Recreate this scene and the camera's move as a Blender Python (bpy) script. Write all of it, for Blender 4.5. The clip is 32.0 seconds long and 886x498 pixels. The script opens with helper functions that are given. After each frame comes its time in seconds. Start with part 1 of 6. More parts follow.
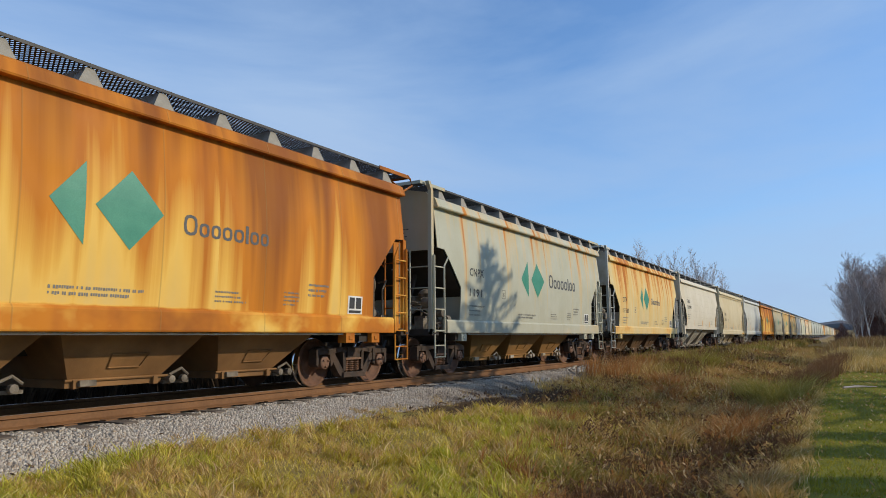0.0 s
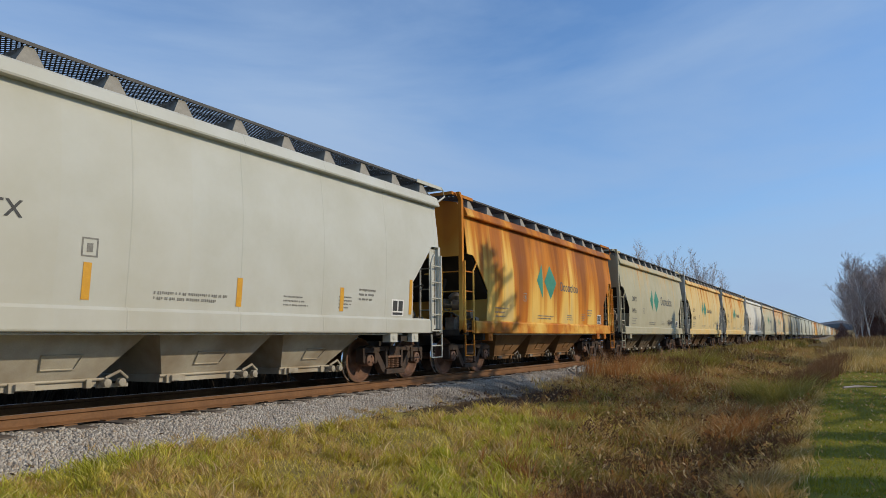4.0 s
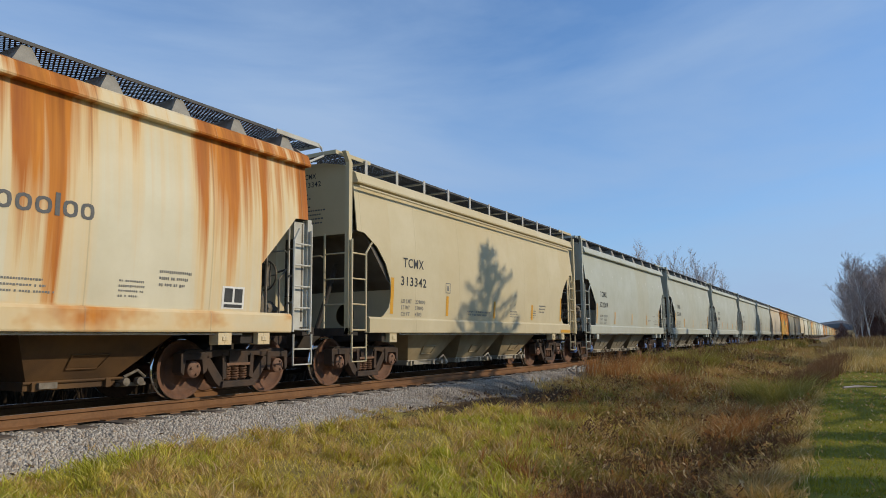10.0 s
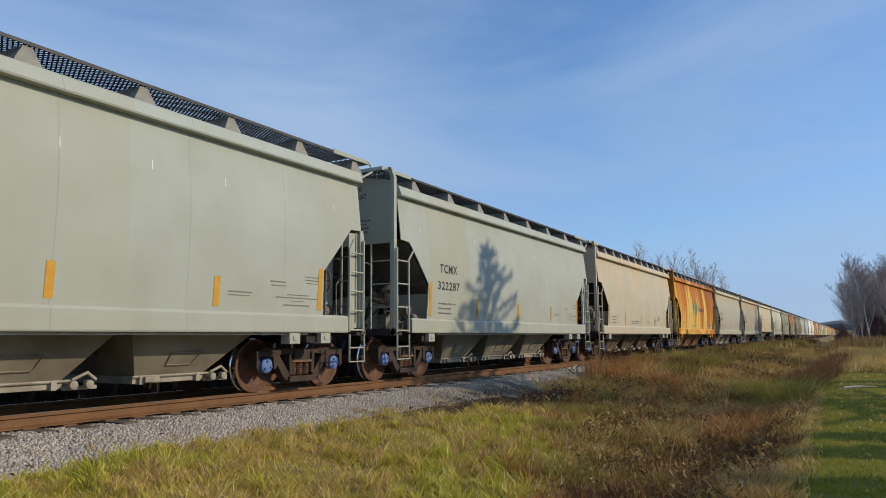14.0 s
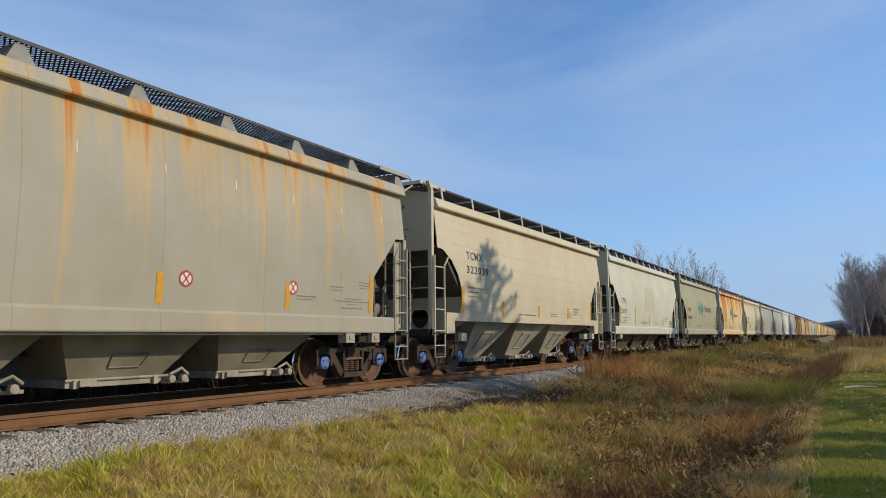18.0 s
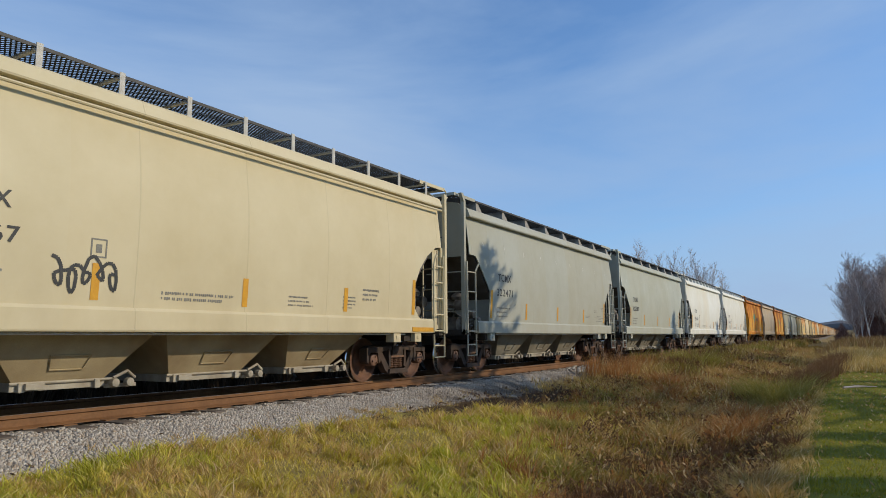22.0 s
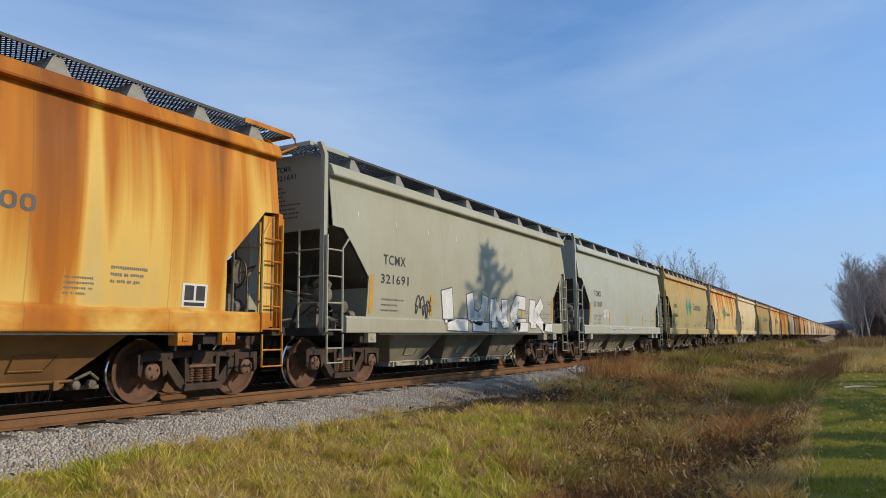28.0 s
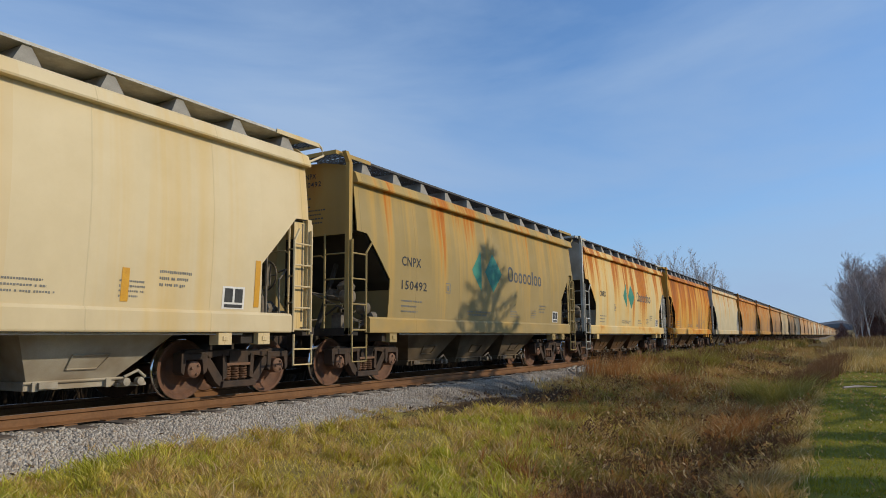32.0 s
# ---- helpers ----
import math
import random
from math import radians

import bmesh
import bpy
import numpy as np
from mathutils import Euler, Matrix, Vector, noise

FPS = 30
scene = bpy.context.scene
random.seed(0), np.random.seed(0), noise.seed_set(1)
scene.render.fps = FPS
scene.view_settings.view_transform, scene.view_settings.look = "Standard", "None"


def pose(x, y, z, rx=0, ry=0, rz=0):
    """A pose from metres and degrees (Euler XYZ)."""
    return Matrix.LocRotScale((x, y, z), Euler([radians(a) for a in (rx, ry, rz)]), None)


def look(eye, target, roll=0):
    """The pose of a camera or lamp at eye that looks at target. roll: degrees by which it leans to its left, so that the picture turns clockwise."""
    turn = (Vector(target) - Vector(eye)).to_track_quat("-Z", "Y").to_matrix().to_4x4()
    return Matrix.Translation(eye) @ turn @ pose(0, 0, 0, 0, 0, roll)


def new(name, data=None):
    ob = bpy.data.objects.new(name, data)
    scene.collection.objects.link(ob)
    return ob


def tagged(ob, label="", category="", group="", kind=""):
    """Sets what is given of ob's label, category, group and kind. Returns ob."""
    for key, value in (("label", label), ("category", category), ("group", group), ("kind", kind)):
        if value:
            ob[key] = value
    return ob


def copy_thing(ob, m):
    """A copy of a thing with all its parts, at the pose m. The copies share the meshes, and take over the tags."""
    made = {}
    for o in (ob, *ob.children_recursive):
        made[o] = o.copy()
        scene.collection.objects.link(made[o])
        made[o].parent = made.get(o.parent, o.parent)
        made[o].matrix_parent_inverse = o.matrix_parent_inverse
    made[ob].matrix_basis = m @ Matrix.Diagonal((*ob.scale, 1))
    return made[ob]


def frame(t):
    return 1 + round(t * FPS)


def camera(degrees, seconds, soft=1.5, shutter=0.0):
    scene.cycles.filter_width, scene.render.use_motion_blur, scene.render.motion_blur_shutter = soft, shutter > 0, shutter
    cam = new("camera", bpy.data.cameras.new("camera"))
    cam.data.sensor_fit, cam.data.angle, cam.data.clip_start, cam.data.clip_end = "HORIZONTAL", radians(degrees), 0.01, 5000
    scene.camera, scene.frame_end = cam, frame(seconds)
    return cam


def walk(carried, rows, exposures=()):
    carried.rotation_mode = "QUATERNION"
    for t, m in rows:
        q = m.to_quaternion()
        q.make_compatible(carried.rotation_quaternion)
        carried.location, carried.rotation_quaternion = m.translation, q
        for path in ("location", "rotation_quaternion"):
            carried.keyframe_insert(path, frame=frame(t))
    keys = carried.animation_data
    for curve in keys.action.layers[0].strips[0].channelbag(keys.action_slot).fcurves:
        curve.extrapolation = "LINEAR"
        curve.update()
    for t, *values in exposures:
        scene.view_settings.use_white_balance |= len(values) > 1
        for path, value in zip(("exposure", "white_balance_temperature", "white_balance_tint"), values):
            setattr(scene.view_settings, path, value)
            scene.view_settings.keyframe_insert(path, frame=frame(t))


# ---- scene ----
# The track runs along +X; z = 0 is the mown lawn beside the camera.
RAIL_Z = 0.66
TRACK_Y = 9.70
EYE = (0.0, 0.0, RAIL_Z + 0.89)
YAW, TILT, LEAN = 30.2, 7.32, -0.5
DEG = 65.0

cam = camera(DEG, 32.0, soft=0.9, shutter=0.0)


def aim():
    ya, ti = radians(YAW), radians(TILT)
    d = Vector((math.cos(ti) * math.cos(ya), math.cos(ti) * math.sin(ya), math.sin(ti)))
    return look(EYE, Vector(EYE) + d, LEAN)


# the camera's own exposure drifts a little as pale and dark wagons pass
STOPS = [(0.0, 0.08), (1.0, -0.04), (3.0, -0.10), (6.0, -0.06), (10.0, -0.07), (11.0, -0.18), (12.0, 0.0), (14.0, -0.05), (18.0, 0.0), (19.0, -0.11), (20.0, -0.10), (21.0, 0.0), (22.0, -0.06),
         (24.2, -0.10), (25.0, -0.25), (25.6, -0.15), (28.0, 0.04), (29.0, -0.08), (30.0, 0.08), (32.0, -0.11)]
walk(cam, [(0.0, aim()), (32.0, aim())], STOPS)

# ---- light ----
SUN_FROM = Vector((0.42, -1.0, 0.55)).normalized()
world = bpy.data.worlds.new("world")
scene.world = world
world.use_nodes = True
wn, wl = world.node_tree.nodes, world.node_tree.links
wn.clear()
w_out = wn.new("ShaderNodeOutputWorld")
w_bg = wn.new("ShaderNodeBackground")
w_sky = wn.new("ShaderNodeTexSky")
w_sky.sky_type = "NISHITA"
w_sky.sun_disc = False
w_sky.sun_elevation = math.asin(SUN_FROM.z)
w_sky.sun_rotation = math.atan2(SUN_FROM.x, SUN_FROM.y)
w_sky.air_density, w_sky.dust_density, w_sky.ozone_density = 1.0, 0.3, 3.0
w_co = wn.new("ShaderNodeTexCoord")
w_map = wn.new("ShaderNodeMapping")
w_map.inputs["Scale"].default_value = (1.0, 1.0, 4.0)
w_map.inputs["Rotation"].default_value = (0.12, 0.0, 0.5)
w_noise = wn.new("ShaderNodeTexNoise")
w_noise.inputs["Scale"].default_value = 1.3
w_noise.inputs["Detail"].default_value = 7.0
w_noise.inputs["Roughness"].default_value = 0.55
w_noise.inputs["Distortion"].default_value = 0.4
w_ramp = wn.new("ShaderNodeMapRange")
w_ramp.inputs[1].default_value, w_ramp.inputs[2].default_value = 0.36, 0.72
w_ramp.inputs[3].default_value, w_ramp.inputs[4].default_value = 0.12, 0.95
w_mix = wn.new("ShaderNodeMix")
w_mix.data_type = "RGBA"
w_mix.inputs[7].default_value = (2.85, 4.0, 5.85, 1)
wl.new(w_co.outputs["Generated"], w_map.inputs["Vector"])
wl.new(w_map.outputs["Vector"], w_noise.inputs["Vector"])
w_sum = w_noise.outputs["Fac"]
for way, inner, outer, gain in (((0.46, 0.72, 0.52), 0.99, 0.86, 0.10), ((0.956, 0.016, 0.292), 0.998, 0.94, 0.16), ((0.86, 0.20, 0.47), 0.99, 0.87, -0.12), ((0.85, 0.42, 0.32), 0.998, 0.96, 0.05)):
    w_dot = wn.new("ShaderNodeVectorMath")
    w_dot.operation = "DOT_PRODUCT"
    w_dot.inputs[1].default_value = Vector(way).normalized()
    wl.new(w_co.outputs["Generated"], w_dot.inputs[0])
    w_near = wn.new("ShaderNodeMapRange")
    w_near.interpolation_type = "SMOOTHSTEP"
    for socket, v in zip(w_near.inputs[1:5], (outer, inner, 0.0, gain)):
        socket.default_value = v
    wl.new(w_dot.outputs["Value"], w_near.inputs[0])
    w_add = wn.new("ShaderNodeMath")
    wl.new(w_sum, w_add.inputs[0])
    wl.new(w_near.outputs[0], w_add.inputs[1])
    w_sum = w_add.outputs[0]
wl.new(w_sum, w_ramp.inputs[0])
wl.new(w_ramp.outputs[0], w_mix.inputs[0])
w_tint = wn.new("ShaderNodeMix")
w_tint.data_type, w_tint.blend_type = "RGBA", "MULTIPLY"
w_tint.inputs[0].default_value = 1.0
w_tint.inputs[7].default_value = (0.75, 1.06, 1.33, 1)
wl.new(w_sky.outputs[0], w_tint.inputs[6])
wl.new(w_tint.outputs[2], w_mix.inputs[6])
# haze towards the horizon
w_sep = wn.new("ShaderNodeSeparateXYZ")
w_low = wn.new("ShaderNodeMapRange")
w_low.inputs[1].default_value, w_low.inputs[2].default_value = 0.0, 0.30
w_low.inputs[3].default_value, w_low.inputs[4].default_value = 0.65, 0.0
w_haze = wn.new("ShaderNodeMix")
w_haze.data_type = "RGBA"
w_haze.inputs[7].default_value = (2.7, 3.75, 5.7, 1)
wl.new(w_co.outputs["Generated"], w_sep.inputs[0])
wl.new(w_sep.outputs[2], w_low.inputs[0])
wl.new(w_low.outputs[0], w_haze.inputs[0])
wl.new(w_mix.outputs[2], w_haze.inputs[6])
wl.new(w_haze.outputs[2], w_bg.inputs["Color"])
wl.new(w_bg.outputs[0], w_out.inputs[0])
w_bg.inputs["Strength"].default_value = 0.13

sun = new("sun", bpy.data.lights.new("sun", "SUN"))
sun.data.energy = 3.15
sun.data.angle = radians(0.5)
sun.data.color = (1.0, 0.86, 0.64)
sun.matrix_world = look(SUN_FROM * 60, (0, 0, 0))

# ---- materials ----
class Nodes:
    """Short ways to lay out a material's nodes."""

    def __init__(self, name, rough=0.6, metal=0.0, spec=0.5):
        self.m = bpy.data.materials.new(name)
        self.m.use_nodes = True
        self.t = self.m.node_tree
        self.b = self.t.nodes["Principled BSDF"]
        self.b.inputs["Roughness"].default_value = rough
        self.b.inputs["Metallic"].default_value = metal
        self.b.inputs["Specular IOR Level"].default_value = spec
        self.co = None

    def n(self, kind):
        return self.t.nodes.new(kind)

    def put(self, socket, v):
        if hasattr(v, "is_output"):
            self.t.links.new(v, socket)
        elif isinstance(v, (tuple, list)) and len(v) == 3 and socket.type == "RGBA":
            socket.default_value = (*v, 1)
        else:
            socket.default_value = v

    def pos(self, scale=(1, 1, 1), off=(0, 0, 0), rot=(0, 0, 0)):
        if self.co is None:
            self.co = self.n("ShaderNodeTexCoord")
        mp = self.n("ShaderNodeMapping")
        mp.inputs["Scale"].default_value = scale
        mp.inputs["Location"].default_value = off
        mp.inputs["Rotation"].default_value = rot
        self.t.links.new(self.co.outputs["Object"], mp.inputs["Vector"])
        return mp.outputs[0]

    def noise(self, scale, detail=4, vec=None, rough=0.55, dist=0.0):
        k = self.n("ShaderNodeTexNoise")
        k.inputs["Scale"].default_value = scale
        k.inputs["Detail"].default_value = detail
        k.inputs["Roughness"].default_value = rough
        k.inputs["Distortion"].default_value = dist
        self.t.links.new(vec if vec is not None else self.pos(), k.inputs["Vector"])
        return k.outputs["Fac"]

    def span(self, v, a, b, lo=0.0, hi=1.0):
        k = self.n("ShaderNodeMapRange")
        self.put(k.inputs[0], v)
        for i, x in enumerate((a, b, lo, hi)):
            self.put(k.inputs[i + 1], x)
        return k.outputs[0]

    def mix(self, f, a, b, how="MIX"):
        k = self.n("ShaderNodeMix")
        k.data_type, k.blend_type = "RGBA", how
        self.put(k.inputs[0], f)
        self.put(k.inputs[6], a)
        self.put(k.inputs[7], b)
        return k.outputs[2]

    def math(self, op, a, b=0.0):
        k = self.n("ShaderNodeMath")
        k.operation = op
        self.put(k.inputs[0], a)
        self.put(k.inputs[1], b)
        return k.outputs[0]

    def sep(self, v):
        k = self.n("ShaderNodeSeparateXYZ")
        self.t.links.new(v, k.inputs[0])
        return k.outputs

    def island(self):
        return self.n("ShaderNodeNewGeometry").outputs["Random Per Island"]

    def rand(self):
        return self.n("ShaderNodeObjectInfo").outputs["Random"]

    def bump(self, v, strength, dist=0.01):
        k = self.n("ShaderNodeBump")
        k.inputs["Strength"].default_value = strength
        k.inputs["Distance"].default_value = dist
        self.put(k.inputs["Height"], v)
        self.t.links.new(k.outputs[0], self.b.inputs["Normal"])

    def done(self, colour):
        self.put(self.b.inputs["Base Color"], colour)
        return self.m


def mottled(name, c1, c2, scale=6.0, rough=0.7, metal=0.0, bump=0.2, fine=60.0, spec=0.4, dist=0.01):
    k = Nodes(name, rough, metal, spec)
    big = k.span(k.noise(scale, 5), 0.35, 0.65)
    small = k.noise(fine, 3)
    c = k.mix(big, c1, c2)
    c = k.mix(k.span(small, 0.3, 0.7, 0.0, 0.35), c, tuple(x * 0.55 for x in c1))
    if bump:
        k.bump(small, bump, dist)
    return k.done(c)


RUST_A, RUST_B, RUST_C = (0.36, 0.092, 0.008), (0.56, 0.195, 0.014), (0.17, 0.052, 0.014)


def body_paint(name, paint, rust=0.0, seed=0, yellow=0.0, dirt=0.38, panel=1.95):
    """Painted steel side with runs of rust that come down from the roof edge, a yellow bleed beside them, dust and faint weld seams."""
    k = Nodes(name, 0.7, 0.0, 0.18)
    o = seed * 7.31
    fine = k.noise(1.0, 3 if rust < 0.8 else 2, k.pos((2.5 - 1.5 * rust, 0.6, 0.05), (o, 0, o)), 0.55, 0.5)
    wide = k.noise(1.0, 4, k.pos((0.75, 0.4, 0.035), (o + 3, 0, o)), 0.5, 0.2)
    patch = k.noise(0.9, 6, k.pos((1, 1, 1), (o, o, 0)), 0.65)
    z = k.sep(k.pos())[2]
    c = k.mix(k.span(patch, 0.35, 0.7, 0, dirt), paint, tuple(p * q for p, q in zip(paint, (0.74, 0.70, 0.60))))
    dust = k.math("MULTIPLY", k.span(z, 1.0, 2.6, 1.0, 0.0), k.span(k.noise(1.5, 5, k.pos((1.2, 1, 0.5), (o, 1, 0))), 0.3, 0.7, 0.1, 0.9))
    c = k.mix(k.math("MULTIPLY", dust, dirt * 0.9), c, (0.30, 0.235, 0.14))
    if rust == 0:
        one = k.n("ShaderNodeTexWhiteNoise")
        one.noise_dimensions = "1D"
        k.put(one.inputs["W"], k.math("ADD", k.math("FLOOR", k.math("ADD", k.sep(k.pos((1 / panel, 1, 1)))[0], 0.5)), o))
        fade = k.math("MULTIPLY", k.span(one.outputs["Value"], 0.45, 0.95), k.span(wide, 0.3, 0.7, 0.15, 0.5))
        c = k.mix(fade, c, tuple(p * q for p, q in zip(paint, (0.90, 0.80, 0.64))))
    if yellow > 0 and rust == 0:
        bleed = k.math("MULTIPLY", k.span(k.math("ADD", k.math("MULTIPLY", fine, 0.45), k.math("MULTIPLY", wide, 0.75)), 0.66 - 0.26 * yellow, 0.86 - 0.26 * yellow), min(0.95, 0.5 + yellow * 0.5))
        c = k.mix(bleed, c, (0.62, 0.37, 0.05))
    if rust > 0:
        thin = k.span(k.noise(1.0, 5, k.pos((5.5, 0.6, 0.07), (o, 7, o)), 0.6, 0.4), 0.3, 0.7)
        mixed = k.math("ADD", k.math("ADD", k.math("MULTIPLY", k.span(fine, 0.29, 0.71), 0.58), k.math("MULTIPLY", k.span(wide, 0.3, 0.7), 0.16)), k.math("MULTIPLY", thin, 0.26 if rust < 0.8 else 0.10))
        drop = k.span(z, 1.3, 4.0, -0.24 + 0.08 * rust, 0.13)
        foot = k.span(z, 1.36, 1.31)
        blotch = k.math("ADD", k.math("MULTIPLY", k.noise(1.1, 4, k.pos((0.8, 1, 1), (o, 2, 0))), 0.9), 0.02)
        sheet = k.n("ShaderNodeTexWhiteNoise")
        sheet.noise_dimensions = "1D"
        k.put(sheet.inputs["W"], k.math("ADD", k.math("FLOOR", k.math("ADD", k.sep(k.pos((1 / panel, 1, 1)))[0], 0.5)), o))
        level = k.math("ADD", k.math("ADD", k.math("ADD", mixed, 0.0 if rust < 0.8 else 0.095), drop), k.math("MULTIPLY", k.math("SUBTRACT", sheet.outputs["Value"], 0.5), 0.12))
        level = k.math("ADD", k.math("MULTIPLY", level, k.math("SUBTRACT", 1.0, foot)), k.math("MULTIPLY", blotch, foot))
        edge = 0.82 - 0.46 * rust
        halo = k.math("MULTIPLY", k.span(level, edge - 0.26, edge + 0.02), 0.30 + 0.5 * yellow)
        c = k.mix(halo, c, (0.70, 0.39, 0.06) if rust < 0.8 else (0.80, 0.46, 0.06))
        run = k.span(level, edge - 0.03, edge + 0.13)
        tone = k.mix(k.span(k.noise(3.0 if rust < 0.8 else 1.2, 5 if rust < 0.8 else 2, k.pos((2.0, 1, 0.12), (o, 4, 0))), 0.3, 0.7), RUST_A, RUST_B)
        c = k.mix(k.math("MULTIPLY", run, 0.93), c, tone)
        c = k.mix(k.math("MULTIPLY", k.span(level, edge + 0.17, edge + 0.38), 0.7), c, RUST_C)
    sx = k.sep(k.pos((1 / panel, 1, 1)))[0]
    seam = k.span(k.math("ABSOLUTE", k.math("SUBTRACT", k.math("FRACT", sx), 0.5)), 0.492, 0.499)
    c = k.mix(k.math("MULTIPLY", seam, 0.12 + 0.25 * rust), c, tuple(p * 0.35 for p in paint))
    k.bump(k.math("ADD", k.math("MULTIPLY", seam, 0.6), k.math("MULTIPLY", k.noise(1.3, 3, k.pos((1.4, 1, 0.5))), 1.2)), 0.35, 0.02)
    k.put(k.b.inputs["Roughness"], k.span(patch, 0.3, 0.7, 0.55, 0.8))
    return k.done(c)


M_TRUCK = mottled("truck_steel", (0.038, 0.026, 0.019), (0.072, 0.043, 0.028), 5, 0.8, 0.0, 0.4)
M_UNDER = mottled("underframe_steel", (0.030, 0.026, 0.022), (0.055, 0.042, 0.032), 3, 0.85, 0.0, 0.3)
M_WHEEL = mottled("wheel_rust", (0.10, 0.048, 0.028), (0.175, 0.080, 0.042), 5, 0.75, 0.0, 0.3)
M_TREAD = mottled("wheel_tread", (0.86, 0.86, 0.85), (0.78, 0.77, 0.75), 9, 0.16, 1.0, 0.03)
M_CAP_BLUE = mottled("bearing_blue", (0.10, 0.18, 0.42), (0.14, 0.22, 0.44), 9, 0.6)
M_CAP_BROWN = mottled("bearing_brown", (0.20, 0.10, 0.06), (0.14, 0.08, 0.05), 9, 0.7)
M_SPRING = mottled("spring_steel", (0.22, 0.11, 0.06), (0.12, 0.07, 0.045), 12, 0.65)
M_TRIM = mottled("weathered_grey_steel", (0.56, 0.56, 0.51), (0.40, 0.37, 0.30), 2.0, 0.7, 0, 0.1)
# slope sheets: shade under the overhanging ends is put into the colour
M_SLOPE = mottled("shaded_slope_sheet", (0.15, 0.135, 0.115), (0.085, 0.07, 0.055), 1.5, 0.8, 0, 0.15)
# the same painted shade, deeper, with the dirt of the older wagons
M_SLOPE_DARK = mottled("dirty_shaded_slope_sheet", (0.055, 0.045, 0.035), (0.03, 0.025, 0.02), 1.5, 0.85, 0, 0.15)
M_BRACKET = mottled("dull_grey_plate", (0.30, 0.28, 0.235), (0.20, 0.18, 0.15), 3, 0.7, 0, 0.1)
M_GRATE = mottled("galvanised_grating", (0.05, 0.05, 0.052), (0.085, 0.085, 0.085), 8, 0.65, 0.2, 0.1)
M_LETTER = mottled("black_letter_paint", (0.028, 0.03, 0.032), (0.05, 0.05, 0.05), 12, 0.6, 0, 0)
M_GREY_LETTER = mottled("grey_letter_paint", (0.075, 0.08, 0.085), (0.11, 0.11, 0.11), 12, 0.6, 0, 0)
M_FAINT = mottled("faint_letter_paint", (0.17, 0.165, 0.145), (0.24, 0.23, 0.20), 12, 0.6, 0, 0)
M_GREEN = mottled("green_paint", (0.035, 0.23, 0.155), (0.055, 0.27, 0.18), 4, 0.5, 0, 0)
M_STRIPE = mottled("yellow_reflector", (0.66, 0.34, 0.025), (0.58, 0.28, 0.02), 8, 0.5, 0, 0)
M_WHITE = mottled("white_paint", (0.78, 0.77, 0.74), (0.66, 0.65, 0.62), 6, 0.55, 0, 0)
M_PIPE = mottled("pale_pipe", (0.55, 0.54, 0.50), (0.40, 0.38, 0.34), 8, 0.6)
M_GATE = mottled("dusty_gate", (0.42, 0.38, 0.30), (0.24, 0.20, 0.15), 3, 0.7)
M_GEAR = mottled("brake_gear_paint", (0.23, 0.195, 0.15), (0.06, 0.048, 0.036), 5, 0.7)
M_RAIL = mottled("rail_rust", (0.145, 0.066, 0.024), (0.22, 0.105, 0.040), 1.5, 0.75, 0, 0.25, 25)
M_RAILTOP = mottled("rail_head", (0.30, 0.19, 0.12), (0.42, 0.33, 0.26), 2.5, 0.45, 0.6, 0.1)
M_TIE = mottled("tie_wood", (0.085, 0.065, 0.05), (0.15, 0.12, 0.095), 4, 0.9, 0, 0.6, 40)


def stone_mat():
    k = Nodes("ballast_stone", 0.9, 0, 0.3)
    r = k.island()
    c = k.mix(r, (0.25, 0.215, 0.18), (0.58, 0.52, 0.43))
    c = k.mix(k.span(k.math("FRACT", k.math("MULTIPLY", r, 13.7)), 0.72, 0.95), c, (0.36, 0.27, 0.18))
    c = k.mix(k.span(k.noise(40, 3), 0.3, 0.7, 0, 0.4), c, (0.24, 0.22, 0.19))
    p = k.sep(k.pos())
    # the conifer's shade on the ballast, painted as broken dark brown
    tree_shade = k.math("MULTIPLY", k.math("MULTIPLY", k.span(p[0], 9.5, 14.0), k.span(p[1], 8.5, 7.5)), k.span(k.noise(1.6, 5), 0.38, 0.58, 0.15, 0.9))
    c = k.mix(tree_shade, c, k.mix(r, (0.06, 0.042, 0.03), (0.16, 0.115, 0.08)))
    k.bump(k.noise(80, 3), 0.4, 0.004)
    return k.done(c)


M_STONE = stone_mat()
# grimy bed stones, with the shade under the wagons put into the colour
M_BED_SHADE = mottled("grimy_shaded_ballast", (0.045, 0.036, 0.028), (0.085, 0.066, 0.05), 9, 0.95, 0, 0.4)


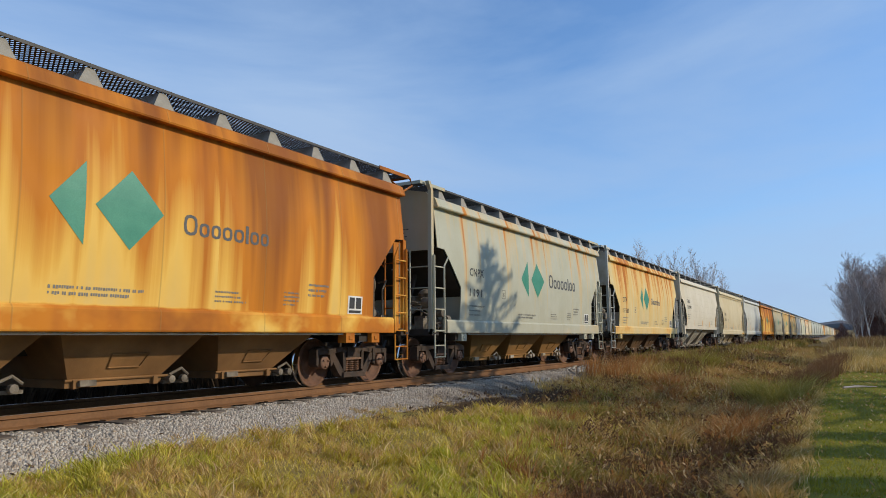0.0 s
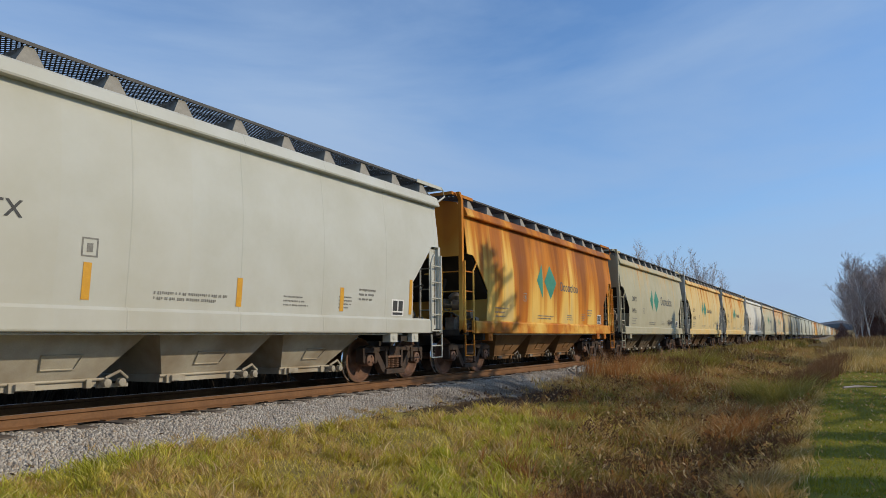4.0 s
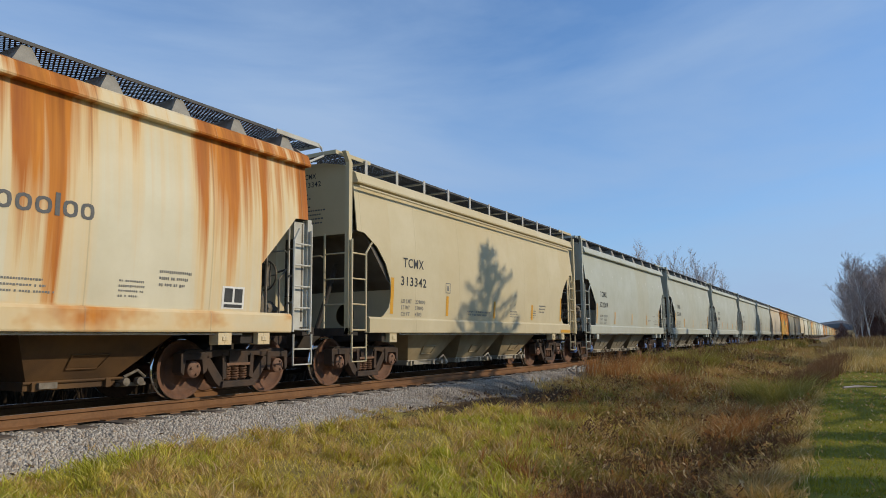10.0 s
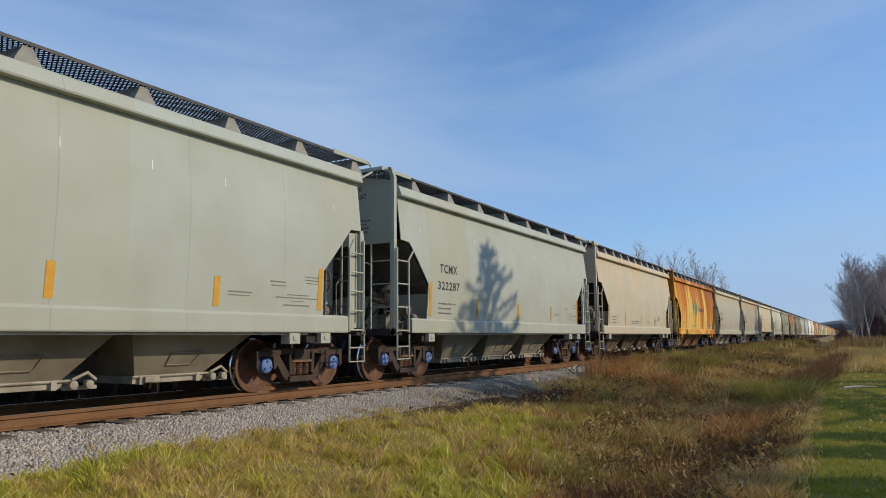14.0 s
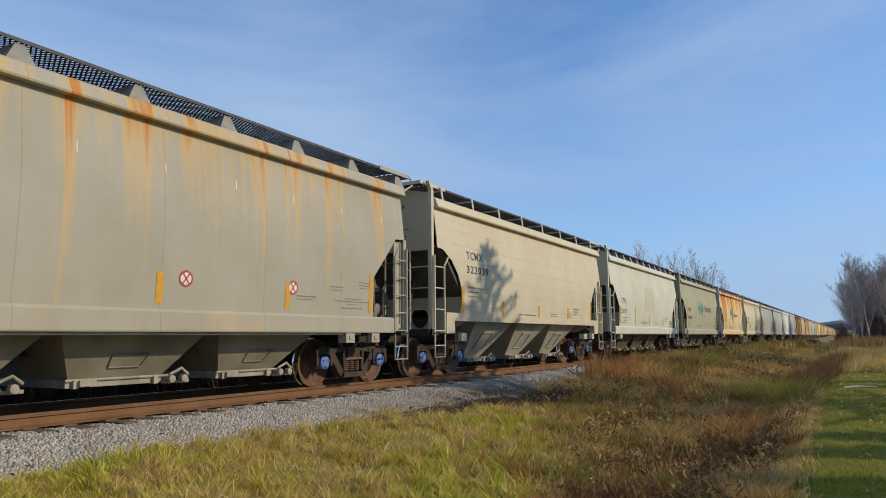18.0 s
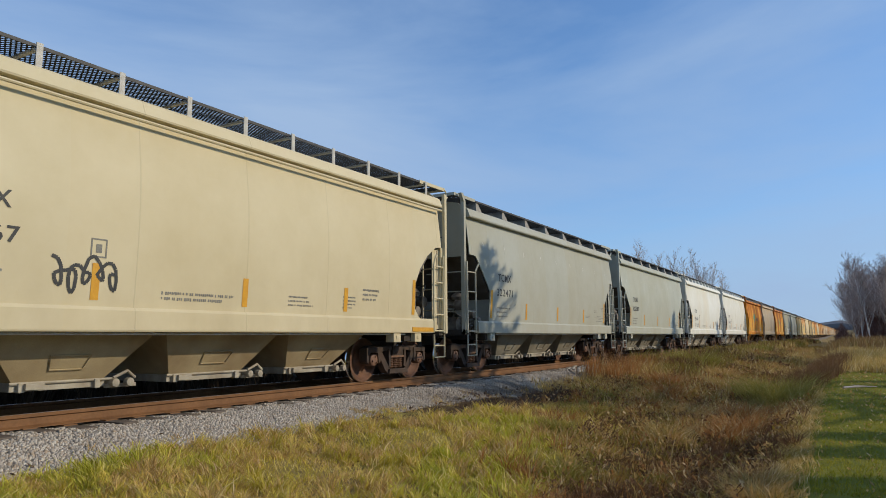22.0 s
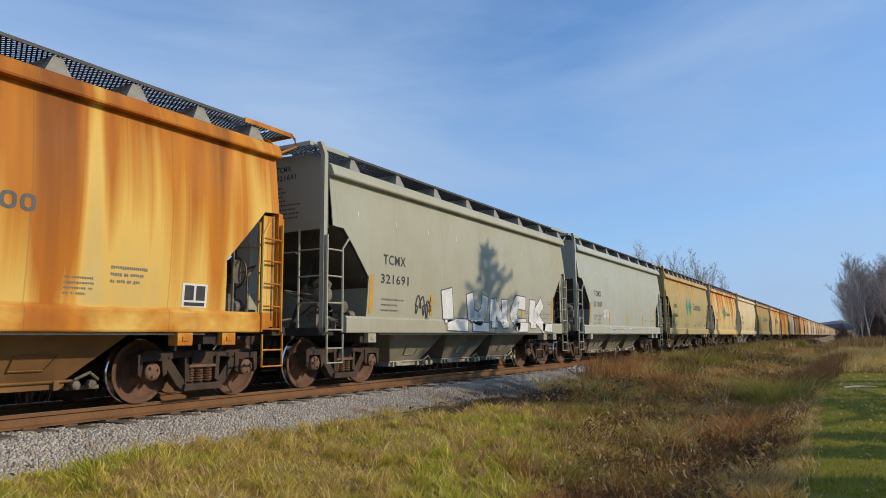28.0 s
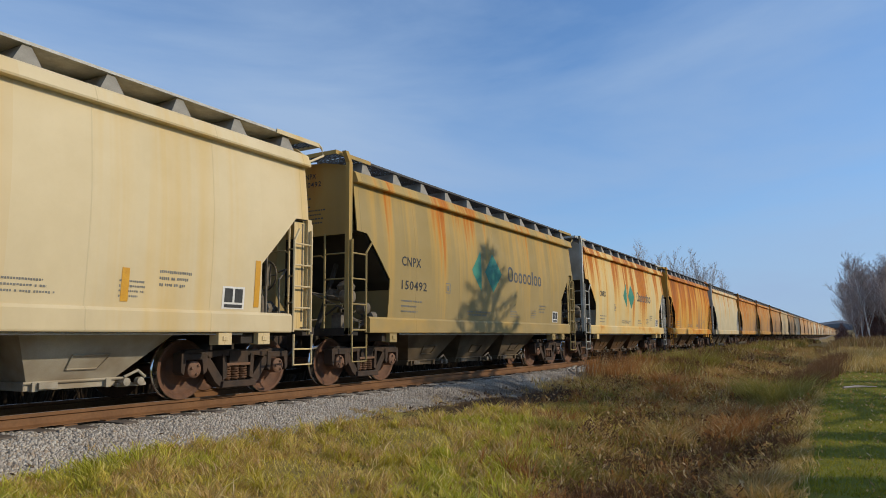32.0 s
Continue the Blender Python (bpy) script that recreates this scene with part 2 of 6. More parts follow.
def ground_mat():
    """Soil and turf: ballast under the track, mown lawn, dry rough grass elsewhere, told apart by where they lie."""
    k = Nodes("ground_turf", 0.95, 0, 0.15)
    p = k.sep(k.pos())
    wob = k.math("MULTIPLY", k.math("SUBTRACT", k.noise(0.8, 5), 0.5), 1.3)
    y = k.math("ADD", p[1], wob)
    big, mid, fine = k.noise(0.35, 4), k.noise(2.2, 5), k.noise(38, 4)
    dry = k.mix(k.span(mid, 0.32, 0.68), (0.21, 0.145, 0.055), (0.34, 0.245, 0.10))
    green = k.mix(k.span(mid, 0.3, 0.7), (0.22, 0.19, 0.04), (0.36, 0.29, 0.08))
    rough = k.mix(k.span(big, 0.38, 0.62), green, dry)
    soil = k.mix(k.span(mid, 0.3, 0.7), (0.032, 0.022, 0.014), (0.08, 0.053, 0.027))
    bank = k.mix(k.span(y, 2.6, 4.2), soil, rough)
    bank = k.mix(k.math("MULTIPLY", k.span(p[0], 12.0, 18.0), 0.75), bank, soil)
    lawn = k.mix(k.span(mid, 0.3, 0.7), (0.15, 0.16, 0.017), (0.24, 0.225, 0.032))
    c = k.mix(k.span(k.math("SUBTRACT", y, k.math("MULTIPLY", p[0], 0.02)), 0.40, 0.70), lawn, bank)
    c = k.mix(k.span(k.math("ADD", p[0], wob), 33.0, 36.0), c, dry)
    c = k.mix(k.span(y, 12.0, 12.6), c, k.mix(k.span(y, 16.0, 30.0), soil, dry))
    stones = k.mix(k.span(k.noise(26, 5), 0.3, 0.7), (0.16, 0.14, 0.115), (0.34, 0.30, 0.25))
    c = k.mix(k.math("MULTIPLY", k.span(y, 7.25, 7.6), k.span(y, 12.2, 12.6, 1.0, 0.0)), c, stones)
    # stained bed under and behind the train, its shade painted in too
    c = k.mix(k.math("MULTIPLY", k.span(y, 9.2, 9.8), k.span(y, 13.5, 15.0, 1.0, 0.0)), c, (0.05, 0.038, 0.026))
    # dark litter patch, widened so its colour also carries the tree's shade
    lx, ly = k.math("DIVIDE", k.math("SUBTRACT", p[0], 14.8), 4.8), k.math("DIVIDE", k.math("SUBTRACT", p[1], 6.75), 0.75)
    far = k.math("SQRT", k.math("ADD", k.math("MULTIPLY", lx, lx), k.math("MULTIPLY", ly, ly)))
    spot = k.span(k.math("ADD", far, k.math("MULTIPLY", k.math("SUBTRACT", k.noise(1.7, 5), 0.5), 1.8)), 1.05, 0.75)
    c = k.mix(k.math("MULTIPLY", spot, 0.9), c, k.mix(k.span(fine, 0.35, 0.65), (0.028, 0.016, 0.011), (0.085, 0.045, 0.028)))
    c = k.mix(k.span(fine, 0.3, 0.7, 0, 0.32), c, (0.06, 0.042, 0.02))
    k.bump(fine, 0.8, 0.03)
    return k.done(c)


M_GROUND = ground_mat()


def blade_mat(name, c1, c2, c3, c4=None, pale=(0.62, 0.50, 0.26)):
    """Blades that differ singly, by the clump and by the patch."""
    k = Nodes(name, 0.75, 0, 0.25)
    r = k.island()
    c = k.mix(k.span(r, 0, 0.6), c1, c2)
    c = k.mix(k.span(k.noise(3.2, 4), 0.42, 0.60), c, k.mix(r, c3, c2))
    c = k.mix(k.span(k.noise(1.3, 5, k.pos((1, 1, 1), (3, 8, 0))), 0.46, 0.58, 0.0, 0.85), c, k.mix(r, c4 or c3, c1))
    c = k.mix(k.span(k.noise(11.0, 2, k.pos((1, 1, 0.4), (5, 2, 0))), 0.40, 0.62, 0.32, 0.0), c, tuple(0.30 * q for q in c1))
    c = k.mix(k.span(k.math("FRACT", k.math("MULTIPLY", r, 7.3)), 0.80, 0.92, 0.0, 0.75), c, pale)
    # light shines through the thin blades
    thin = k.n("ShaderNodeBsdfTranslucent")
    both = k.n("ShaderNodeMixShader")
    both.inputs[0].default_value = 0.42
    out = k.t.nodes["Material Output"]
    k.put(thin.inputs["Color"], c)
    k.t.links.new(k.b.outputs[0], both.inputs[1])
    k.t.links.new(thin.outputs[0], both.inputs[2])
    k.t.links.new(both.outputs[0], out.inputs["Surface"])
    return k.done(c)


M_GRASS = blade_mat("rough_grass", (0.50, 0.42, 0.05), (0.72, 0.58, 0.11), (0.88, 0.66, 0.25), (0.62, 0.52, 0.07), (0.85, 0.70, 0.36))
M_TUFT = blade_mat("lush_grass", (0.40, 0.40, 0.035), (0.62, 0.58, 0.08), (0.80, 0.66, 0.14), (0.52, 0.50, 0.05), (0.85, 0.72, 0.30))
M_LITTER = blade_mat("fallen_leaves", (0.07, 0.04, 0.028), (0.13, 0.075, 0.045), (0.20, 0.12, 0.07), None, (0.34, 0.24, 0.16))
M_LAWN = blade_mat("lawn_grass", (0.25, 0.245, 0.015), (0.35, 0.32, 0.024), (0.42, 0.335, 0.05), (0.21, 0.225, 0.014), (0.40, 0.36, 0.06))
M_DRY = blade_mat("dry_grass", (0.56, 0.37, 0.13), (0.72, 0.50, 0.19), (0.44, 0.26, 0.10), (0.52, 0.40, 0.09), (0.86, 0.68, 0.42))
M_STRAW = blade_mat("straw_grass", (0.50, 0.31, 0.10), (0.66, 0.44, 0.16), (0.42, 0.25, 0.10), (0.40, 0.33, 0.08), (0.80, 0.62, 0.36))
M_WEED = blade_mat("brown_weed", (0.27, 0.15, 0.06), (0.40, 0.24, 0.10), (0.14, 0.08, 0.045), (0.25, 0.22, 0.05))
M_GOLD = blade_mat("golden_grass", (0.56, 0.38, 0.12), (0.72, 0.51, 0.18), (0.38, 0.25, 0.09), (0.46, 0.36, 0.10), (0.86, 0.70, 0.40))
M_UMBER = blade_mat("umber_weed", (0.15, 0.075, 0.036), (0.24, 0.13, 0.058), (0.09, 0.05, 0.03), (0.19, 0.105, 0.045), (0.42, 0.27, 0.14))
M_BRUSH = blade_mat("dark_brush", (0.055, 0.036, 0.024), (0.09, 0.06, 0.036), (0.04, 0.03, 0.02), None, (0.11, 0.075, 0.045))
M_RUSSET = blade_mat("russet_weed", (0.40, 0.17, 0.05), (0.52, 0.25, 0.08), (0.26, 0.11, 0.05), (0.46, 0.25, 0.07))
M_OLIVE = blade_mat("olive_weed", (0.24, 0.175, 0.03), (0.36, 0.25, 0.05), (0.40, 0.25, 0.07), (0.20, 0.165, 0.03))
M_LEAFY = blade_mat("green_weed", (0.20, 0.19, 0.032), (0.33, 0.285, 0.05), (0.40, 0.30, 0.09), None, (0.50, 0.46, 0.16))
M_BARK = mottled("grey_bark", (0.15, 0.125, 0.11), (0.24, 0.205, 0.18), 5, 0.9, 0, 0.4)
M_BIRCH = mottled("birch_bark", (0.80, 0.78, 0.74), (0.46, 0.43, 0.40), 3, 0.8, 0, 0.3)
M_TWIG = mottled("twigs", (0.36, 0.30, 0.28), (0.50, 0.42, 0.39), 3, 0.9, 0, 0)
# trees beyond the railway: paler, since haze is put into bark and twigs
M_HAZE_BARK = mottled("hazed_bark", (0.34, 0.30, 0.27), (0.46, 0.42, 0.38), 5, 0.9, 0, 0.3)
M_HAZE_TWIG = mottled("hazed_twigs", (0.50, 0.43, 0.39), (0.62, 0.55, 0.50), 3, 0.9, 0, 0)
M_SHRUB = mottled("red_brown_twigs", (0.15, 0.085, 0.075), (0.23, 0.14, 0.12), 3, 0.9, 0, 0)
M_NEEDLE = blade_mat("conifer_needles", (0.03, 0.055, 0.02), (0.045, 0.075, 0.028), (0.06, 0.07, 0.03), None, (0.05, 0.08, 0.03))
# far woods with the haze of distance mixed into their grey
M_FARWOOD = mottled("hazed_far_woods", (0.15, 0.155, 0.165), (0.21, 0.21, 0.215), 0.05, 0.95, 0, 0)

# ---- mesh helpers ----
class Geo:
    """Gathers vertices and faces of one mesh."""

    def __init__(self):
        self.v, self.f = [], []

    def add(self, vs, fs):
        o = len(self.v)
        self.v += [tuple(p) for p in vs]
        self.f += [tuple(i + o for i in f) for f in fs]
        return self

    def box(self, x0, x1, y0, y1, z0, z1):
        return self.add([(x, y, z) for x in (x0, x1) for y in (y0, y1) for z in (z0, z1)],
                        [(0, 1, 3, 2), (4, 6, 7, 5), (0, 4, 5, 1), (2, 3, 7, 6), (0, 2, 6, 4), (1, 5, 7, 3)])

    def prism(self, poly, a, b, axis="y"):
        """A polygon of (x, z) drawn out along y (or of (y, z) along x, or of (x, y) along z) from a to b."""
        place = {"y": lambda p, d: (p[0], d, p[1]), "x": lambda p, d: (d, p[0], p[1]), "z": lambda p, d: (p[0], p[1], d)}[axis]
        n = len(poly)
        return self.add([place(p, a) for p in poly] + [place(p, b) for p in poly],
                        [tuple(range(n)), tuple(range(2 * n - 1, n - 1, -1))] + [(i, i + n, (i + 1) % n + n, (i + 1) % n) for i in range(n)])

    def tube(self, pts, r, seg=6):
        pts = [Vector(p) for p in pts]
        rings, prev = [], None
        for i, p in enumerate(pts):
            d = (pts[min(i + 1, len(pts) - 1)] - pts[max(i - 1, 0)]).normalized()
            a = prev if prev is not None and abs(prev.dot(d)) < 0.9 else (Vector((0, 0, 1)) if abs(d.z) < 0.9 else Vector((0, 1, 0)))
            e = d.cross(a).normalized()
            g = e.cross(d).normalized()
            prev = g
            rr = r[i] if isinstance(r, (list, tuple)) else r
            rings.append([p + (e * math.cos(t) + g * math.sin(t)) * rr for t in (2 * math.pi * j / seg for j in range(seg))])
        fs = [(i * seg + j, i * seg + (j + 1) % seg, (i + 1) * seg + (j + 1) % seg, (i + 1) * seg + j) for i in range(len(pts) - 1) for j in range(seg)]
        fs += [tuple(range(seg - 1, -1, -1)), tuple((len(pts) - 1) * seg + j for j in range(seg))]
        return self.add([q for ring in rings for q in ring], fs)

    def lathe(self, prof, seg=28, at=(0, 0, 0), axis="y"):
        """Turns (radius, height along the axis) round the axis through at."""
        vs = []
        for r, h in prof:
            for j in range(seg):
                t = 2 * math.pi * j / seg
                a, b = r * math.cos(t), r * math.sin(t)
                p = {"y": (a, h, b), "x": (h, a, b), "z": (a, b, h)}[axis]
                vs.append((p[0] + at[0], p[1] + at[1], p[2] + at[2]))
        fs = [(i * seg + j, i * seg + (j + 1) % seg, (i + 1) * seg + (j + 1) % seg, (i + 1) * seg + j) for i in range(len(prof) - 1) for j in range(seg)]
        fs += [tuple(range(seg)), tuple(range((len(prof) - 1) * seg, len(prof) * seg))]
        return self.add(vs, fs)

    def mesh(self, name, mat=None, bevel=0.0, smooth=False):
        me = bpy.data.meshes.new(name)
        me.from_pydata(self.v, [], self.f)
        bm = bmesh.new()
        bm.from_mesh(me)
        bmesh.ops.recalc_face_normals(bm, faces=bm.faces)
        if bevel:
            bmesh.ops.bevel(bm, geom=[e for e in bm.edges if len(e.link_faces) == 2 and e.calc_face_angle() > 0.6], offset=bevel, segments=2, affect="EDGES", profile=0.6)
        if smooth:
            for f in bm.faces:
                f.smooth = True
        bm.to_mesh(me)
        bm.free()
        if smooth:
            me.set_sharp_from_angle(angle=radians(38))
        if mat:
            me.materials.append(mat)
        return me


def quick_mesh(name, verts, faces, mat):
    """A large mesh straight from arrays of vertices and of triangles or quads."""
    me = bpy.data.meshes.new(name)
    me.from_pydata(verts, [], faces)
    me.materials.append(mat)
    return me


def part(name, me, parent, label="", mat=None, loc=None):
    """Links a mesh as one object under a thing or a part; mat replaces the mesh's material on this object alone."""
    ob = new(name, me)
    ob.parent = parent
    if loc:
        ob.location = loc
    if label:
        ob["label"] = label
    if mat and me.materials:
        ob.material_slots[0].link = "OBJECT"
        ob.material_slots[0].material = mat
    return ob


def thing(name, label, category, m=None, group="", kind=""):
    ob = new(name)
    if m is not None:
        ob.matrix_basis = m
    return tagged(ob, label, category, group, kind)

# ---- ground and track ----
def hills(x, y, s, k):
    return noise.noise((x / s + k, y / s - k, k * 0.37))


def smooth01(a, b, v):
    t = min(1.0, max(0.0, (v - a) / (b - a)))
    return t * t * (3 - 2 * t)


CROSS = [(-400, 0.0), (-3, 0.0), (0.55, 0.0), (1.0, -0.14), (1.8, -0.46), (2.5, -0.40), (3.5, -0.20), (5.0, 0.0), (6.6, 0.13), (7.4, 0.24),
         (8.1, 0.42), (8.4, RAIL_Z - 0.20), (11.0, RAIL_Z - 0.20), (11.5, 0.40), (12.6, 0.12), (14, 0.05), (30, 0.1), (400, 0.2)]


def ground_z(x, y):
    for (a, za), (b, zb) in zip(CROSS, CROSS[1:]):
        if y <= b:
            z = za + (zb - za) * max(0.0, (y - a) / (b - a))
            break
    else:
        z = CROSS[-1][1]
    bed = smooth01(7.0, 8.2, y) * (1 - smooth01(11.2, 12.6, y))
    lawn = 1 - smooth01(0.3, 1.2, y)
    far = smooth01(30.0, 44.0, x)
    z += far * (1 - bed) * 0.35 * (1 - smooth01(6.0, 8.0, y))
    wild = (1 - bed) * (1 - lawn * (1 - far))
    z += wild * (0.12 * hills(x, y, 3.1, 1.7) + 0.09 * hills(x, y, 1.1, 4.2) + 0.05 * hills(x, y, 0.45, 6.4)) + bed * 0.03 * hills(x, y, 0.5, 2.2)
    d = math.hypot(x, y)
    if d > 250:
        z += (d - 250) * 0.012 * (0.4 + 0.6 * (0.5 + 0.5 * hills(x, y, 260, 3.3)))
    return z


def steps(lo, hi, fine_lo, fine_hi, fine, grow=1.16):
    """Coordinates that lie close together between fine_lo and fine_hi and spread out beyond."""
    out = list(np.arange(fine_lo, fine_hi + 1e-6, fine))
    d, v = fine, fine_hi
    while v < hi:
        d *= grow
        v = min(hi, v + d)
        out.append(v)
    d, v = fine, fine_lo
    while v > lo:
        d *= grow
        v = max(lo, v - d)
        out.insert(0, v)
    return out


def build_ground():
    xs, ys = steps(-2500, 2600, -2, 46, 0.22), steps(-2500, 2500, -1, 13, 0.14)
    verts = [(x, y, ground_z(x, y)) for x in xs for y in ys]
    n = len(ys)
    faces = [(i * n + j, (i + 1) * n + j, (i + 1) * n + j + 1, i * n + j + 1) for i in range(len(xs) - 1) for j in range(n - 1)]
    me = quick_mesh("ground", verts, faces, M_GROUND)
    me.polygons.foreach_set("use_smooth", [True] * len(me.polygons))
    tagged(new("ground", me), "rough grass bank, mown lawn and grey ballast bed", "ground", kind="structure")


build_ground()

TRACK_X0, TRACK_X1 = -90.0, 900.0
RAIL_FORM = [(-0.076, -0.172), (0.076, -0.172), (0.076, -0.158), (0.012, -0.138), (0.009, -0.052), (0.036, -0.040), (0.037, -0.008), (0.028, 0.0),
             (-0.028, 0.0), (-0.037, -0.008), (-0.036, -0.040), (-0.009, -0.052), (-0.012, -0.138), (-0.076, -0.158)]


def build_track():
    for y in (-0.7545, 0.7545):
        rail = Geo().prism(RAIL_FORM, TRACK_X0, TRACK_X1, "x").mesh("rail", M_RAIL)
        ob = tagged(new("rail", rail), "rusty steel rail on wooden sleepers", "rail", "rails of the track")
        ob.location = (0, TRACK_Y + y, RAIL_Z)
        run = Geo().box(TRACK_X0, TRACK_X1, -0.024, 0.024, 0.001, 0.004).mesh("running_surface", M_RAILTOP)
        part("running_surface", run, ob, "worn rail head")
    sleeper = Geo().box(-0.115, 0.115, -1.32, 1.32, -0.34, -0.172).mesh("sleeper", M_TIE, 0.012)
    plate = Geo().box(-0.09, 0.09, -0.16, 0.16, -0.172, -0.158).mesh("tie_plate", M_RAIL)
    first = None
    for i in range(150):
        x = -8 + i * 0.52 + random.uniform(-0.03, 0.03)
        m = pose(x, TRACK_Y + random.uniform(-0.05, 0.05), RAIL_Z - random.uniform(0, 0.012), 0, 0, random.uniform(-1, 1))
        if first is None:
            first = tagged(new("sleeper", sleeper), "weathered wooden sleeper half sunk in ballast", "sleeper", "sleepers of the track")
            first.matrix_basis = m
            for s in (-0.7545, 0.7545):
                part("tie_plate", plate, first, "rusty tie plate", loc=(0, s, 0))
        else:
            copy_thing(first, m)


build_track()

# ---- covered hopper wagons ----
CAR_L = 13.40
HALF_W = 1.60


def side_y(z, bulge=0.07):
    """Half width of the body at height z over the rail."""
    return HALF_W - 0.045 + bulge * math.sin(math.pi * min(1, max(0, (z - 1.1) / 2.9))) ** 0.8 - 0.06 * smooth01(2.6, 4.0, z)


def side_ends(z, cut):
    """How far the side sheet reaches towards the end at height z."""
    if z >= cut[0][1]:
        return cut[0][0]
    for (xa, za), (xb, zb) in zip(cut, cut[1:]):
        if z >= zb:
            return xb + (xa - xb) * (z - zb) / (za - zb)
    return cut[-1][0]


CUT_A = [(6.00, 2.97), (5.68, 2.95), (4.90, 2.10), (4.93, 1.30)]
Z_ROWS = [1.30, 1.55, 1.80, 2.10, 2.35, 2.60, 2.80, 2.95, 2.97, 3.25, 3.55, 3.80, 4.06]


def side_panel(x0, x1, s, cut, bulge=0.07, zs=Z_ROWS):
    """One sheet of the side between x0 and x1; s is -1 for the side that faces the lawn."""
    g = Geo()
    n = 4
    outer, inner = [], []
    for z in zs:
        e = side_ends(z, cut)
        a, b = max(x0, -e), min(x1, e)
        if a > b:
            a = b = min(max((x0 + x1) / 2, -e), e)
        for i in range(n + 1):
            x = a + (b - a) * i / n
            y = s * side_y(z, bulge)
            outer.append((x, y, z))
            inner.append((x, y - s * 0.02, z))
    rows = len(zs)
    k = len(outer)
    fs = []
    for r in range(rows - 1):
        for i in range(n):
            q = (r * (n + 1) + i, r * (n + 1) + i + 1, (r + 1) * (n + 1) + i + 1, (r + 1) * (n + 1) + i)
            fs += [q, tuple(j + k for j in reversed(q))]
        for i in (0, n):
            a, b = r * (n + 1) + i, (r + 1) * (n + 1) + i
            fs.append((a, b, b + k, a + k))
    for r in (0, rows - 1):
        for i in range(n):
            a, b = r * (n + 1) + i, r * (n + 1) + i + 1
            fs.append((a, b, b + k, a + k))
    g.add(outer + inner, fs)
    return g.mesh("side_panel", M_UNDER, smooth=True)


def roof_mesh(half):
    g = Geo()
    prof = [(-1.50, 4.06), (-1.2, 4.18), (-0.8, 4.29), (-0.4, 4.36), (0, 4.39), (0.4, 4.36), (0.8, 4.29), (1.2, 4.18), (1.50, 4.06), (1.48, 4.02), (0, 4.33), (-1.48, 4.02)]
    return g.prism(prof, -half, half, "x").mesh("roof", M_UNDER, smooth=True)


def grating(x0, x1, y0, y1, z, pitch=0.062):
    """Open walkway: edge beams and a diamond mesh of slanting strands."""
    g = Geo()
    g.box(x0, x1, y0, y0 + 0.02, z - 0.045, z)
    g.box(x0, x1, y1 - 0.02, y1, z - 0.045, z)
    run_x = (y1 - y0) * 0.50
    for sign, w, top in ((1, 0.0125, -0.004), (-1, 0.006, -0.010)):
        n = int((x1 - x0 + run_x) / pitch)
        for i in range(n + 1):
            xa = x0 - run_x + i * pitch if sign > 0 else x0 + i * pitch
            xb = xa + sign * run_x
            ya, yb = y0, y1
            for lim, over in ((x0, lambda v: v < x0), (x1, lambda v: v > x1)):
                if over(xa):
                    ya, xa = ya + (yb - ya) * (lim - xa) / (xb - xa), lim
                if over(xb):
                    yb, xb = ya + (yb - ya) * (lim - xa) / (xb - xa), lim
            if abs(xa - xb) < 0.01:
                continue
            g.add([(x, y, q) for x, y in ((xa - w, ya), (xa + w, ya), (xb + w, yb), (xb - w, yb)) for q in (z + top - 0.010, z + top)],
                  [(0, 2, 4, 6), (1, 7, 5, 3), (0, 1, 3, 2), (4, 5, 7, 6), (2, 3, 5, 4), (6, 7, 1, 0)])
    return g.mesh("running_board", M_GRATE)


def hopper_mesh(x0, x1, b0, b1, z_low=0.36):
    g = Geo()
    t, b = 1.24, 0.82
    g.add([(x0, -t, 1.22), (x1, -t, 1.22), (x1, t, 1.22), (x0, t, 1.22), (x0 + 0.02, -t + 0.02, 1.02), (x1 - 0.02, -t + 0.02, 1.02), (x1 - 0.02, t - 0.02, 1.02), (x0 + 0.02, t - 0.02, 1.02),
           (b0, -b, z_low), (b1, -b, z_low), (b1, b, z_low), (b0, b, z_low)],
          [(0, 1, 2, 3), (0, 4, 5, 1), (1, 5, 6, 2), (2, 6, 7, 3), (3, 7, 4, 0), (4, 8, 9, 5), (5, 9, 10, 6), (6, 10, 11, 7), (7, 11, 8, 4), (8, 11, 10, 9)])
    # raised frame of the hatch on the face
    def on_face(u, w):
        lo, hi = b0 + (x0 - b0) * w, b1 + (x1 - b1) * w
        return (lo + (hi - lo) * u, -(b + (t - b) * w) - 0.006, z_low + (1.02 - z_low) * w)
    ring = [on_face(u, w) for u, w in ((0.36, 0.26), (0.66, 0.26), (0.66, 0.54), (0.36, 0.54))]
    g.tube(ring + ring[:1], 0.012, 4)
    return g.mesh("hopper", M_UNDER)


def gate_mesh(b0, b1, z=0.36):
    g = Geo()
    g.box(b0 - 0.04, b1 + 0.06, -0.82, 0.82, z - 0.08, z + 0.03)
    for y in (-0.84, 0.84):
        g.tube([(b0 - 0.06, y, z + 0.02), (b1 + 0.20, y, z + 0.02)], 0.022)
    for x in (b0 + 0.08, b1 - 0.08):
        g.box(x - 0.04, x + 0.04, -0.88, -0.76, z - 0.09, z + 0.03)
    return g.mesh("outlet_gate", M_PIPE, 0.01)


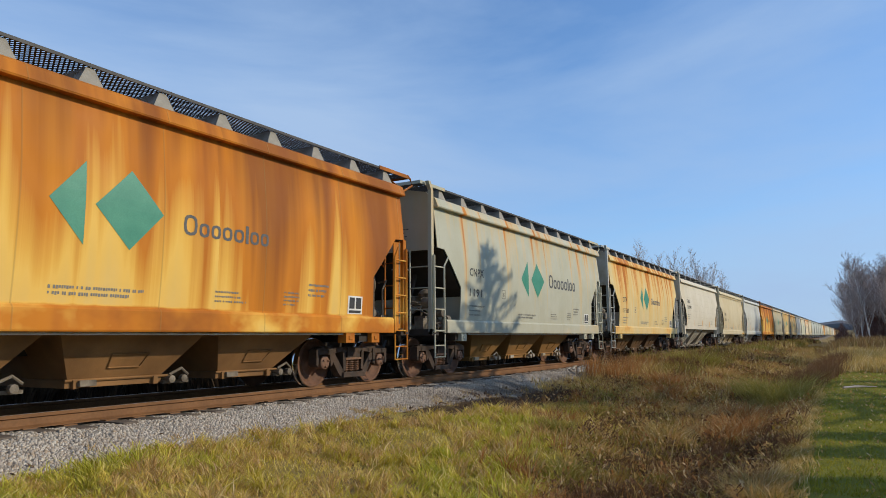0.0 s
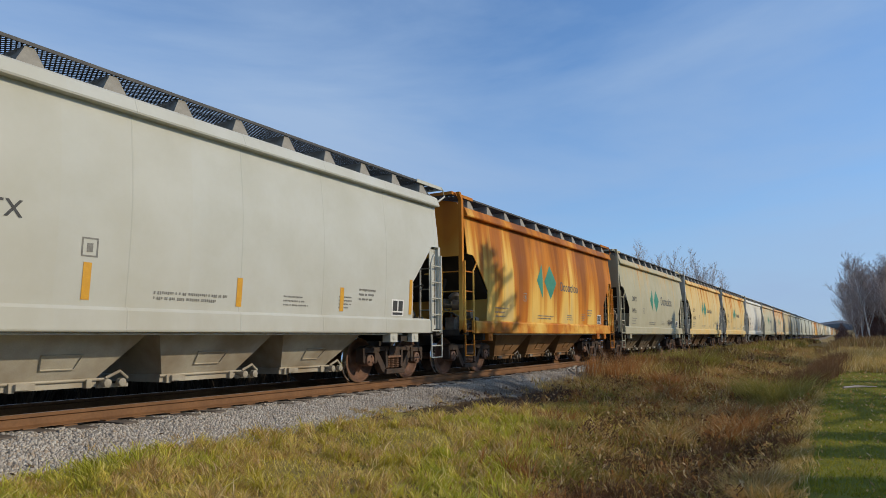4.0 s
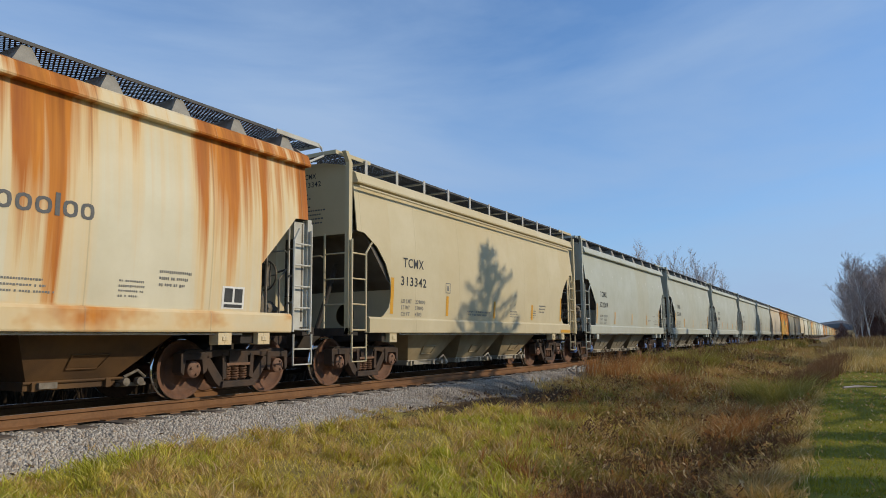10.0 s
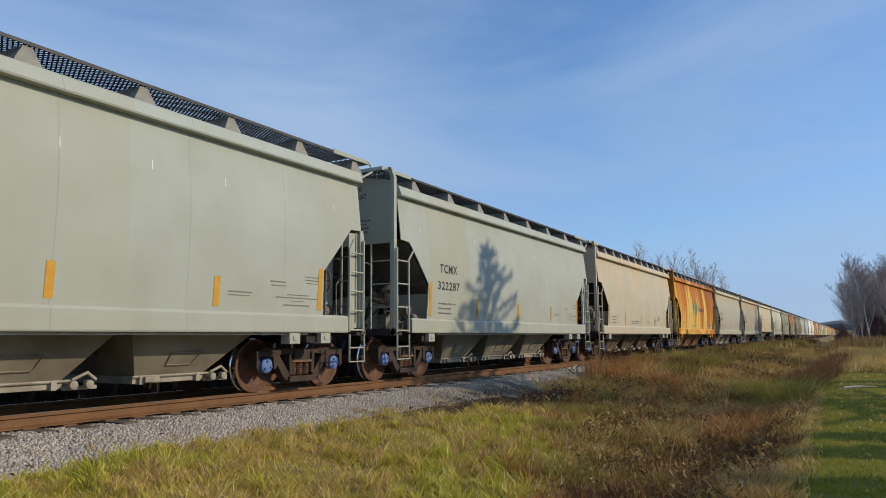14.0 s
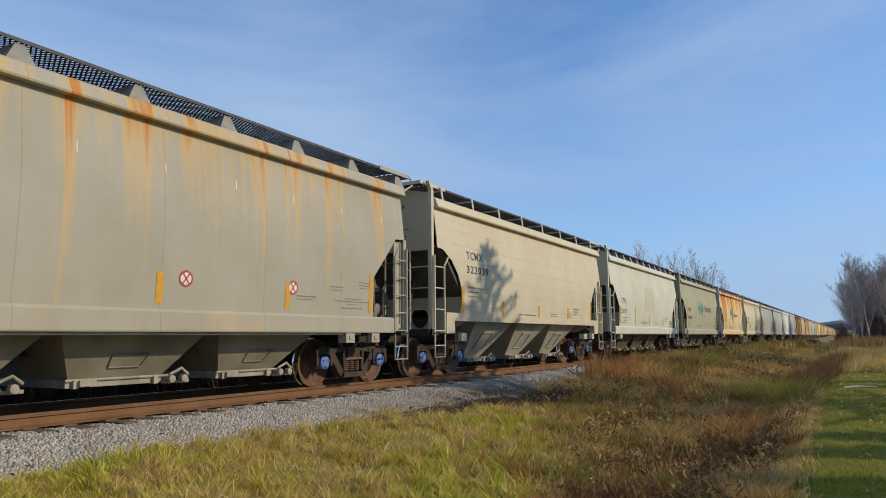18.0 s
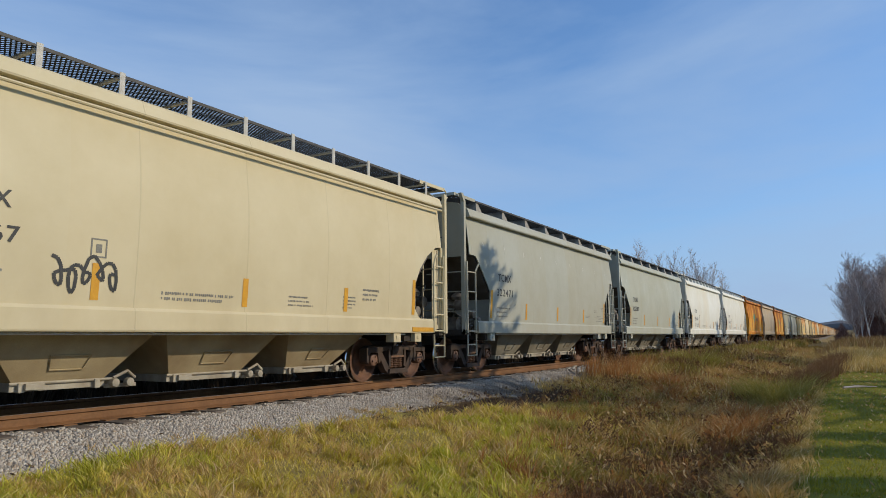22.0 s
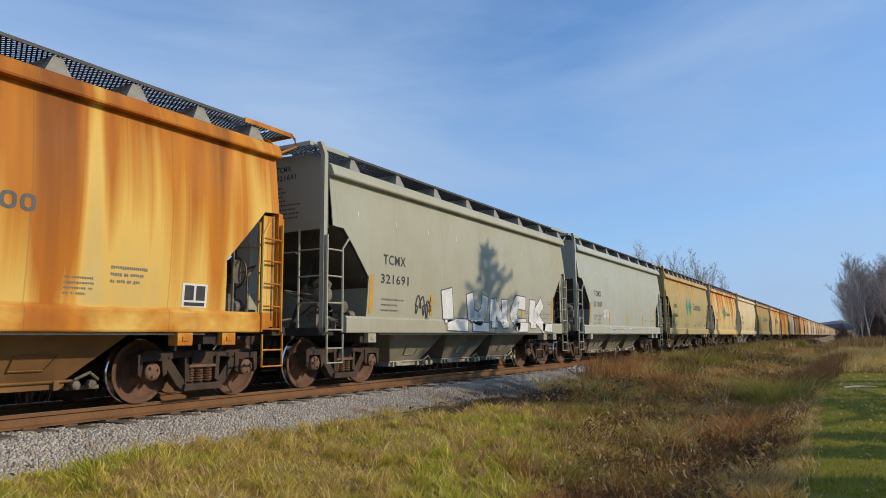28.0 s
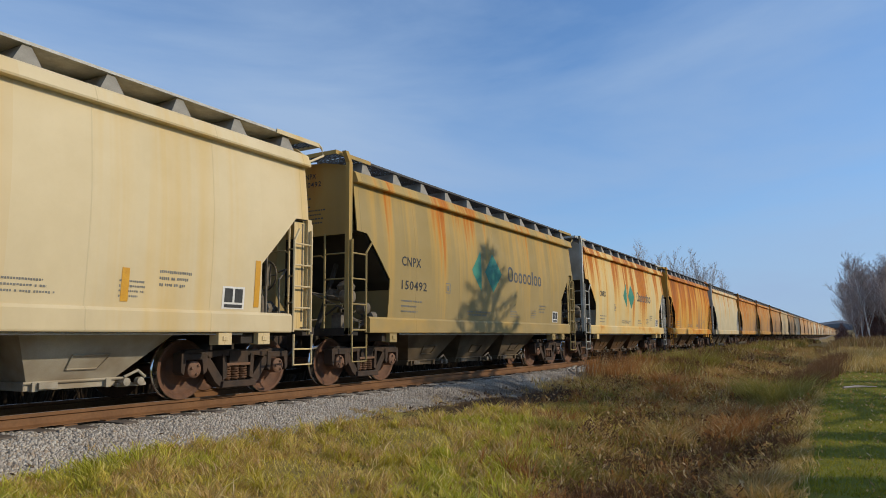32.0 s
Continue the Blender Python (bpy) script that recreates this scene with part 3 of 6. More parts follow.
def gate_gear_mesh(spots, z=0.36):
    """Capstans, racks and pinion shafts beside the outlets."""
    g = Geo()
    for b0, b1 in spots:
        g.tube([(b1 + 0.12, -0.90, z - 0.03), (b1 + 0.12, 0.90, z - 0.03)], 0.028, 6)
        for x in (b1 + 0.12, b1 + 0.34):
            g.lathe([(0.02, -1.00), (0.06, -0.99), (0.06, -0.91), (0.03, -0.90)], 8, (x, 0, z - 0.03))
        g.box(b1 + 0.06, b1 + 0.52, -0.86, -0.80, z - 0.10, z - 0.05)
        g.tube([(b1 + 0.16, -0.86, z + 0.03), (b1 + 0.36, -0.88, z + 0.12), (b1 + 0.50, -0.86, z + 0.02)], 0.024, 6)
        g.box(b0 + 0.10, b0 + 0.34, -0.93, -0.87, z - 0.06, z + 0.02)
    return g.mesh("gate_gear", M_GATE, 0.006)


def ladder_mesh(xa, xb, y, z0, z1, rungs, bent=0.0):
    g = Geo()
    g.tube([(xa, y, z0), (xa, y, z1)], 0.026)
    g.tube([(xb, y, z0), (xb, y, z1 - 0.22), (xb + (xa - xb) * bent, y, z1)], 0.022)
    return g.mesh("ladder", M_UNDER)


def rung_heights(z0, z1, rungs):
    return [z0 + 0.04 + (z1 - 0.3 - z0) * i / (rungs - 1) for i in range(rungs)]


RUNG = Geo().tube([(0, 0, 0), (0.45, 0, 0)], 0.016).mesh("rung", M_UNDER)


def end_ladder_mesh(x, ya, yb, z0, z1, rungs):
    g = Geo()
    g.tube([(x, ya, z0), (x, ya, z1)], 0.026)
    g.tube([(x, yb, z0), (x, yb, z1)], 0.022)
    for i in range(rungs):
        z = rung_heights(1.02, 2.78, rungs)[i]
        g.tube([(x, ya, z), (x, yb, z)], 0.016)
    g.tube([(x, yb, 2.44), (x, yb + 0.10, 2.50), (x, yb + 0.50, 2.50)], 0.016)
    return g.mesh("end_ladder", M_UNDER)


# truck: side frames at y = +-0.99, wheels at +-0.75
R_WHEEL = 0.457
AXLE = 0.889


def sideframe_mesh(s):
    g = Geo()
    y0, y1 = s * 0.92, s * 1.08
    top = [(-1.12, 0.60), (-1.10, 0.70), (-1.00, 0.75), (-0.78, 0.76), (-0.60, 0.73), (-0.3, 0.74), (0.3, 0.74), (0.60, 0.73), (0.78, 0.76), (1.00, 0.75), (1.10, 0.70), (1.12, 0.60), (0.66, 0.60), (0.42, 0.64), (-0.42, 0.64), (-0.66, 0.60)]
    g.prism(top, y0, y1)
    for d in (-1, 1):
        g.prism([(d * 0.74, 0.62), (d * 0.60, 0.66), (d * 0.28, 0.26), (d * 0.24, 0.15), (d * 0.36, 0.16), (d * 0.46, 0.24)], y0, y1)
        g.prism([(d * 1.13, 0.70), (d * 1.13, 0.42), (d * 1.07, 0.37), (d * 1.04, 0.60), (d * 0.74, 0.60), (d * 0.71, 0.37), (d * 0.64, 0.42), (d * 0.64, 0.70)], y0 - s * 0.02, y1 + s * 0.02)
        g.prism([(d * 0.34, 0.68), (d * 0.26, 0.68), (d * 0.24, 0.30), (d * 0.32, 0.26)], y0, y1 + s * 0.015)
    g.prism([(-0.36, 0.15), (0.36, 0.15), (0.34, 0.25), (-0.34, 0.25)], y0 - s * 0.03, y1 + s * 0.05)
    return g.mesh("side_frame", M_TRUCK, 0.012)


def spring_mesh():
    """One coil of six turns."""
    pts = [(0.064 * math.cos(j * 0.524), 0.064 * math.sin(j * 0.524), 0.262 + 0.0032 * j) for j in range(73)]
    return Geo().tube(pts, 0.014, 4).mesh("spring", M_SPRING, smooth=True)


def spring_seat_mesh():
    return Geo().box(-0.25, 0.25, -1.10, -0.88, 0.49, 0.53).mesh("spring_seat", M_SPRING)


def bolster_mesh():
    g = Geo()
    g.prism([(-0.21, 0.52), (0.21, 0.52), (0.19, 0.72), (-0.19, 0.72)], -1.10, 1.10)
    g.lathe([(0.2, 0.70), (0.2, 0.80), (0.12, 0.82)], 20, (0, 0, 0), "z")
    for x in (-0.45, 0.45):
        g.box(x - 0.05, x + 0.05, -0.80, 0.80, 0.34, 0.46)
        for y in (-0.75, 0.75):
            g.prism([(x - 0.09 * np.sign(x), 0.30), (x + 0.06 * np.sign(x), 0.26), (x + 0.03 * np.sign(x), 0.56), (x - 0.09 * np.sign(x), 0.52)], y - 0.06, y + 0.06)
    return g.mesh("bolster", M_TRUCK, 0.012)


def wheelset_mesh():
    """Axle, both wheels and bearing caps turned in one piece; slots: rusty plate, bright tread, bearing."""
    half = [(0.03, 1.125, 2), (0.07, 1.12, 2), (0.11, 1.115, 2), (0.125, 1.10, 2), (0.125, 0.93, 2), (0.10, 0.90, 2), (0.085, 0.89, 0), (0.085, 0.83, 0), (0.13, 0.82, 0), (0.15, 0.79, 0), (0.24, 0.745, 0),
            (0.33, 0.765, 0), (0.375, 0.80, 0), (0.40, 0.825, 0), (0.450, 0.828, 1), (0.4555, 0.815, 1), (0.4575, 0.728, 1), (0.478, 0.714, 0), (0.484, 0.702, 0), (0.475, 0.690, 0), (0.40, 0.690, 0), (0.36, 0.71, 0),
            (0.24, 0.70, 0), (0.14, 0.68, 0), (0.085, 0.66, 0)]
    prof = [(r, -y, m) for r, y, m in half] + [(r, y, m) for r, y, m in reversed(half)]
    g = Geo().lathe([(r, y) for r, y, m in prof], 36)
    slots = []
    for i in range(len(prof) - 1):
        slot = prof[i][2] if i < len(half) - 1 else 0 if i == len(half) - 1 else prof[i + 1][2]
        slots += [slot] * 36
    slots += [2, 2]
    for s in (-1, 1):
        for j in range(3):
            t = 2 * math.pi * j / 3
            n = len(g.f)
            g.lathe([(0.02, s * 1.11), (0.02, s * 1.145), (0.012, s * 1.15)], 6, (0.075 * math.cos(t), 0, 0.075 * math.sin(t)))
            slots += [2] * (len(g.f) - n)
    me = bpy.data.meshes.new("wheelset")
    me.from_pydata(g.v, [], g.f)
    for m in (M_WHEEL, M_TREAD, M_CAP_BROWN):
        me.materials.append(m)
    me.polygons.foreach_set("material_index", slots)
    me.polygons.foreach_set("use_smooth", [True] * len(me.polygons))
    me.set_sharp_from_angle(angle=radians(38))
    return me


FRAME_N, FRAME_F = sideframe_mesh(-1), sideframe_mesh(1)
SPRING, SPRING_SEAT = spring_mesh(), spring_seat_mesh()
BOLSTER = bolster_mesh()
WHEELSET = wheelset_mesh()
TRUCK_X = 4.96
WHEELSETS = []


def join_meshes(name, pieces, mat):
    g = Geo()
    for me, (dx, dy, dz) in pieces:
        g.add([(v.co.x + dx, v.co.y + dy, v.co.z + dz) for v in me.vertices], [tuple(p.vertices) for p in me.polygons])
    return g.mesh(name, mat)


def add_truck(car, x, k, near, caps):
    truck = new("truck")
    truck.parent = car
    truck.location = (x, 0, 0)
    part("side_frame", FRAME_N, truck)
    if near:
        for sx in (-0.17, 0.0, 0.17):
            part("spring", SPRING, truck, loc=(sx, -1.0, 0))
        part("spring_seat", SPRING_SEAT, truck)
        part("side_frame", FRAME_F, truck)
    part("bolster", BOLSTER, truck)
    for d in (-1, 1):
        ws = part("wheelset", WHEELSET, truck, "rust-brown steel wheels on one axle", loc=(d * AXLE, 0, R_WHEEL))
        ws.material_slots[2].link = "OBJECT"
        ws.material_slots[2].material = caps
        WHEELSETS.append((k, x + d * AXLE, ws, d))


# meshes that the wagons share
PANEL_EDGES = [-6.2, -3.9, -1.95, 0.0, 1.95, 3.9, 6.2]
SIDE_N = [side_panel(a, b, -1, CUT_A) for a, b in zip(PANEL_EDGES, PANEL_EDGES[1:])]
SIDE_F = side_panel(-6.2, 6.2, 1, CUT_A)
CUT_B = [(6.00, 2.97), (5.76, 2.95), (5.36, 2.72), (5.05, 2.40), (4.88, 2.08), (4.84, 1.78), (4.90, 1.52), (5.06, 1.36), (5.20, 1.30)]
ROWS_B = [1.30, 1.36, 1.52, 1.78, 2.08, 2.40, 2.72, 2.95, 2.97, 3.25, 3.55, 3.80, 4.06]
SIDE_B = [side_panel(a, b, -1, CUT_B, 0.07, ROWS_B) for a, b in zip(PANEL_EDGES, PANEL_EDGES[1:])]
SIDE_WHOLE = side_panel(-6.2, 6.2, -1, CUT_A)


def chord_mesh(s):
    y = side_y(3.9)
    return Geo().prism([(s * (y - 0.03), 3.915), (s * (y + 0.12), 3.92), (s * (y + 0.13), 3.945), (s * (y + 0.06), 4.12), (s * (y - 0.01), 4.165), (s * (y - 0.10), 4.18)], -6.02, 6.02, "x").mesh("roof_rail", M_UNDER)


def sill_mesh(s):
    y = HALF_W
    return Geo().prism([(s * (y - 0.10), 1.01), (s * (y + 0.02), 1.01), (s * (y + 0.03), 1.03), (s * (y + 0.03), 1.28), (s * (y + 0.0), 1.32), (s * (y - 0.10), 1.33)], -5.60, 5.60, "x").mesh("side_sill", M_UNDER)


CHORD = {s: chord_mesh(s) for s in (-1, 1)}
SILL = {s: sill_mesh(s) for s in (-1, 1)}
ROOF = roof_mesh(6.0)
BOARD_Z = 4.47
BOARD = {s: grating(-6.0, 6.0, min(s * 0.58, s * 1.42), max(s * 0.58, s * 1.42), BOARD_Z) for s in (-1, 1)}
BOARD_END = grating(-6.40, -6.01, -1.42, 1.42, BOARD_Z)
BOARD_PLAIN = Geo().box(-6.1, 6.1, -1.42, -0.58, BOARD_Z - 0.04, BOARD_Z).mesh("running_board", M_GRATE)
END_ANGLE = {d: Geo().box(min(d * 5.35, d * 6.45), max(d * 5.35, d * 6.45), -1.445, -1.425, BOARD_Z - 0.06, BOARD_Z + 0.015).box(min(d * 6.45, d * 6.47), max(d * 6.45, d * 6.47), -1.445, 1.445, BOARD_Z - 0.06, BOARD_Z + 0.015).mesh("end_angle", M_UNDER) for d in (-1, 1)}


def bracket_mesh(s):
    """Folded plate that carries the walkway off the roof edge, with a web behind it."""
    g = Geo()
    a, t = s * 1.50, s * 1.39
    x0, x1, x2, x3 = -0.20, 0.25, 0.11, 0.0
    g.add([(x0, a, 4.07), (x1, a, 4.07), (x2, t, 4.42), (x3, t, 4.42), (x0, a - s * 0.02, 4.07), (x1, a - s * 0.02, 4.07), (x2, t - s * 0.02, 4.42), (x3, t - s * 0.02, 4.42)],
          [(0, 1, 2, 3), (7, 6, 5, 4), (0, 4, 5, 1), (1, 5, 6, 2), (2, 6, 7, 3), (3, 7, 4, 0)])
    g.add([(x, y, z) for d in (0, 0.02) for x, y, z in ((x0 + d, a - s * 0.02, 4.07), (x3 + d, t - s * 0.02, 4.42), (x3 + d, s * 0.62, 4.43), (x0 + d, s * 0.72, 4.28))],
          [(0, 1, 2, 3), (7, 6, 5, 4), (0, 4, 5, 1), (1, 5, 6, 2), (2, 6, 7, 3), (3, 7, 4, 0)])
    return g.mesh("bracket", M_BRACKET)


def bar_bracket_mesh(s, slant=0.0):
    """Slim flat bar that carries the walkway."""
    g = Geo()
    a = s * 1.49
    g.prism([(-0.04, 4.05), (0.04, 4.05), (0.04 + slant, 4.47), (-0.04 + slant, 4.47)], a, a - s * 0.015)
    g.box(-0.03, 0.03, min(s * 0.6, s * 1.42), max(s * 0.6, s * 1.42), 4.39, 4.42)
    return g.mesh("bracket", M_PIPE)


BRACKET = {s: bracket_mesh(s) for s in (-1, 1)}
BAR_BRACKET = bar_bracket_mesh(-1)
SLANT_BRACKET = bar_bracket_mesh(-1, -0.12)
BRACKET_X = [-5.55 + 1.11 * i for i in range(11)]
BRACKET_ROW = join_meshes("bracket_row", [(BRACKET[-1], (x, 0, 0)) for x in BRACKET_X], M_BRACKET)
BRACKET_BACK = join_meshes("bracket_row", [(BRACKET[1], (x, 0, 0)) for x in BRACKET_X], M_BRACKET)


def end_wall_mesh(d):
    g = Geo()
    g.prism([(-1.5, 2.93), (1.5, 2.93), (1.48, 4.16), (1.3, 4.30), (0.8, 4.40), (0, 4.45), (-0.8, 4.40), (-1.3, 4.30), (-1.48, 4.16)], d * 6.016, d * 5.985, "x")
    return g.mesh("end_wall", M_UNDER)


def slope_mesh(d):
    return Geo().prism([(d * 5.99, 2.98), (d * 5.99, 2.955), (d * 5.70, 2.935), (d * 4.90, 2.07), (d * 4.60, 1.86), (d * 4.56, 1.94), (d * 5.66, 2.985)], -1.555, 1.555).mesh("slope_sheet", M_UNDER)


def web_mesh(d):
    """Upright wall across the wagon under the sloping end, with a round hole."""
    cy, cz, r, n = -0.28, 1.40, 0.25, 24
    poly = [(-1.50, 1.06), (1.50, 1.06), (1.50, 1.94), (-1.50, 1.94)]
    rim, out = [], []
    for j in range(n):
        t = 2 * math.pi * (j + 0.5) / n
        c, q = math.cos(t), math.sin(t)
        rim.append((cy + r * c, cz + r * q))
        far = 99.0
        for (ya, za), (yb, zb) in zip(poly, poly[1:] + poly[:1]):
            ey, ez = yb - ya, zb - za
            det = c * ez - q * ey
            if abs(det) > 1e-9:
                k = ((ya - cy) * ez - (za - cz) * ey) / det
                m = ((ya - cy) * q - (za - cz) * c) / det
                if k > 0 and -1e-6 <= m <= 1 + 1e-6:
                    far = min(far, k)
        out.append((cy + far * c, cz + far * q))
    vs = [(x, y, z) for x in (d * 4.66, d * 4.64) for y, z in rim + out]
    fs = []
    for j in range(n):
        k = (j + 1) % n
        fs += [(j, k, n + k, n + j), (2 * n + j, 3 * n + j, 3 * n + k, 2 * n + k), (j, 2 * n + j, 2 * n + k, k), (n + j, n + k, 3 * n + k, 3 * n + j)]
    return Geo().add(vs, fs).mesh("end_bulkhead", M_UNDER)


def end_frame_mesh(d):
    """Centre sill, end platform and stub arms under the sloping end."""
    g = Geo()
    g.box(min(d * 3.4, d * 6.25), max(d * 3.4, d * 6.25), -0.24, 0.24, 0.72, 1.06)
    g.box(min(d * 5.92, d * 6.22), max(d * 5.92, d * 6.22), -1.58, 1.58, 0.96, 1.10)
    g.box(min(d * 4.6, d * 5.02), max(d * 4.6, d * 5.02), -1.5, 1.5, 0.84, 1.04)
    for y in (-0.62, 0.62):
        g.tube([(d * 5.98, y, 1.08), (d * 5.4, y, 2.42)], 0.05, 8)
    return g.mesh("end_frame", M_UNDER)


def coupler_mesh(d):
    g = Geo()
    g.box(min(d * 6.2, d * 6.58), max(d * 6.2, d * 6.58), -0.09, 0.09, 0.80, 0.98)
    g.prism([(d * 6.52, -0.16), (d * 6.69, -0.16), (d * 6.74, -0.02), (d * 6.66, 0.05), (d * 6.72, 0.17), (d * 6.52, 0.17)], 0.74, 1.02, "z")
    return g.mesh("coupler", M_TRUCK, 0.015)


END_WALL, SLOPE, END_FRAME, COUPLER, WEB = ({d: f(d) for d in (-1, 1)} for f in (end_wall_mesh, slope_mesh, end_frame_mesh, coupler_mesh, web_mesh))
HOPPERS = [(-3.64, -1.28, -3.02, -1.86), (-1.16, 1.18, -0.76, 0.62), (1.36, 3.66, 1.74, 2.90)]
HOPPER_ME = [hopper_mesh(*h) for h in HOPPERS]
GATE_ME = [gate_mesh(h[2], h[3]) for h in HOPPERS]
GATE_GEAR = gate_gear_mesh([(h[2], h[3]) for h in HOPPERS])
POST = {-1: Geo().box(-6.22, -6.12, -1.58, -1.49, 0.98, 4.28).prism([(-6.22, 4.28), (-6.12, 4.28), (-6.24, 4.48), (-6.34, 4.48)], -1.58, -1.49).mesh("corner_post", M_UNDER),
        1: Geo().box(6.02, 6.12, -1.58, -1.49, 0.98, 2.98).box(5.74, 6.02, -1.52, -1.50, 1.06, 2.92).mesh("corner_post", M_UNDER)}
BACK_WEB = {d: Geo().prism([(d * 4.7, 1.06), (d * 5.98, 1.06), (d * 5.98, 1.9), (d * 5.3, 2.3), (d * 4.7, 1.9)], 1.44, 1.46).mesh("back_web", M_UNDER) for d in (-1, 1)}


def hand_brake_mesh():
    """Spoked brake wheel on its gear box."""
    g = Geo()
    c = Vector((6.06, -0.55, 2.05))
    g.tube([c + Vector((0, 0.27 * math.cos(t), 0.27 * math.sin(t))) for t in (2 * math.pi * j / 20 for j in range(21))], 0.018, 6)
    for j in range(6):
        t = math.pi * j / 3
        g.tube([c, c + Vector((0, 0.27 * math.cos(t), 0.27 * math.sin(t)))], 0.012, 4)
    g.box(5.90, 6.05, -0.70, -0.40, 1.85, 2.25)
    g.tube([(5.97, -0.55, 1.85), (5.97, -0.55, 1.05)], 0.03, 6)
    g.tube([(5.95, -1.5, 1.2), (5.95, -1.5, 2.9)], 0.03, 6)
    g.lathe([(0.03, -0.30), (0.13, -0.27), (0.14, 0.24), (0.10, 0.28), (0.04, 0.42)], 14, (5.42, -1.05, 1.42), "x")
    g.box(5.22, 5.34, -1.24, -0.90, 1.06, 1.62)
    g.box(5.60, 5.82, -1.30, -1.08, 1.08, 1.38)
    g.tube([(5.30, -1.32, 1.08), (5.30, -1.32, 2.30), (5.42, -1.30, 2.46)], 0.024, 6)
    g.tube([(5.58, -1.36, 1.06), (5.56, -1.36, 1.90), (5.80, -1.30, 2.10), (5.92, -1.0, 2.08)], 0.018, 6)
    g.tube([(5.84, -0.55, 1.62), (5.50, -0.95, 1.46)], 0.022, 6)
    g.tube([(4.95, -1.40, 1.16), (5.30, -1.42, 1.20), (5.72, -1.36, 1.12)], 0.03, 6)
    g.prism([(5.50, 1.06), (5.70, 1.06), (5.62, 1.30), (5.56, 1.30)], -1.46, -1.40)
    return g.mesh("hand_brake", M_GEAR)


def brake_gear_mesh(d):
    """Valve, reservoir and pipes on the end platform."""
    g = Geo()
    X = lambda x: d * x
    g.lathe([(0.03, -0.36), (0.10, -0.33), (0.12, -0.26), (0.12, 0.26), (0.10, 0.33), (0.03, 0.36)], 16, (X(5.42), -0.75, 1.78), "x")
    g.lathe([(0.03, -0.14), (0.13, -0.12), (0.14, 0.10), (0.06, 0.14)], 14, (X(5.75), -1.18, 1.72), "y")
    g.lathe([(0.03, -0.12), (0.11, -0.10), (0.12, 0.10), (0.05, 0.12)], 14, (X(5.35), -1.28, 1.50), "y")
    g.box(min(X(5.35), X(5.65)), max(X(5.35), X(5.65)), -1.05, -0.75, 1.10, 1.42)
    g.box(min(X(5.72), X(5.90)), max(X(5.72), X(5.90)), -1.15, -0.92, 1.10, 1.36)
    g.lathe([(0.10, 1.10), (0.12, 1.14), (0.12, 1.28), (0.06, 1.34)], 12, (X(5.2), -1.2, 0), "z")
    for pts in ([(5.9, -1.3, 1.12), (5.7, -1.28, 1.3), (5.4, -1.2, 1.24), (5.0, -1.3, 1.15)], [(5.6, -0.9, 1.42), (5.62, -0.95, 1.6), (5.75, -1.1, 1.66)],
                [(5.35, -0.9, 1.35), (5.15, -1.0, 1.5), (5.05, -1.15, 1.2)], [(5.9, -0.2, 1.25), (5.5, -0.3, 1.3), (5.4, -0.75, 1.62)], [(4.9, -1.35, 1.2), (5.3, -1.33, 1.22), (5.6, -1.36, 1.14)]):
        g.tube([(X(x), y, z) for x, y, z in pts], 0.024, 6)
    for tip in ((5.72, -1.22, 1.42), (5.72, -1.28, 1.66)):
        g.tube([(X(6.18), -0.62, 1.80), (X(tip[0]), tip[1], tip[2])], 0.020, 6)
    g.lathe([(0.04, -0.10), (0.16, -0.06), (0.19, 0.02), (0.12, 0.10), (0.05, 0.13)], 14, (X(5.62), -1.05, 1.92), "z")
    for x in (5.25, 5.48, 5.70, 5.92):
        g.tube([(X(x), -1.44, 1.08), (X(x - 0.03), -1.42, 1.22), (X(x + 0.06), -1.30, 1.26)], 0.017, 5)
    g.lathe([(0.02, -0.10), (0.09, -0.08), (0.10, 0.06), (0.04, 0.10)], 12, (X(5.18), -1.36, 1.34), "x")
    return g.mesh("brake_gear", M_GEAR, smooth=True)


HAND_BRAKE = hand_brake_mesh()
BRAKE_GEAR = {d: brake_gear_mesh(d) for d in (-1, 1)}
AIR_HOSE = {d: Geo().tube([(d * 6.25, -0.35, 0.85), (d * 6.45, -0.36, 0.62), (d * 6.62, -0.2, 0.45), (d * 6.7, -0.05, 0.5)], 0.028, 6).mesh("air_hose", M_LETTER) for d in (-1, 1)}
POST_F = {1: Geo().box(6.12, 6.22, 1.49, 1.58, 0.98, 4.36).mesh("corner_post", M_UNDER), -1: Geo().box(-6.12, -6.02, 1.49, 1.58, 0.98, 2.98).mesh("corner_post", M_UNDER)}
LADDER = {-1: ladder_mesh(-6.17, -5.72, -1.62, 1.02, 2.78, 4, -0.42), 1: ladder_mesh(6.07, 5.64, -1.62, 1.02, 2.78, 5, 0.3)}
LADDER_F = {-1: ladder_mesh(-6.07, -5.64, 1.62, 1.02, 2.78, 5, 0.3), 1: ladder_mesh(6.17, 5.72, 1.62, 1.02, 2.78, 4, 0.3)}
CENTRE_SILL = Geo().box(-3.5, 3.5, -0.22, 0.22, 0.70, 1.05).mesh("centre_sill", M_UNDER)
TALL_POST = Geo().box(6.12, 6.22, -1.64, -1.56, 1.00, 4.26).mesh("end_post", M_UNDER, 0.01)
SILL_PLATE = Geo().box(4.72, 5.58, -1.642, -1.632, 1.04, 1.13).mesh("sill_plate", M_STRIPE)
ROOF_RIDGE = Geo().tube([(-5.98, -1.64, 3.84), (5.98, -1.64, 3.84)], 0.022, 6).mesh("roof_ridge", M_UNDER)
END_POST = Geo().box(-6.28, -6.02, 0.20, 0.55, 1.10, 4.40).mesh("end_post", M_UNDER, 0.012)
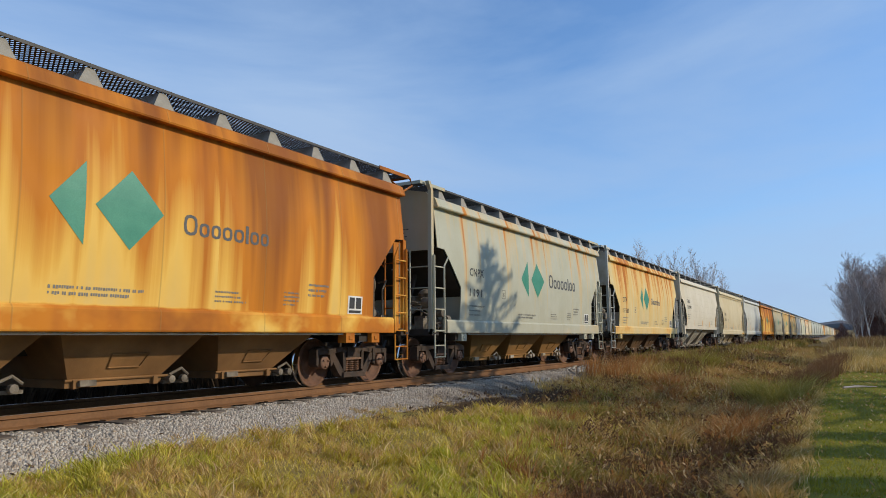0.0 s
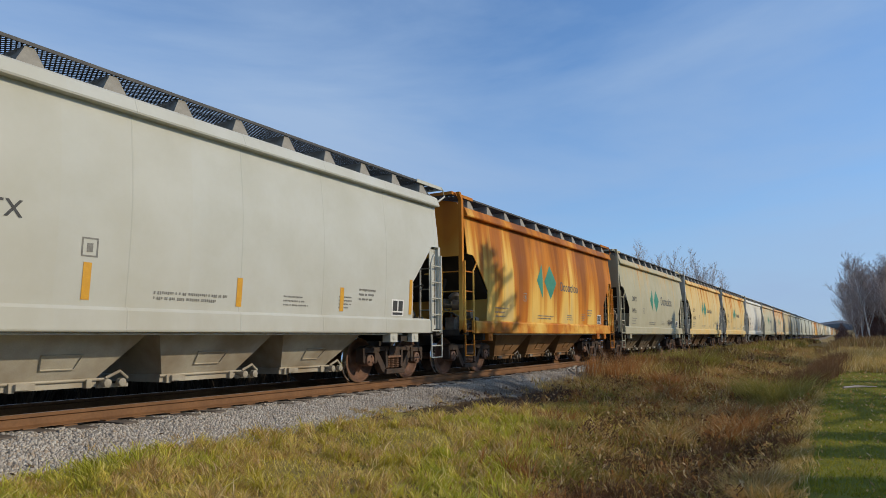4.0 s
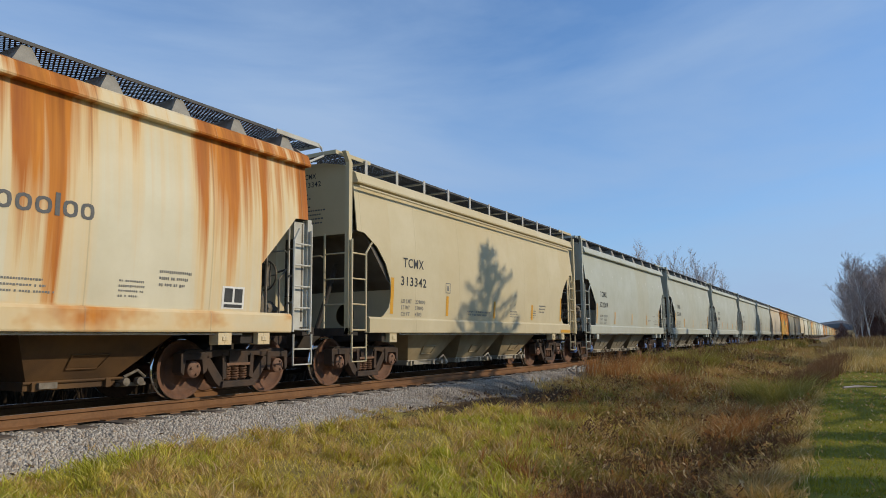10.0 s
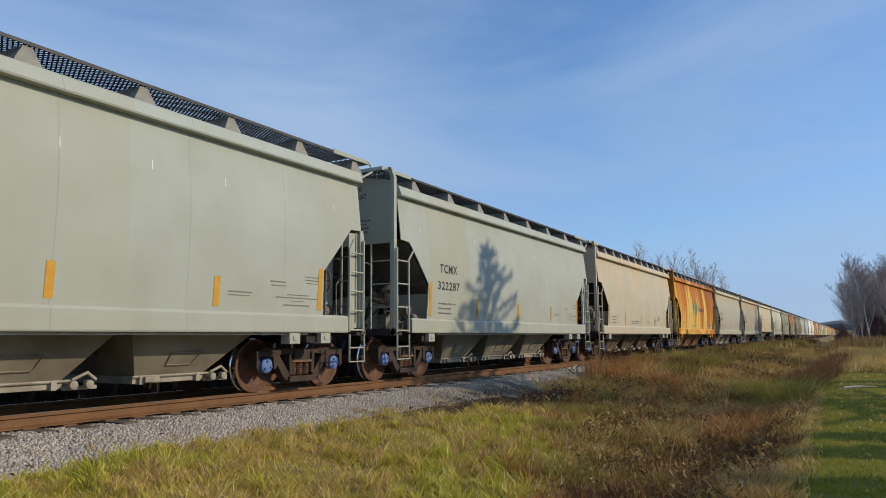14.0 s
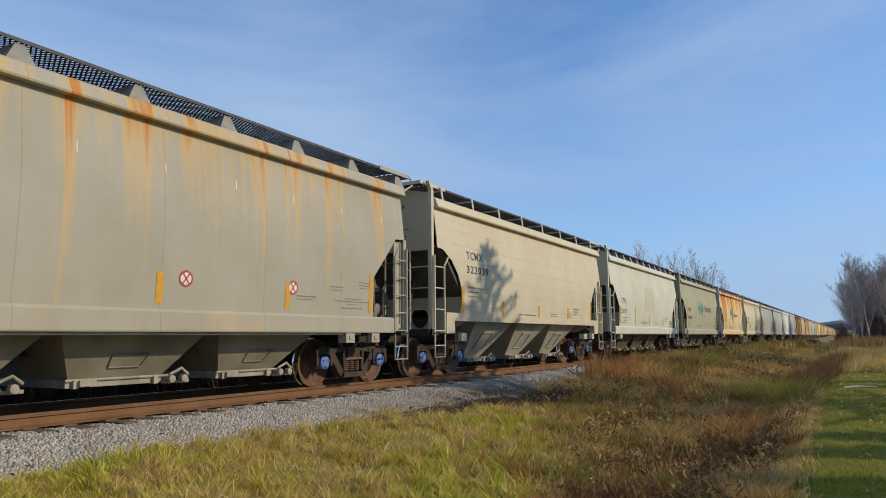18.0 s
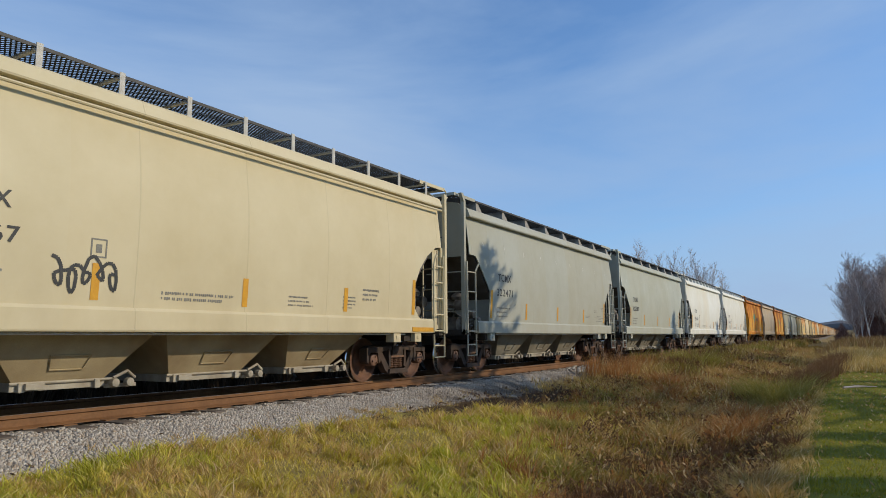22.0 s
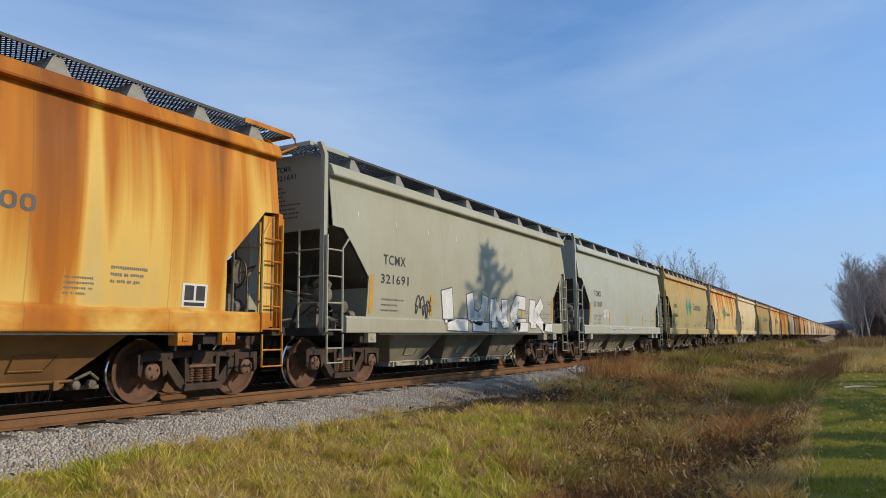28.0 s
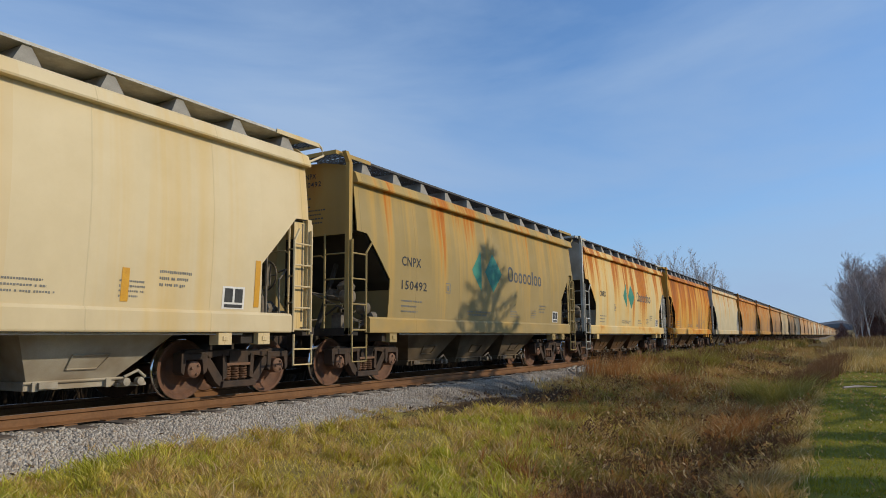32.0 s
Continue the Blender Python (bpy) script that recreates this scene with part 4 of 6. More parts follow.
END_LADDER = {d: end_ladder_mesh(d * 6.2, -1.50, -0.98, 1.05, 2.92, 4) for d in (-1, 1)}
RAILING = Geo().tube([(6.42, -1.43, BOARD_Z), (6.52, -1.44, BOARD_Z - 0.06), (6.55, -1.46, BOARD_Z - 0.2), (6.1, -1.52, BOARD_Z - 0.42)], 0.022).mesh("grab_rail", M_UNDER)
PAD = Geo().box(-0.13, 0.13, -1.60, -1.40, 0.82, 1.01).box(-0.05, 0.05, -1.615, -1.59, 0.88, 0.95).mesh("jacking_pad", M_UNDER, 0.01)
UNDER_PIPE = Geo().tube([(-4.4, -1.52, 0.985), (4.6, -1.52, 0.985)], 0.02).mesh("train_pipe", M_PIPE)
STEP = {d: Geo().tube([(d * 6.13, -1.6, 0.98), (d * 6.13, -1.6, 0.47), (d * 5.68, -1.6, 0.47), (d * 5.68, -1.6, 0.98)], 0.02).tube([(d * 6.13, -1.6, 0.73), (d * 5.68, -1.6, 0.73)], 0.015).mesh("sill_step", M_UNDER) for d in (-1, 1)}
HOPPERS_C = [(-3.85, -1.36, -3.1, -2.2), (-1.24, 1.24, -0.45, 0.45), (1.36, 3.85, 2.2, 3.1)]


def sharp_hopper_mesh(x0, x1, b0, b1, z_low=0.34):
    g = Geo()
    t, b = 1.50, 0.62
    g.add([(x0, -t, 1.44), (x1, -t, 1.44), (x1, t, 1.44), (x0, t, 1.44), (b0, -b, z_low), (b1, -b, z_low), (b1, b, z_low), (b0, b, z_low)],
          [(0, 1, 2, 3), (0, 4, 5, 1), (1, 5, 6, 2), (2, 6, 7, 3), (3, 7, 4, 0), (4, 7, 6, 5)])
    # raised frame of the inspection door on the face
    def on_face(u, w):
        x = (b0 + (x0 - b0) * w) * (1 - u) + (b1 + (x1 - b1) * w) * u
        return (x, -(b + (t - b) * w) - 0.012, z_low + (1.44 - z_low) * w)
    ring = [on_face(u, w) for u, w in ((0.28, 0.22), (0.72, 0.22), (0.66, 0.62), (0.34, 0.62))]
    g.tube(ring + ring[:1], 0.014, 4)
    return g.mesh("hopper", M_UNDER)


HOPPER_C = [sharp_hopper_mesh(*h) for h in HOPPERS_C]
GATE_C = [gate_mesh(h[2], h[3], 0.34) for h in HOPPERS_C]
GATE_GEAR_C = gate_gear_mesh([(h[2], h[3]) for h in HOPPERS_C], 0.34)
SILL_C = {s: Geo().prism([(s * (HALF_W - 0.10), 1.30), (s * (HALF_W + 0.0), 1.30), (s * (HALF_W + 0.01), 1.48), (s * (HALF_W - 0.10), 1.50)], -5.60, 5.60, "x").mesh("side_sill", M_UNDER) for s in (-1, 1)}
SILL_END_C = Geo().box(-5.6, -5.2, -1.6, -1.4, 1.0, 1.3).box(5.2, 5.6, -1.6, -1.4, 1.0, 1.3).box(-5.6, 5.6, 1.40, 1.48, 0.96, 1.31).mesh("bolster_end", M_UNDER, 0.01)

# ---- the train ----
GREY, MINT, WHITE, CREAM, OLIVE, SAND = (0.42, 0.445, 0.395), (0.50, 0.51, 0.41), (0.64, 0.635, 0.58), (0.56, 0.49, 0.33), (0.32, 0.255, 0.12), (0.59, 0.52, 0.375)
YELL = (0.62, 0.50, 0.26)
PEACH = (0.66, 0.47, 0.17)
# wagon: style, paint, rust, yellow bleed, owner's letters, number, green mark
CARS = {
    -3: ("A", GREY, 0.1, 0.1, "", "", False), -2: ("A", CREAM, 0.2, 0.3, "", "", False),
    -1: ("A", PEACH, 1.0, 0.8, "", "", True), 0: ("A", (0.43, 0.435, 0.355), 0.13, 0.2, "CNPX", "1191", True), 1: ("A", YELL, 0.50, 0.5, "CITX", "151520", True),
    2: ("C", (0.60, 0.56, 0.46), 0.0, 0.0, "TCMX", "322040", False), 3: ("B", CREAM, 0.0, 0.0, "TCMX", "309554", False), 4: ("A", (0.50, 0.51, 0.47), 0.0, 0.0, "CITX", "", False),
    5: ("A", PEACH, 0.98, 0.7, "", "", True), 6: ("A", (0.42, 0.40, 0.29), 0.05, 0.0, "CNPX", "1495", True), 7: ("A", YELL, 0.42, 0.5, "CITX", "151841", True),
    8: ("A", YELL, 0.45, 0.55, "CITX", "151760", True), 9: ("A", WHITE, 0.0, 0.0, "WFRX", "414047", False), 10: ("A", MINT, 0.30, 0.15, "CITX", "151915", True),
    11: ("A", (0.66, 0.61, 0.46), 0.62, 0.25, "CEFX", "302600", True), 12: ("B", CREAM, 0.0, 0.0, "TCMX", "313342", False), 13: ("A", GREY, 0.0, 0.0, "TCMX", "322289", False),
    14: ("A", GREY, 0.0, 0.0, "TCMX", "322268", False), 15: ("A", GREY, 0.0, 0.0, "TCMX", "322265", False), 16: ("A", GREY, 0.0, 0.0, "TCMX", "322280", False),
    17: ("A", GREY, 0.0, 0.0, "TCMX", "322287", False), 18: ("A", (0.54, 0.48, 0.37), 0.05, 0.0, "", "", False), 19: ("A", PEACH, 0.86, 0.6, "", "", True),
    20: ("A", (0.43, 0.42, 0.335), 0.08, 0.25, "NKLX", "201998", False), 21: ("A", (0.39, 0.36, 0.29), 0.10, 0.3, "NKLX", "201999", False), 22: ("C", SAND, 0.0, 0.0, "TCMX", "322039", False),
    23: ("A", (0.58, 0.57, 0.47), 0.0, 0.0, "ITFX", "33017", False), 24: ("A", (0.38, 0.36, 0.25), 0.0, 0.0, "TCMX", "307909", True), 25: ("A", (0.64, 0.55, 0.34), 0.62, 0.4, "CEFX", "302299", True),
    26: ("B", (0.60, 0.53, 0.36), 0.0, 0.0, "TCMX", "309667", False), 27: ("A", (0.40, 0.41, 0.36), 0.0, 0.0, "TCMX", "322471", False), 28: ("A", GREY, 0.0, 0.0, "TCMX", "322389", False),
    29: ("A", (0.72, 0.73, 0.68), 0.0, 0.0, "CITX", "151569", False), 30: ("A", (0.70, 0.70, 0.64), 0.0, 0.0, "CITX", "151747", False), 31: ("A", (0.45, 0.22, 0.07), 1.0, 0.8, "", "", True),
    32: ("A", (0.42, 0.36, 0.28), 0.1, 0.2, "", "", False), 33: ("A", PEACH, 1.0, 0.6, "CEFX", "302788", True), 34: ("A", (0.40, 0.395, 0.315), 0.0, 0.0, "TCMX", "321691", False),
    35: ("A", GREY, 0.0, 0.0, "TCMX", "321787", False), 36: ("A", (0.40, 0.33, 0.155), 0.27, 0.2, "CNPX", "150456", True), 37: ("A", YELL, 0.66, 0.55, "CITX", "151971", True),
    38: ("A", (0.66, 0.55, 0.35), 0.0, 0.1, "WFRX", "414198", False), 39: ("A", (0.34, 0.255, 0.11), 0.34, 0.15, "CNPX", "150492", True), 40: ("A", YELL, 0.66, 0.6, "CNPX", "", True),
    41: ("A", (0.38, 0.20, 0.09), 0.80, 0.7, "", "", False), 42: ("A", CREAM, 0.35, 0.4, "", "", True), 43: ("A", (0.36, 0.21, 0.12), 0.7, 0.5, "", "", False), 44: ("A", (0.36, 0.21, 0.12), 0.6, 0.5, "", "", False),
}


def loads(limit, light, volume="4300"):
    return [("LD LMT", limit), ("LT WT", light)] + ([("CU FT", volume)] if volume else [])


LOADS = {36: loads("230300", "55700", ""), 8: loads("229100", "56900", ""), 12: loads("229000", "57000", "4303"), 30: loads("229000 LBS", "57000 LBS", ""), 13: loads("229300", "56700"), 14: loads("226400", "56600"), 15: loads("229300", "56700"), 16: loads("229200", "56800"), 20: loads("229200", "56800"), 21: loads("229300", "56700"), 35: loads("229500", "56500"),
         37: loads("229000", "57000", ""), 10: loads("229200", "56800", ""), 29: loads("229100 LBS", "56900 LBS", ""), 9: loads("227000 LBS", "59000 LBS", ""), 3: loads("227800", "58200", ""), 25: loads("229400", "56600", "")}
FAR_LOOKS = [((0.34, 0.21, 0.13), 0.45, 0.3), ((0.50, 0.42, 0.28), 0.30, 0.3), ((0.38, 0.27, 0.18), 0.4, 0.3), ((0.42, 0.30, 0.18), 0.45, 0.4), ((0.48, 0.41, 0.30), 0.2, 0.2), ((0.34, 0.23, 0.15), 0.5, 0.3)]
LAST_CAR = 82
# metres that the train has run by then
TRAVEL = [(0.0, 0.0), (6.0, 98.29), (9.0, 147.40), (12.0, 196.66), (13.0, 212.98), (19.0, 311.16), (23.0, 376.65), (28.0, 459.36), (32.0, 525.63)]
GAP_ZERO = 12.95


def skin(pts, lift=0.004, bulge=0.07):
    """Lays points (x, z) on the side that faces the lawn."""
    return [(x, -((HALF_W + 0.03 if z < 1.325 else side_y(z, bulge)) + lift), z) for x, z in pts]


def decal(name, shapes, mat, lift=0.004, step=0.12):
    """Flat painted shapes, each a polygon of (x, z) corners, convex, cut in bands so that they follow the side."""
    g = Geo()
    for poly in shapes:
        zs = [p[1] for p in poly]
        lo, hi = min(zs), max(zs)
        n = max(1, int((hi - lo) / step))
        rows = []
        for i in range(n + 1):
            z = lo + (hi - lo) * i / n
            xs = []
            for (xa, za), (xb, zb) in zip(poly, poly[1:] + poly[:1]):
                if min(za, zb) - 1e-9 <= z <= max(za, zb) + 1e-9:
                    xs += [xa, xb] if abs(za - zb) < 1e-9 else [xa + (xb - xa) * (z - za) / (zb - za)]
            rows.append((min(xs), max(xs), z))
        for (a, b, z), (c, d, w) in zip(rows, rows[1:]):
            g.add(skin([(a, z), (b, z), (d, w), (c, w)], lift), [(0, 1, 2, 3)])
    me = bpy.data.meshes.new(name)
    me.from_pydata(g.v, [], g.f)
    me.materials.append(mat)
    return me


def rect(x0, x1, z0, z1):
    return [(x0, z0), (x1, z0), (x1, z1), (x0, z1)]


def ring(x, z, w, h, b):
    """A rounded ring of strokes b wide, as eight convex pieces."""
    def at(a, q):
        c, d = math.cos(a), math.sin(a)
        return (x + w / 2 + (w / 2 - q) * (abs(c) ** 0.7) * (1 if c > 0 else -1), z + h / 2 + (h / 2 - q) * (abs(d) ** 0.7) * (1 if d > 0 else -1))
    cuts = [math.pi * j / 6 for j in range(13)]
    return [[at(a, 0), at(c, 0), at(c, b), at(a, b)] for a, c in zip(cuts, cuts[1:])]


def word_bars(x, z, size):
    """The lettered brand beside the green mark, as plain rounded shapes of its size."""
    out = []
    for w, h in ((0.24, 0.30), (0.185, 0.21), (0.18, 0.21), (0.19, 0.21), (0.20, 0.21), (0.06, 0.28), (0.19, 0.21), (0.18, 0.21)):
        w, h, b = w * size, h * size, 0.046 * size
        out.append([rect(x, x + w, z, z + h)] if w < 0.1 else ring(x, z, w, h, b))
        x += w + 0.036 * size
    return out


def text_rows(x0, x1, z, rows, h=0.035, gap=0.035, seed=1):
    r = random.Random(seed)
    out = []
    for i in range(rows):
        x = x0
        end = x1 - r.uniform(0, 0.35) * (x1 - x0)
        while x < end:
            w = min(r.uniform(0.018, 0.030), end - x)
            out.append(rect(x, x + w, z - i * (h + gap) - h * r.uniform(0.7, 1.0), z - i * (h + gap)))
            x += w + (0.009 if r.random() < 0.85 else 0.035)
    return out


TRIANGLE = decal("triangle_mark", [[(-1.62, 2.60), (-1.16, 2.07), (-1.16, 3.13)]], M_GREEN)
DIAMOND = decal("diamond_mark", [[(-1.03, 2.60), (-0.52, 2.07), (-0.02, 2.60), (-0.52, 3.13)]], M_GREEN)
WORD = [decal("brand_bar", shapes, M_GREY_LETTER, 0.004, 0.012) for shapes in word_bars(0.32, 2.38, 1.0)]
# the newer form of the mark sits further along, with larger lettering
TRIANGLE_B = decal("triangle_mark", [[(-1.34, 2.56), (-0.80, 2.07), (-0.80, 3.11)]], M_GREEN)
DIAMOND_B = decal("diamond_mark", [[(-0.60, 2.58), (-0.12, 2.07), (0.40, 2.58), (-0.12, 3.10)]], M_GREEN)
WORD_B = [decal("brand_bar", shapes, M_GREY_LETTER, 0.004, 0.014) for shapes in word_bars(0.80, 2.42, 1.42)]
SMALL_L = decal("load_data", text_rows(-4.46, -3.55, 1.70, 3, 0.04, 0.07, 3), M_FAINT)
SMALL_M = decal("notice", text_rows(-1.55, 0.1, 1.56, 2, 0.045, 0.03, 5) + text_rows(0.95, 1.6, 1.62, 3, 0.03, 0.04, 6), M_FAINT)
SMALL_R = decal("dimension_data", text_rows(3.0, 3.6, 1.85, 3, 0.045, 0.045, 7) + text_rows(2.4, 2.8, 1.68, 4, 0.03, 0.035, 8), M_FAINT)
NOTICE_R = decal("maker_notice", [rect(3.58, 3.95, 1.83, 1.85), rect(3.60, 3.94, 1.77, 1.785), rect(4.40, 4.77, 1.955, 1.97), rect(4.42, 4.76, 1.90, 1.915), rect(4.45, 4.75, 1.85, 1.862), rect(3.98, 4.52, 1.63, 1.645),
                                  rect(3.72, 4.80, 1.58, 1.597), rect(4.08, 4.42, 1.53, 1.542), rect(3.92, 4.56, 1.455, 1.475), rect(2.7, 3.2, 1.62, 1.64), rect(2.7, 3.15, 1.57, 1.585)], M_FAINT)
BOX_R = decal("stencil_panel", [rect(4.12, 4.56, 1.36, 1.70)], M_WHITE)
BOX_R2 = decal("stencil_print", [rect(4.16, 4.32, 1.46, 1.67), rect(4.36, 4.52, 1.46, 1.67), rect(4.16, 4.52, 1.38, 1.43)], M_LETTER, 0.007)
BOX_L = decal("inspection_label", [rect(-2.62, -2.60, 1.93, 2.17), rect(-2.42, -2.40, 1.93, 2.17), rect(-2.60, -2.42, 1.93, 1.95), rect(-2.60, -2.42, 2.15, 2.17), rect(-2.55, -2.47, 1.99, 2.10)], M_FAINT)
STRIPES = [decal("reflector_stripe", [rect(x, x + 0.11, 1.40, z)], M_STRIPE, 0.005) for x, z in ((-4.86, 2.14), (-2.58, 1.86), (-0.08, 1.84), (2.43, 1.84), (4.76, 2.14))]


def lettering():
    """Meshes of the owner's letters and numbers, in the built-in font."""
    made = {}
    rows = [(c[4], c[5]) for c in CARS.values()] + [pair for rows in LOADS.values() for pair in rows]
    for pair in rows:
        for w in pair:
            if w and w not in made:
                cu = bpy.data.curves.new(w, "FONT")
                cu.body, cu.size, cu.resolution_u, cu.offset = w, 1.0, 2, 0.014
                cu.space_character = 1.12
                made[w] = new("letters", cu)
    dg = bpy.context.evaluated_depsgraph_get()
    out = {}
    for w, ob in made.items():
        me = bpy.data.meshes.new_from_object(ob.evaluated_get(dg))
        xs = [v.co.x for v in me.vertices]
        ys = [v.co.y for v in me.vertices]
        x0, sx, sy = min(xs), max(xs) - min(xs), max(ys) - min(ys)
        out[w] = ([((v.co.x - x0) / sx, (v.co.y - min(ys)) / sy) for v in me.vertices], [tuple(p.vertices) for p in me.polygons])
        cu = ob.data
        bpy.data.objects.remove(ob)
        bpy.data.curves.remove(cu)
        bpy.data.meshes.remove(me)
    return out


LETTERS = lettering()


def letter_mesh(word, x0, x1, z0, z1, mat=M_LETTER):
    vs, fs = LETTERS[word]
    me = bpy.data.meshes.new("lettering")
    me.from_pydata(skin([(x0 + u * (x1 - x0), z0 + w * (z1 - z0)) for u, w in vs], 0.005), [], fs)
    me.materials.append(mat)
    return me


def end_letter_mesh(word, y0, y1, z0, z1):
    vs, fs = LETTERS[word]
    me = bpy.data.meshes.new("end_lettering")
    me.from_pydata([(-6.021, y1 - u * (y1 - y0), z0 + w * (z1 - z0)) for u, w in vs], [], fs)
    me.materials.append(M_LETTER)
    return me




def end_data_mesh():
    """Rows of small unreadable print on the end wall."""
    r = random.Random(12)
    g = Geo()
    for i in range(8):
        y = -0.08
        end = (-0.34 if i < 4 else -0.72) + r.uniform(0, 0.14)
        while y > end:
            w = r.uniform(0.03, 0.06)
            z = 3.84 - 0.085 * i
            g.add([(-6.021, y, z), (-6.021, y - w, z), (-6.021, y - w, z + 0.03), (-6.021, y, z + 0.03)], [(0, 1, 2, 3)])
            y -= w + 0.02
    me = bpy.data.meshes.new("end_data")
    me.from_pydata(g.v, [], g.f)
    me.materials.append(M_GREY_LETTER)
    return me


END_DATA = end_data_mesh()


def scribble(x0, x1, z0, z1, turns, seed, w=0.022, mat=M_LETTER):
    """A tangle of thin sprayed strokes."""
    r = random.Random(seed)
    g = Geo()
    pts = []
    for i in range(turns * 10):
        f = i / (turns * 10)
        a = f * turns * 6.28
        pts.append((x0 + (x1 - x0) * (f + 0.10 * math.sin(a)), (z0 + z1) / 2 + (z1 - z0) / 2 * math.cos(a) * (0.55 + 0.45 * math.sin(f * 23 + seed)) + r.uniform(-0.02, 0.02)))
    for (xa, za), (xb, zb) in zip(pts, pts[1:]):
        d = math.hypot(xb - xa, zb - za) + 1e-6
        nx, nz = -(zb - za) / d * w, (xb - xa) / d * w
        g.add(skin([(xa - nx, za - nz), (xb - nx, zb - nz), (xb + nx, zb + nz), (xa + nx, za + nz)], 0.006), [(0, 1, 2, 3)])
    me = bpy.data.meshes.new("sprayed_tag")
    me.from_pydata(g.v, [], g.f)
    me.materials.append(mat)
    return me


def fat_strokes(grow):
    """Five fat sprayed letters along the foot of a side, drawn with a broad nozzle."""
    out = []

    def stroke(w, *pts):
        for (xa, za), (xb, zb) in zip(pts, pts[1:]):
            d = math.hypot(xb - xa, zb - za)
            ux, uz = (xb - xa) / d, (zb - za) / d
            k = w + grow
            xa2, za2, xb2, zb2 = xa - ux * grow, za - uz * grow, xb + ux * grow, zb + uz * grow
            out.append([(xa2 - uz * k, za2 + ux * k), (xb2 - uz * k, zb2 + ux * k), (xb2 + uz * k, zb2 - ux * k), (xa2 + uz * k, za2 - ux * k)])
        for x, z in pts[1:-1]:
            out.append([(x + (w + grow) * math.cos(q), z + (w + grow) * math.sin(q)) for q in (math.pi * n / 5 for n in range(10))])

    stroke(0.24, (-1.86, 2.02), (-1.72, 1.28))
    stroke(0.14, (-1.86, 1.22), (-0.85, 1.20))
    stroke(0.17, (-0.72, 1.98), (-0.60, 1.44), (-0.22, 1.36), (0.06, 1.52), (0.14, 1.96))
    stroke(0.11, (-0.60, 1.18), (0.30, 1.16))
    stroke(0.18, (0.62, 1.16), (0.62, 1.90))
    stroke(0.15, (0.62, 1.84), (1.20, 1.30))
    stroke(0.18, (1.32, 1.16), (1.30, 1.92))
    stroke(0.18, (2.70, 1.86), (2.10, 1.88), (1.86, 1.54), (2.10, 1.24), (2.80, 1.24))
    stroke(0.20, (3.20, 1.16), (3.20, 1.98))
    stroke(0.18, (3.95, 1.94), (3.40, 1.52), (4.10, 1.16))
    stroke(0.12, (3.95, 1.20), (4.70, 1.18))
    return out


def disc(x, z, r):
    return [(x + r * math.cos(t), z + r * math.sin(t)) for t in (math.pi * j / 6 for j in range(12))]


FLECKS = decal("weld_flecks", [rect(-5.2 + 1.3 * i, -5.185 + 1.3 * i, 3.22, 3.36) for i in range(9)], M_WHITE)
M_RED = mottled("red_paint", (0.48, 0.05, 0.03), (0.40, 0.05, 0.03), 9, 0.5, 0, 0)
M_PATCH = mottled("repaint_patch", (0.56, 0.51, 0.38), (0.52, 0.47, 0.35), 3, 0.6, 0, 0)
M_SEAM = mottled("seam_grime", (0.36, 0.31, 0.23), (0.44, 0.38, 0.29), 3, 0.8, 0, 0)
SEAMS_C = decal("weld_seam", [rect(-4.75, 4.75, z, z + 0.005) for z in (1.66, 2.02)] + [rect(-5.3, 5.3, z, z + 0.004) for z in (2.75, 3.12, 3.48)] + [rect(-4.9, 4.9, 2.38, 2.384)], M_SEAM)
SIGN_DISCS = decal("red_disc", [disc(x, 1.76, 0.125) for x in (-2.8, 0.4, 2.6)], M_RED, 0.004, 0.03)
SIGN_FACES = decal("white_disc", [disc(x, 1.76, 0.095) for x in (-2.8, 0.4, 2.6)], M_WHITE, 0.007, 0.03)
SIGN_DOTS = decal("red_cross", [[(x - 0.07, 1.69), (x - 0.04, 1.69), (x + 0.07, 1.83), (x + 0.04, 1.83)] for x in (-2.8, 0.4, 2.6)] + [[(x + 0.04, 1.69), (x + 0.07, 1.69), (x - 0.04, 1.83), (x - 0.07, 1.83)] for x in (-2.8, 0.4, 2.6)], M_RED, 0.010, 0.03)
EXTRAS = {
    34: [("graffiti_outline", decal("graffiti_outline", fat_strokes(0.028), M_GREY_LETTER, 0.006, 0.02), "dark sprayed outline"), ("graffiti", decal("graffiti", fat_strokes(0.0), M_WHITE, 0.010, 0.02), "white sprayed block shapes"),
         ("sprayed_tag", scribble(-3.2, -2.5, 1.32, 1.85, 5, 4), "black sprayed scribble")],
    35: [("sprayed_tag", scribble(-3.3, -2.6, 1.45, 1.95, 4, 9, 0.025, M_WHITE), "white sprayed scribble"), ("sprayed_line", scribble(-2.6, 1.0, 1.12, 1.22, 9, 2, 0.014, M_WHITE), "white sprayed line")],
    6: [("sprayed_tag", scribble(2.2, 3.3, 1.42, 1.72, 6, 3), "black sprayed scribble")],
    26: [("sprayed_tag", scribble(-3.1, -2.2, 1.48, 1.95, 5, 7), "black sprayed scribble")],
    25: [("sprayed_tag", scribble(-2.3, -1.5, 1.4, 1.9, 5, 11, 0.012), "black sprayed scribble")],
    20: [("red_disc", SIGN_DISCS, "red rings"), ("white_disc", SIGN_FACES, "white discs"), ("red_cross", SIGN_DOTS, "red crosses")],
    21: [("red_disc", SIGN_DISCS, "red rings"), ("white_disc", SIGN_FACES, "white discs"), ("red_cross", SIGN_DOTS, "red crosses")],
    23: [("repaint_patch", decal("repaint_patch", [rect(-0.8, 0.95, 2.0, 3.15)], M_PATCH), "tan repainted patch")],
}
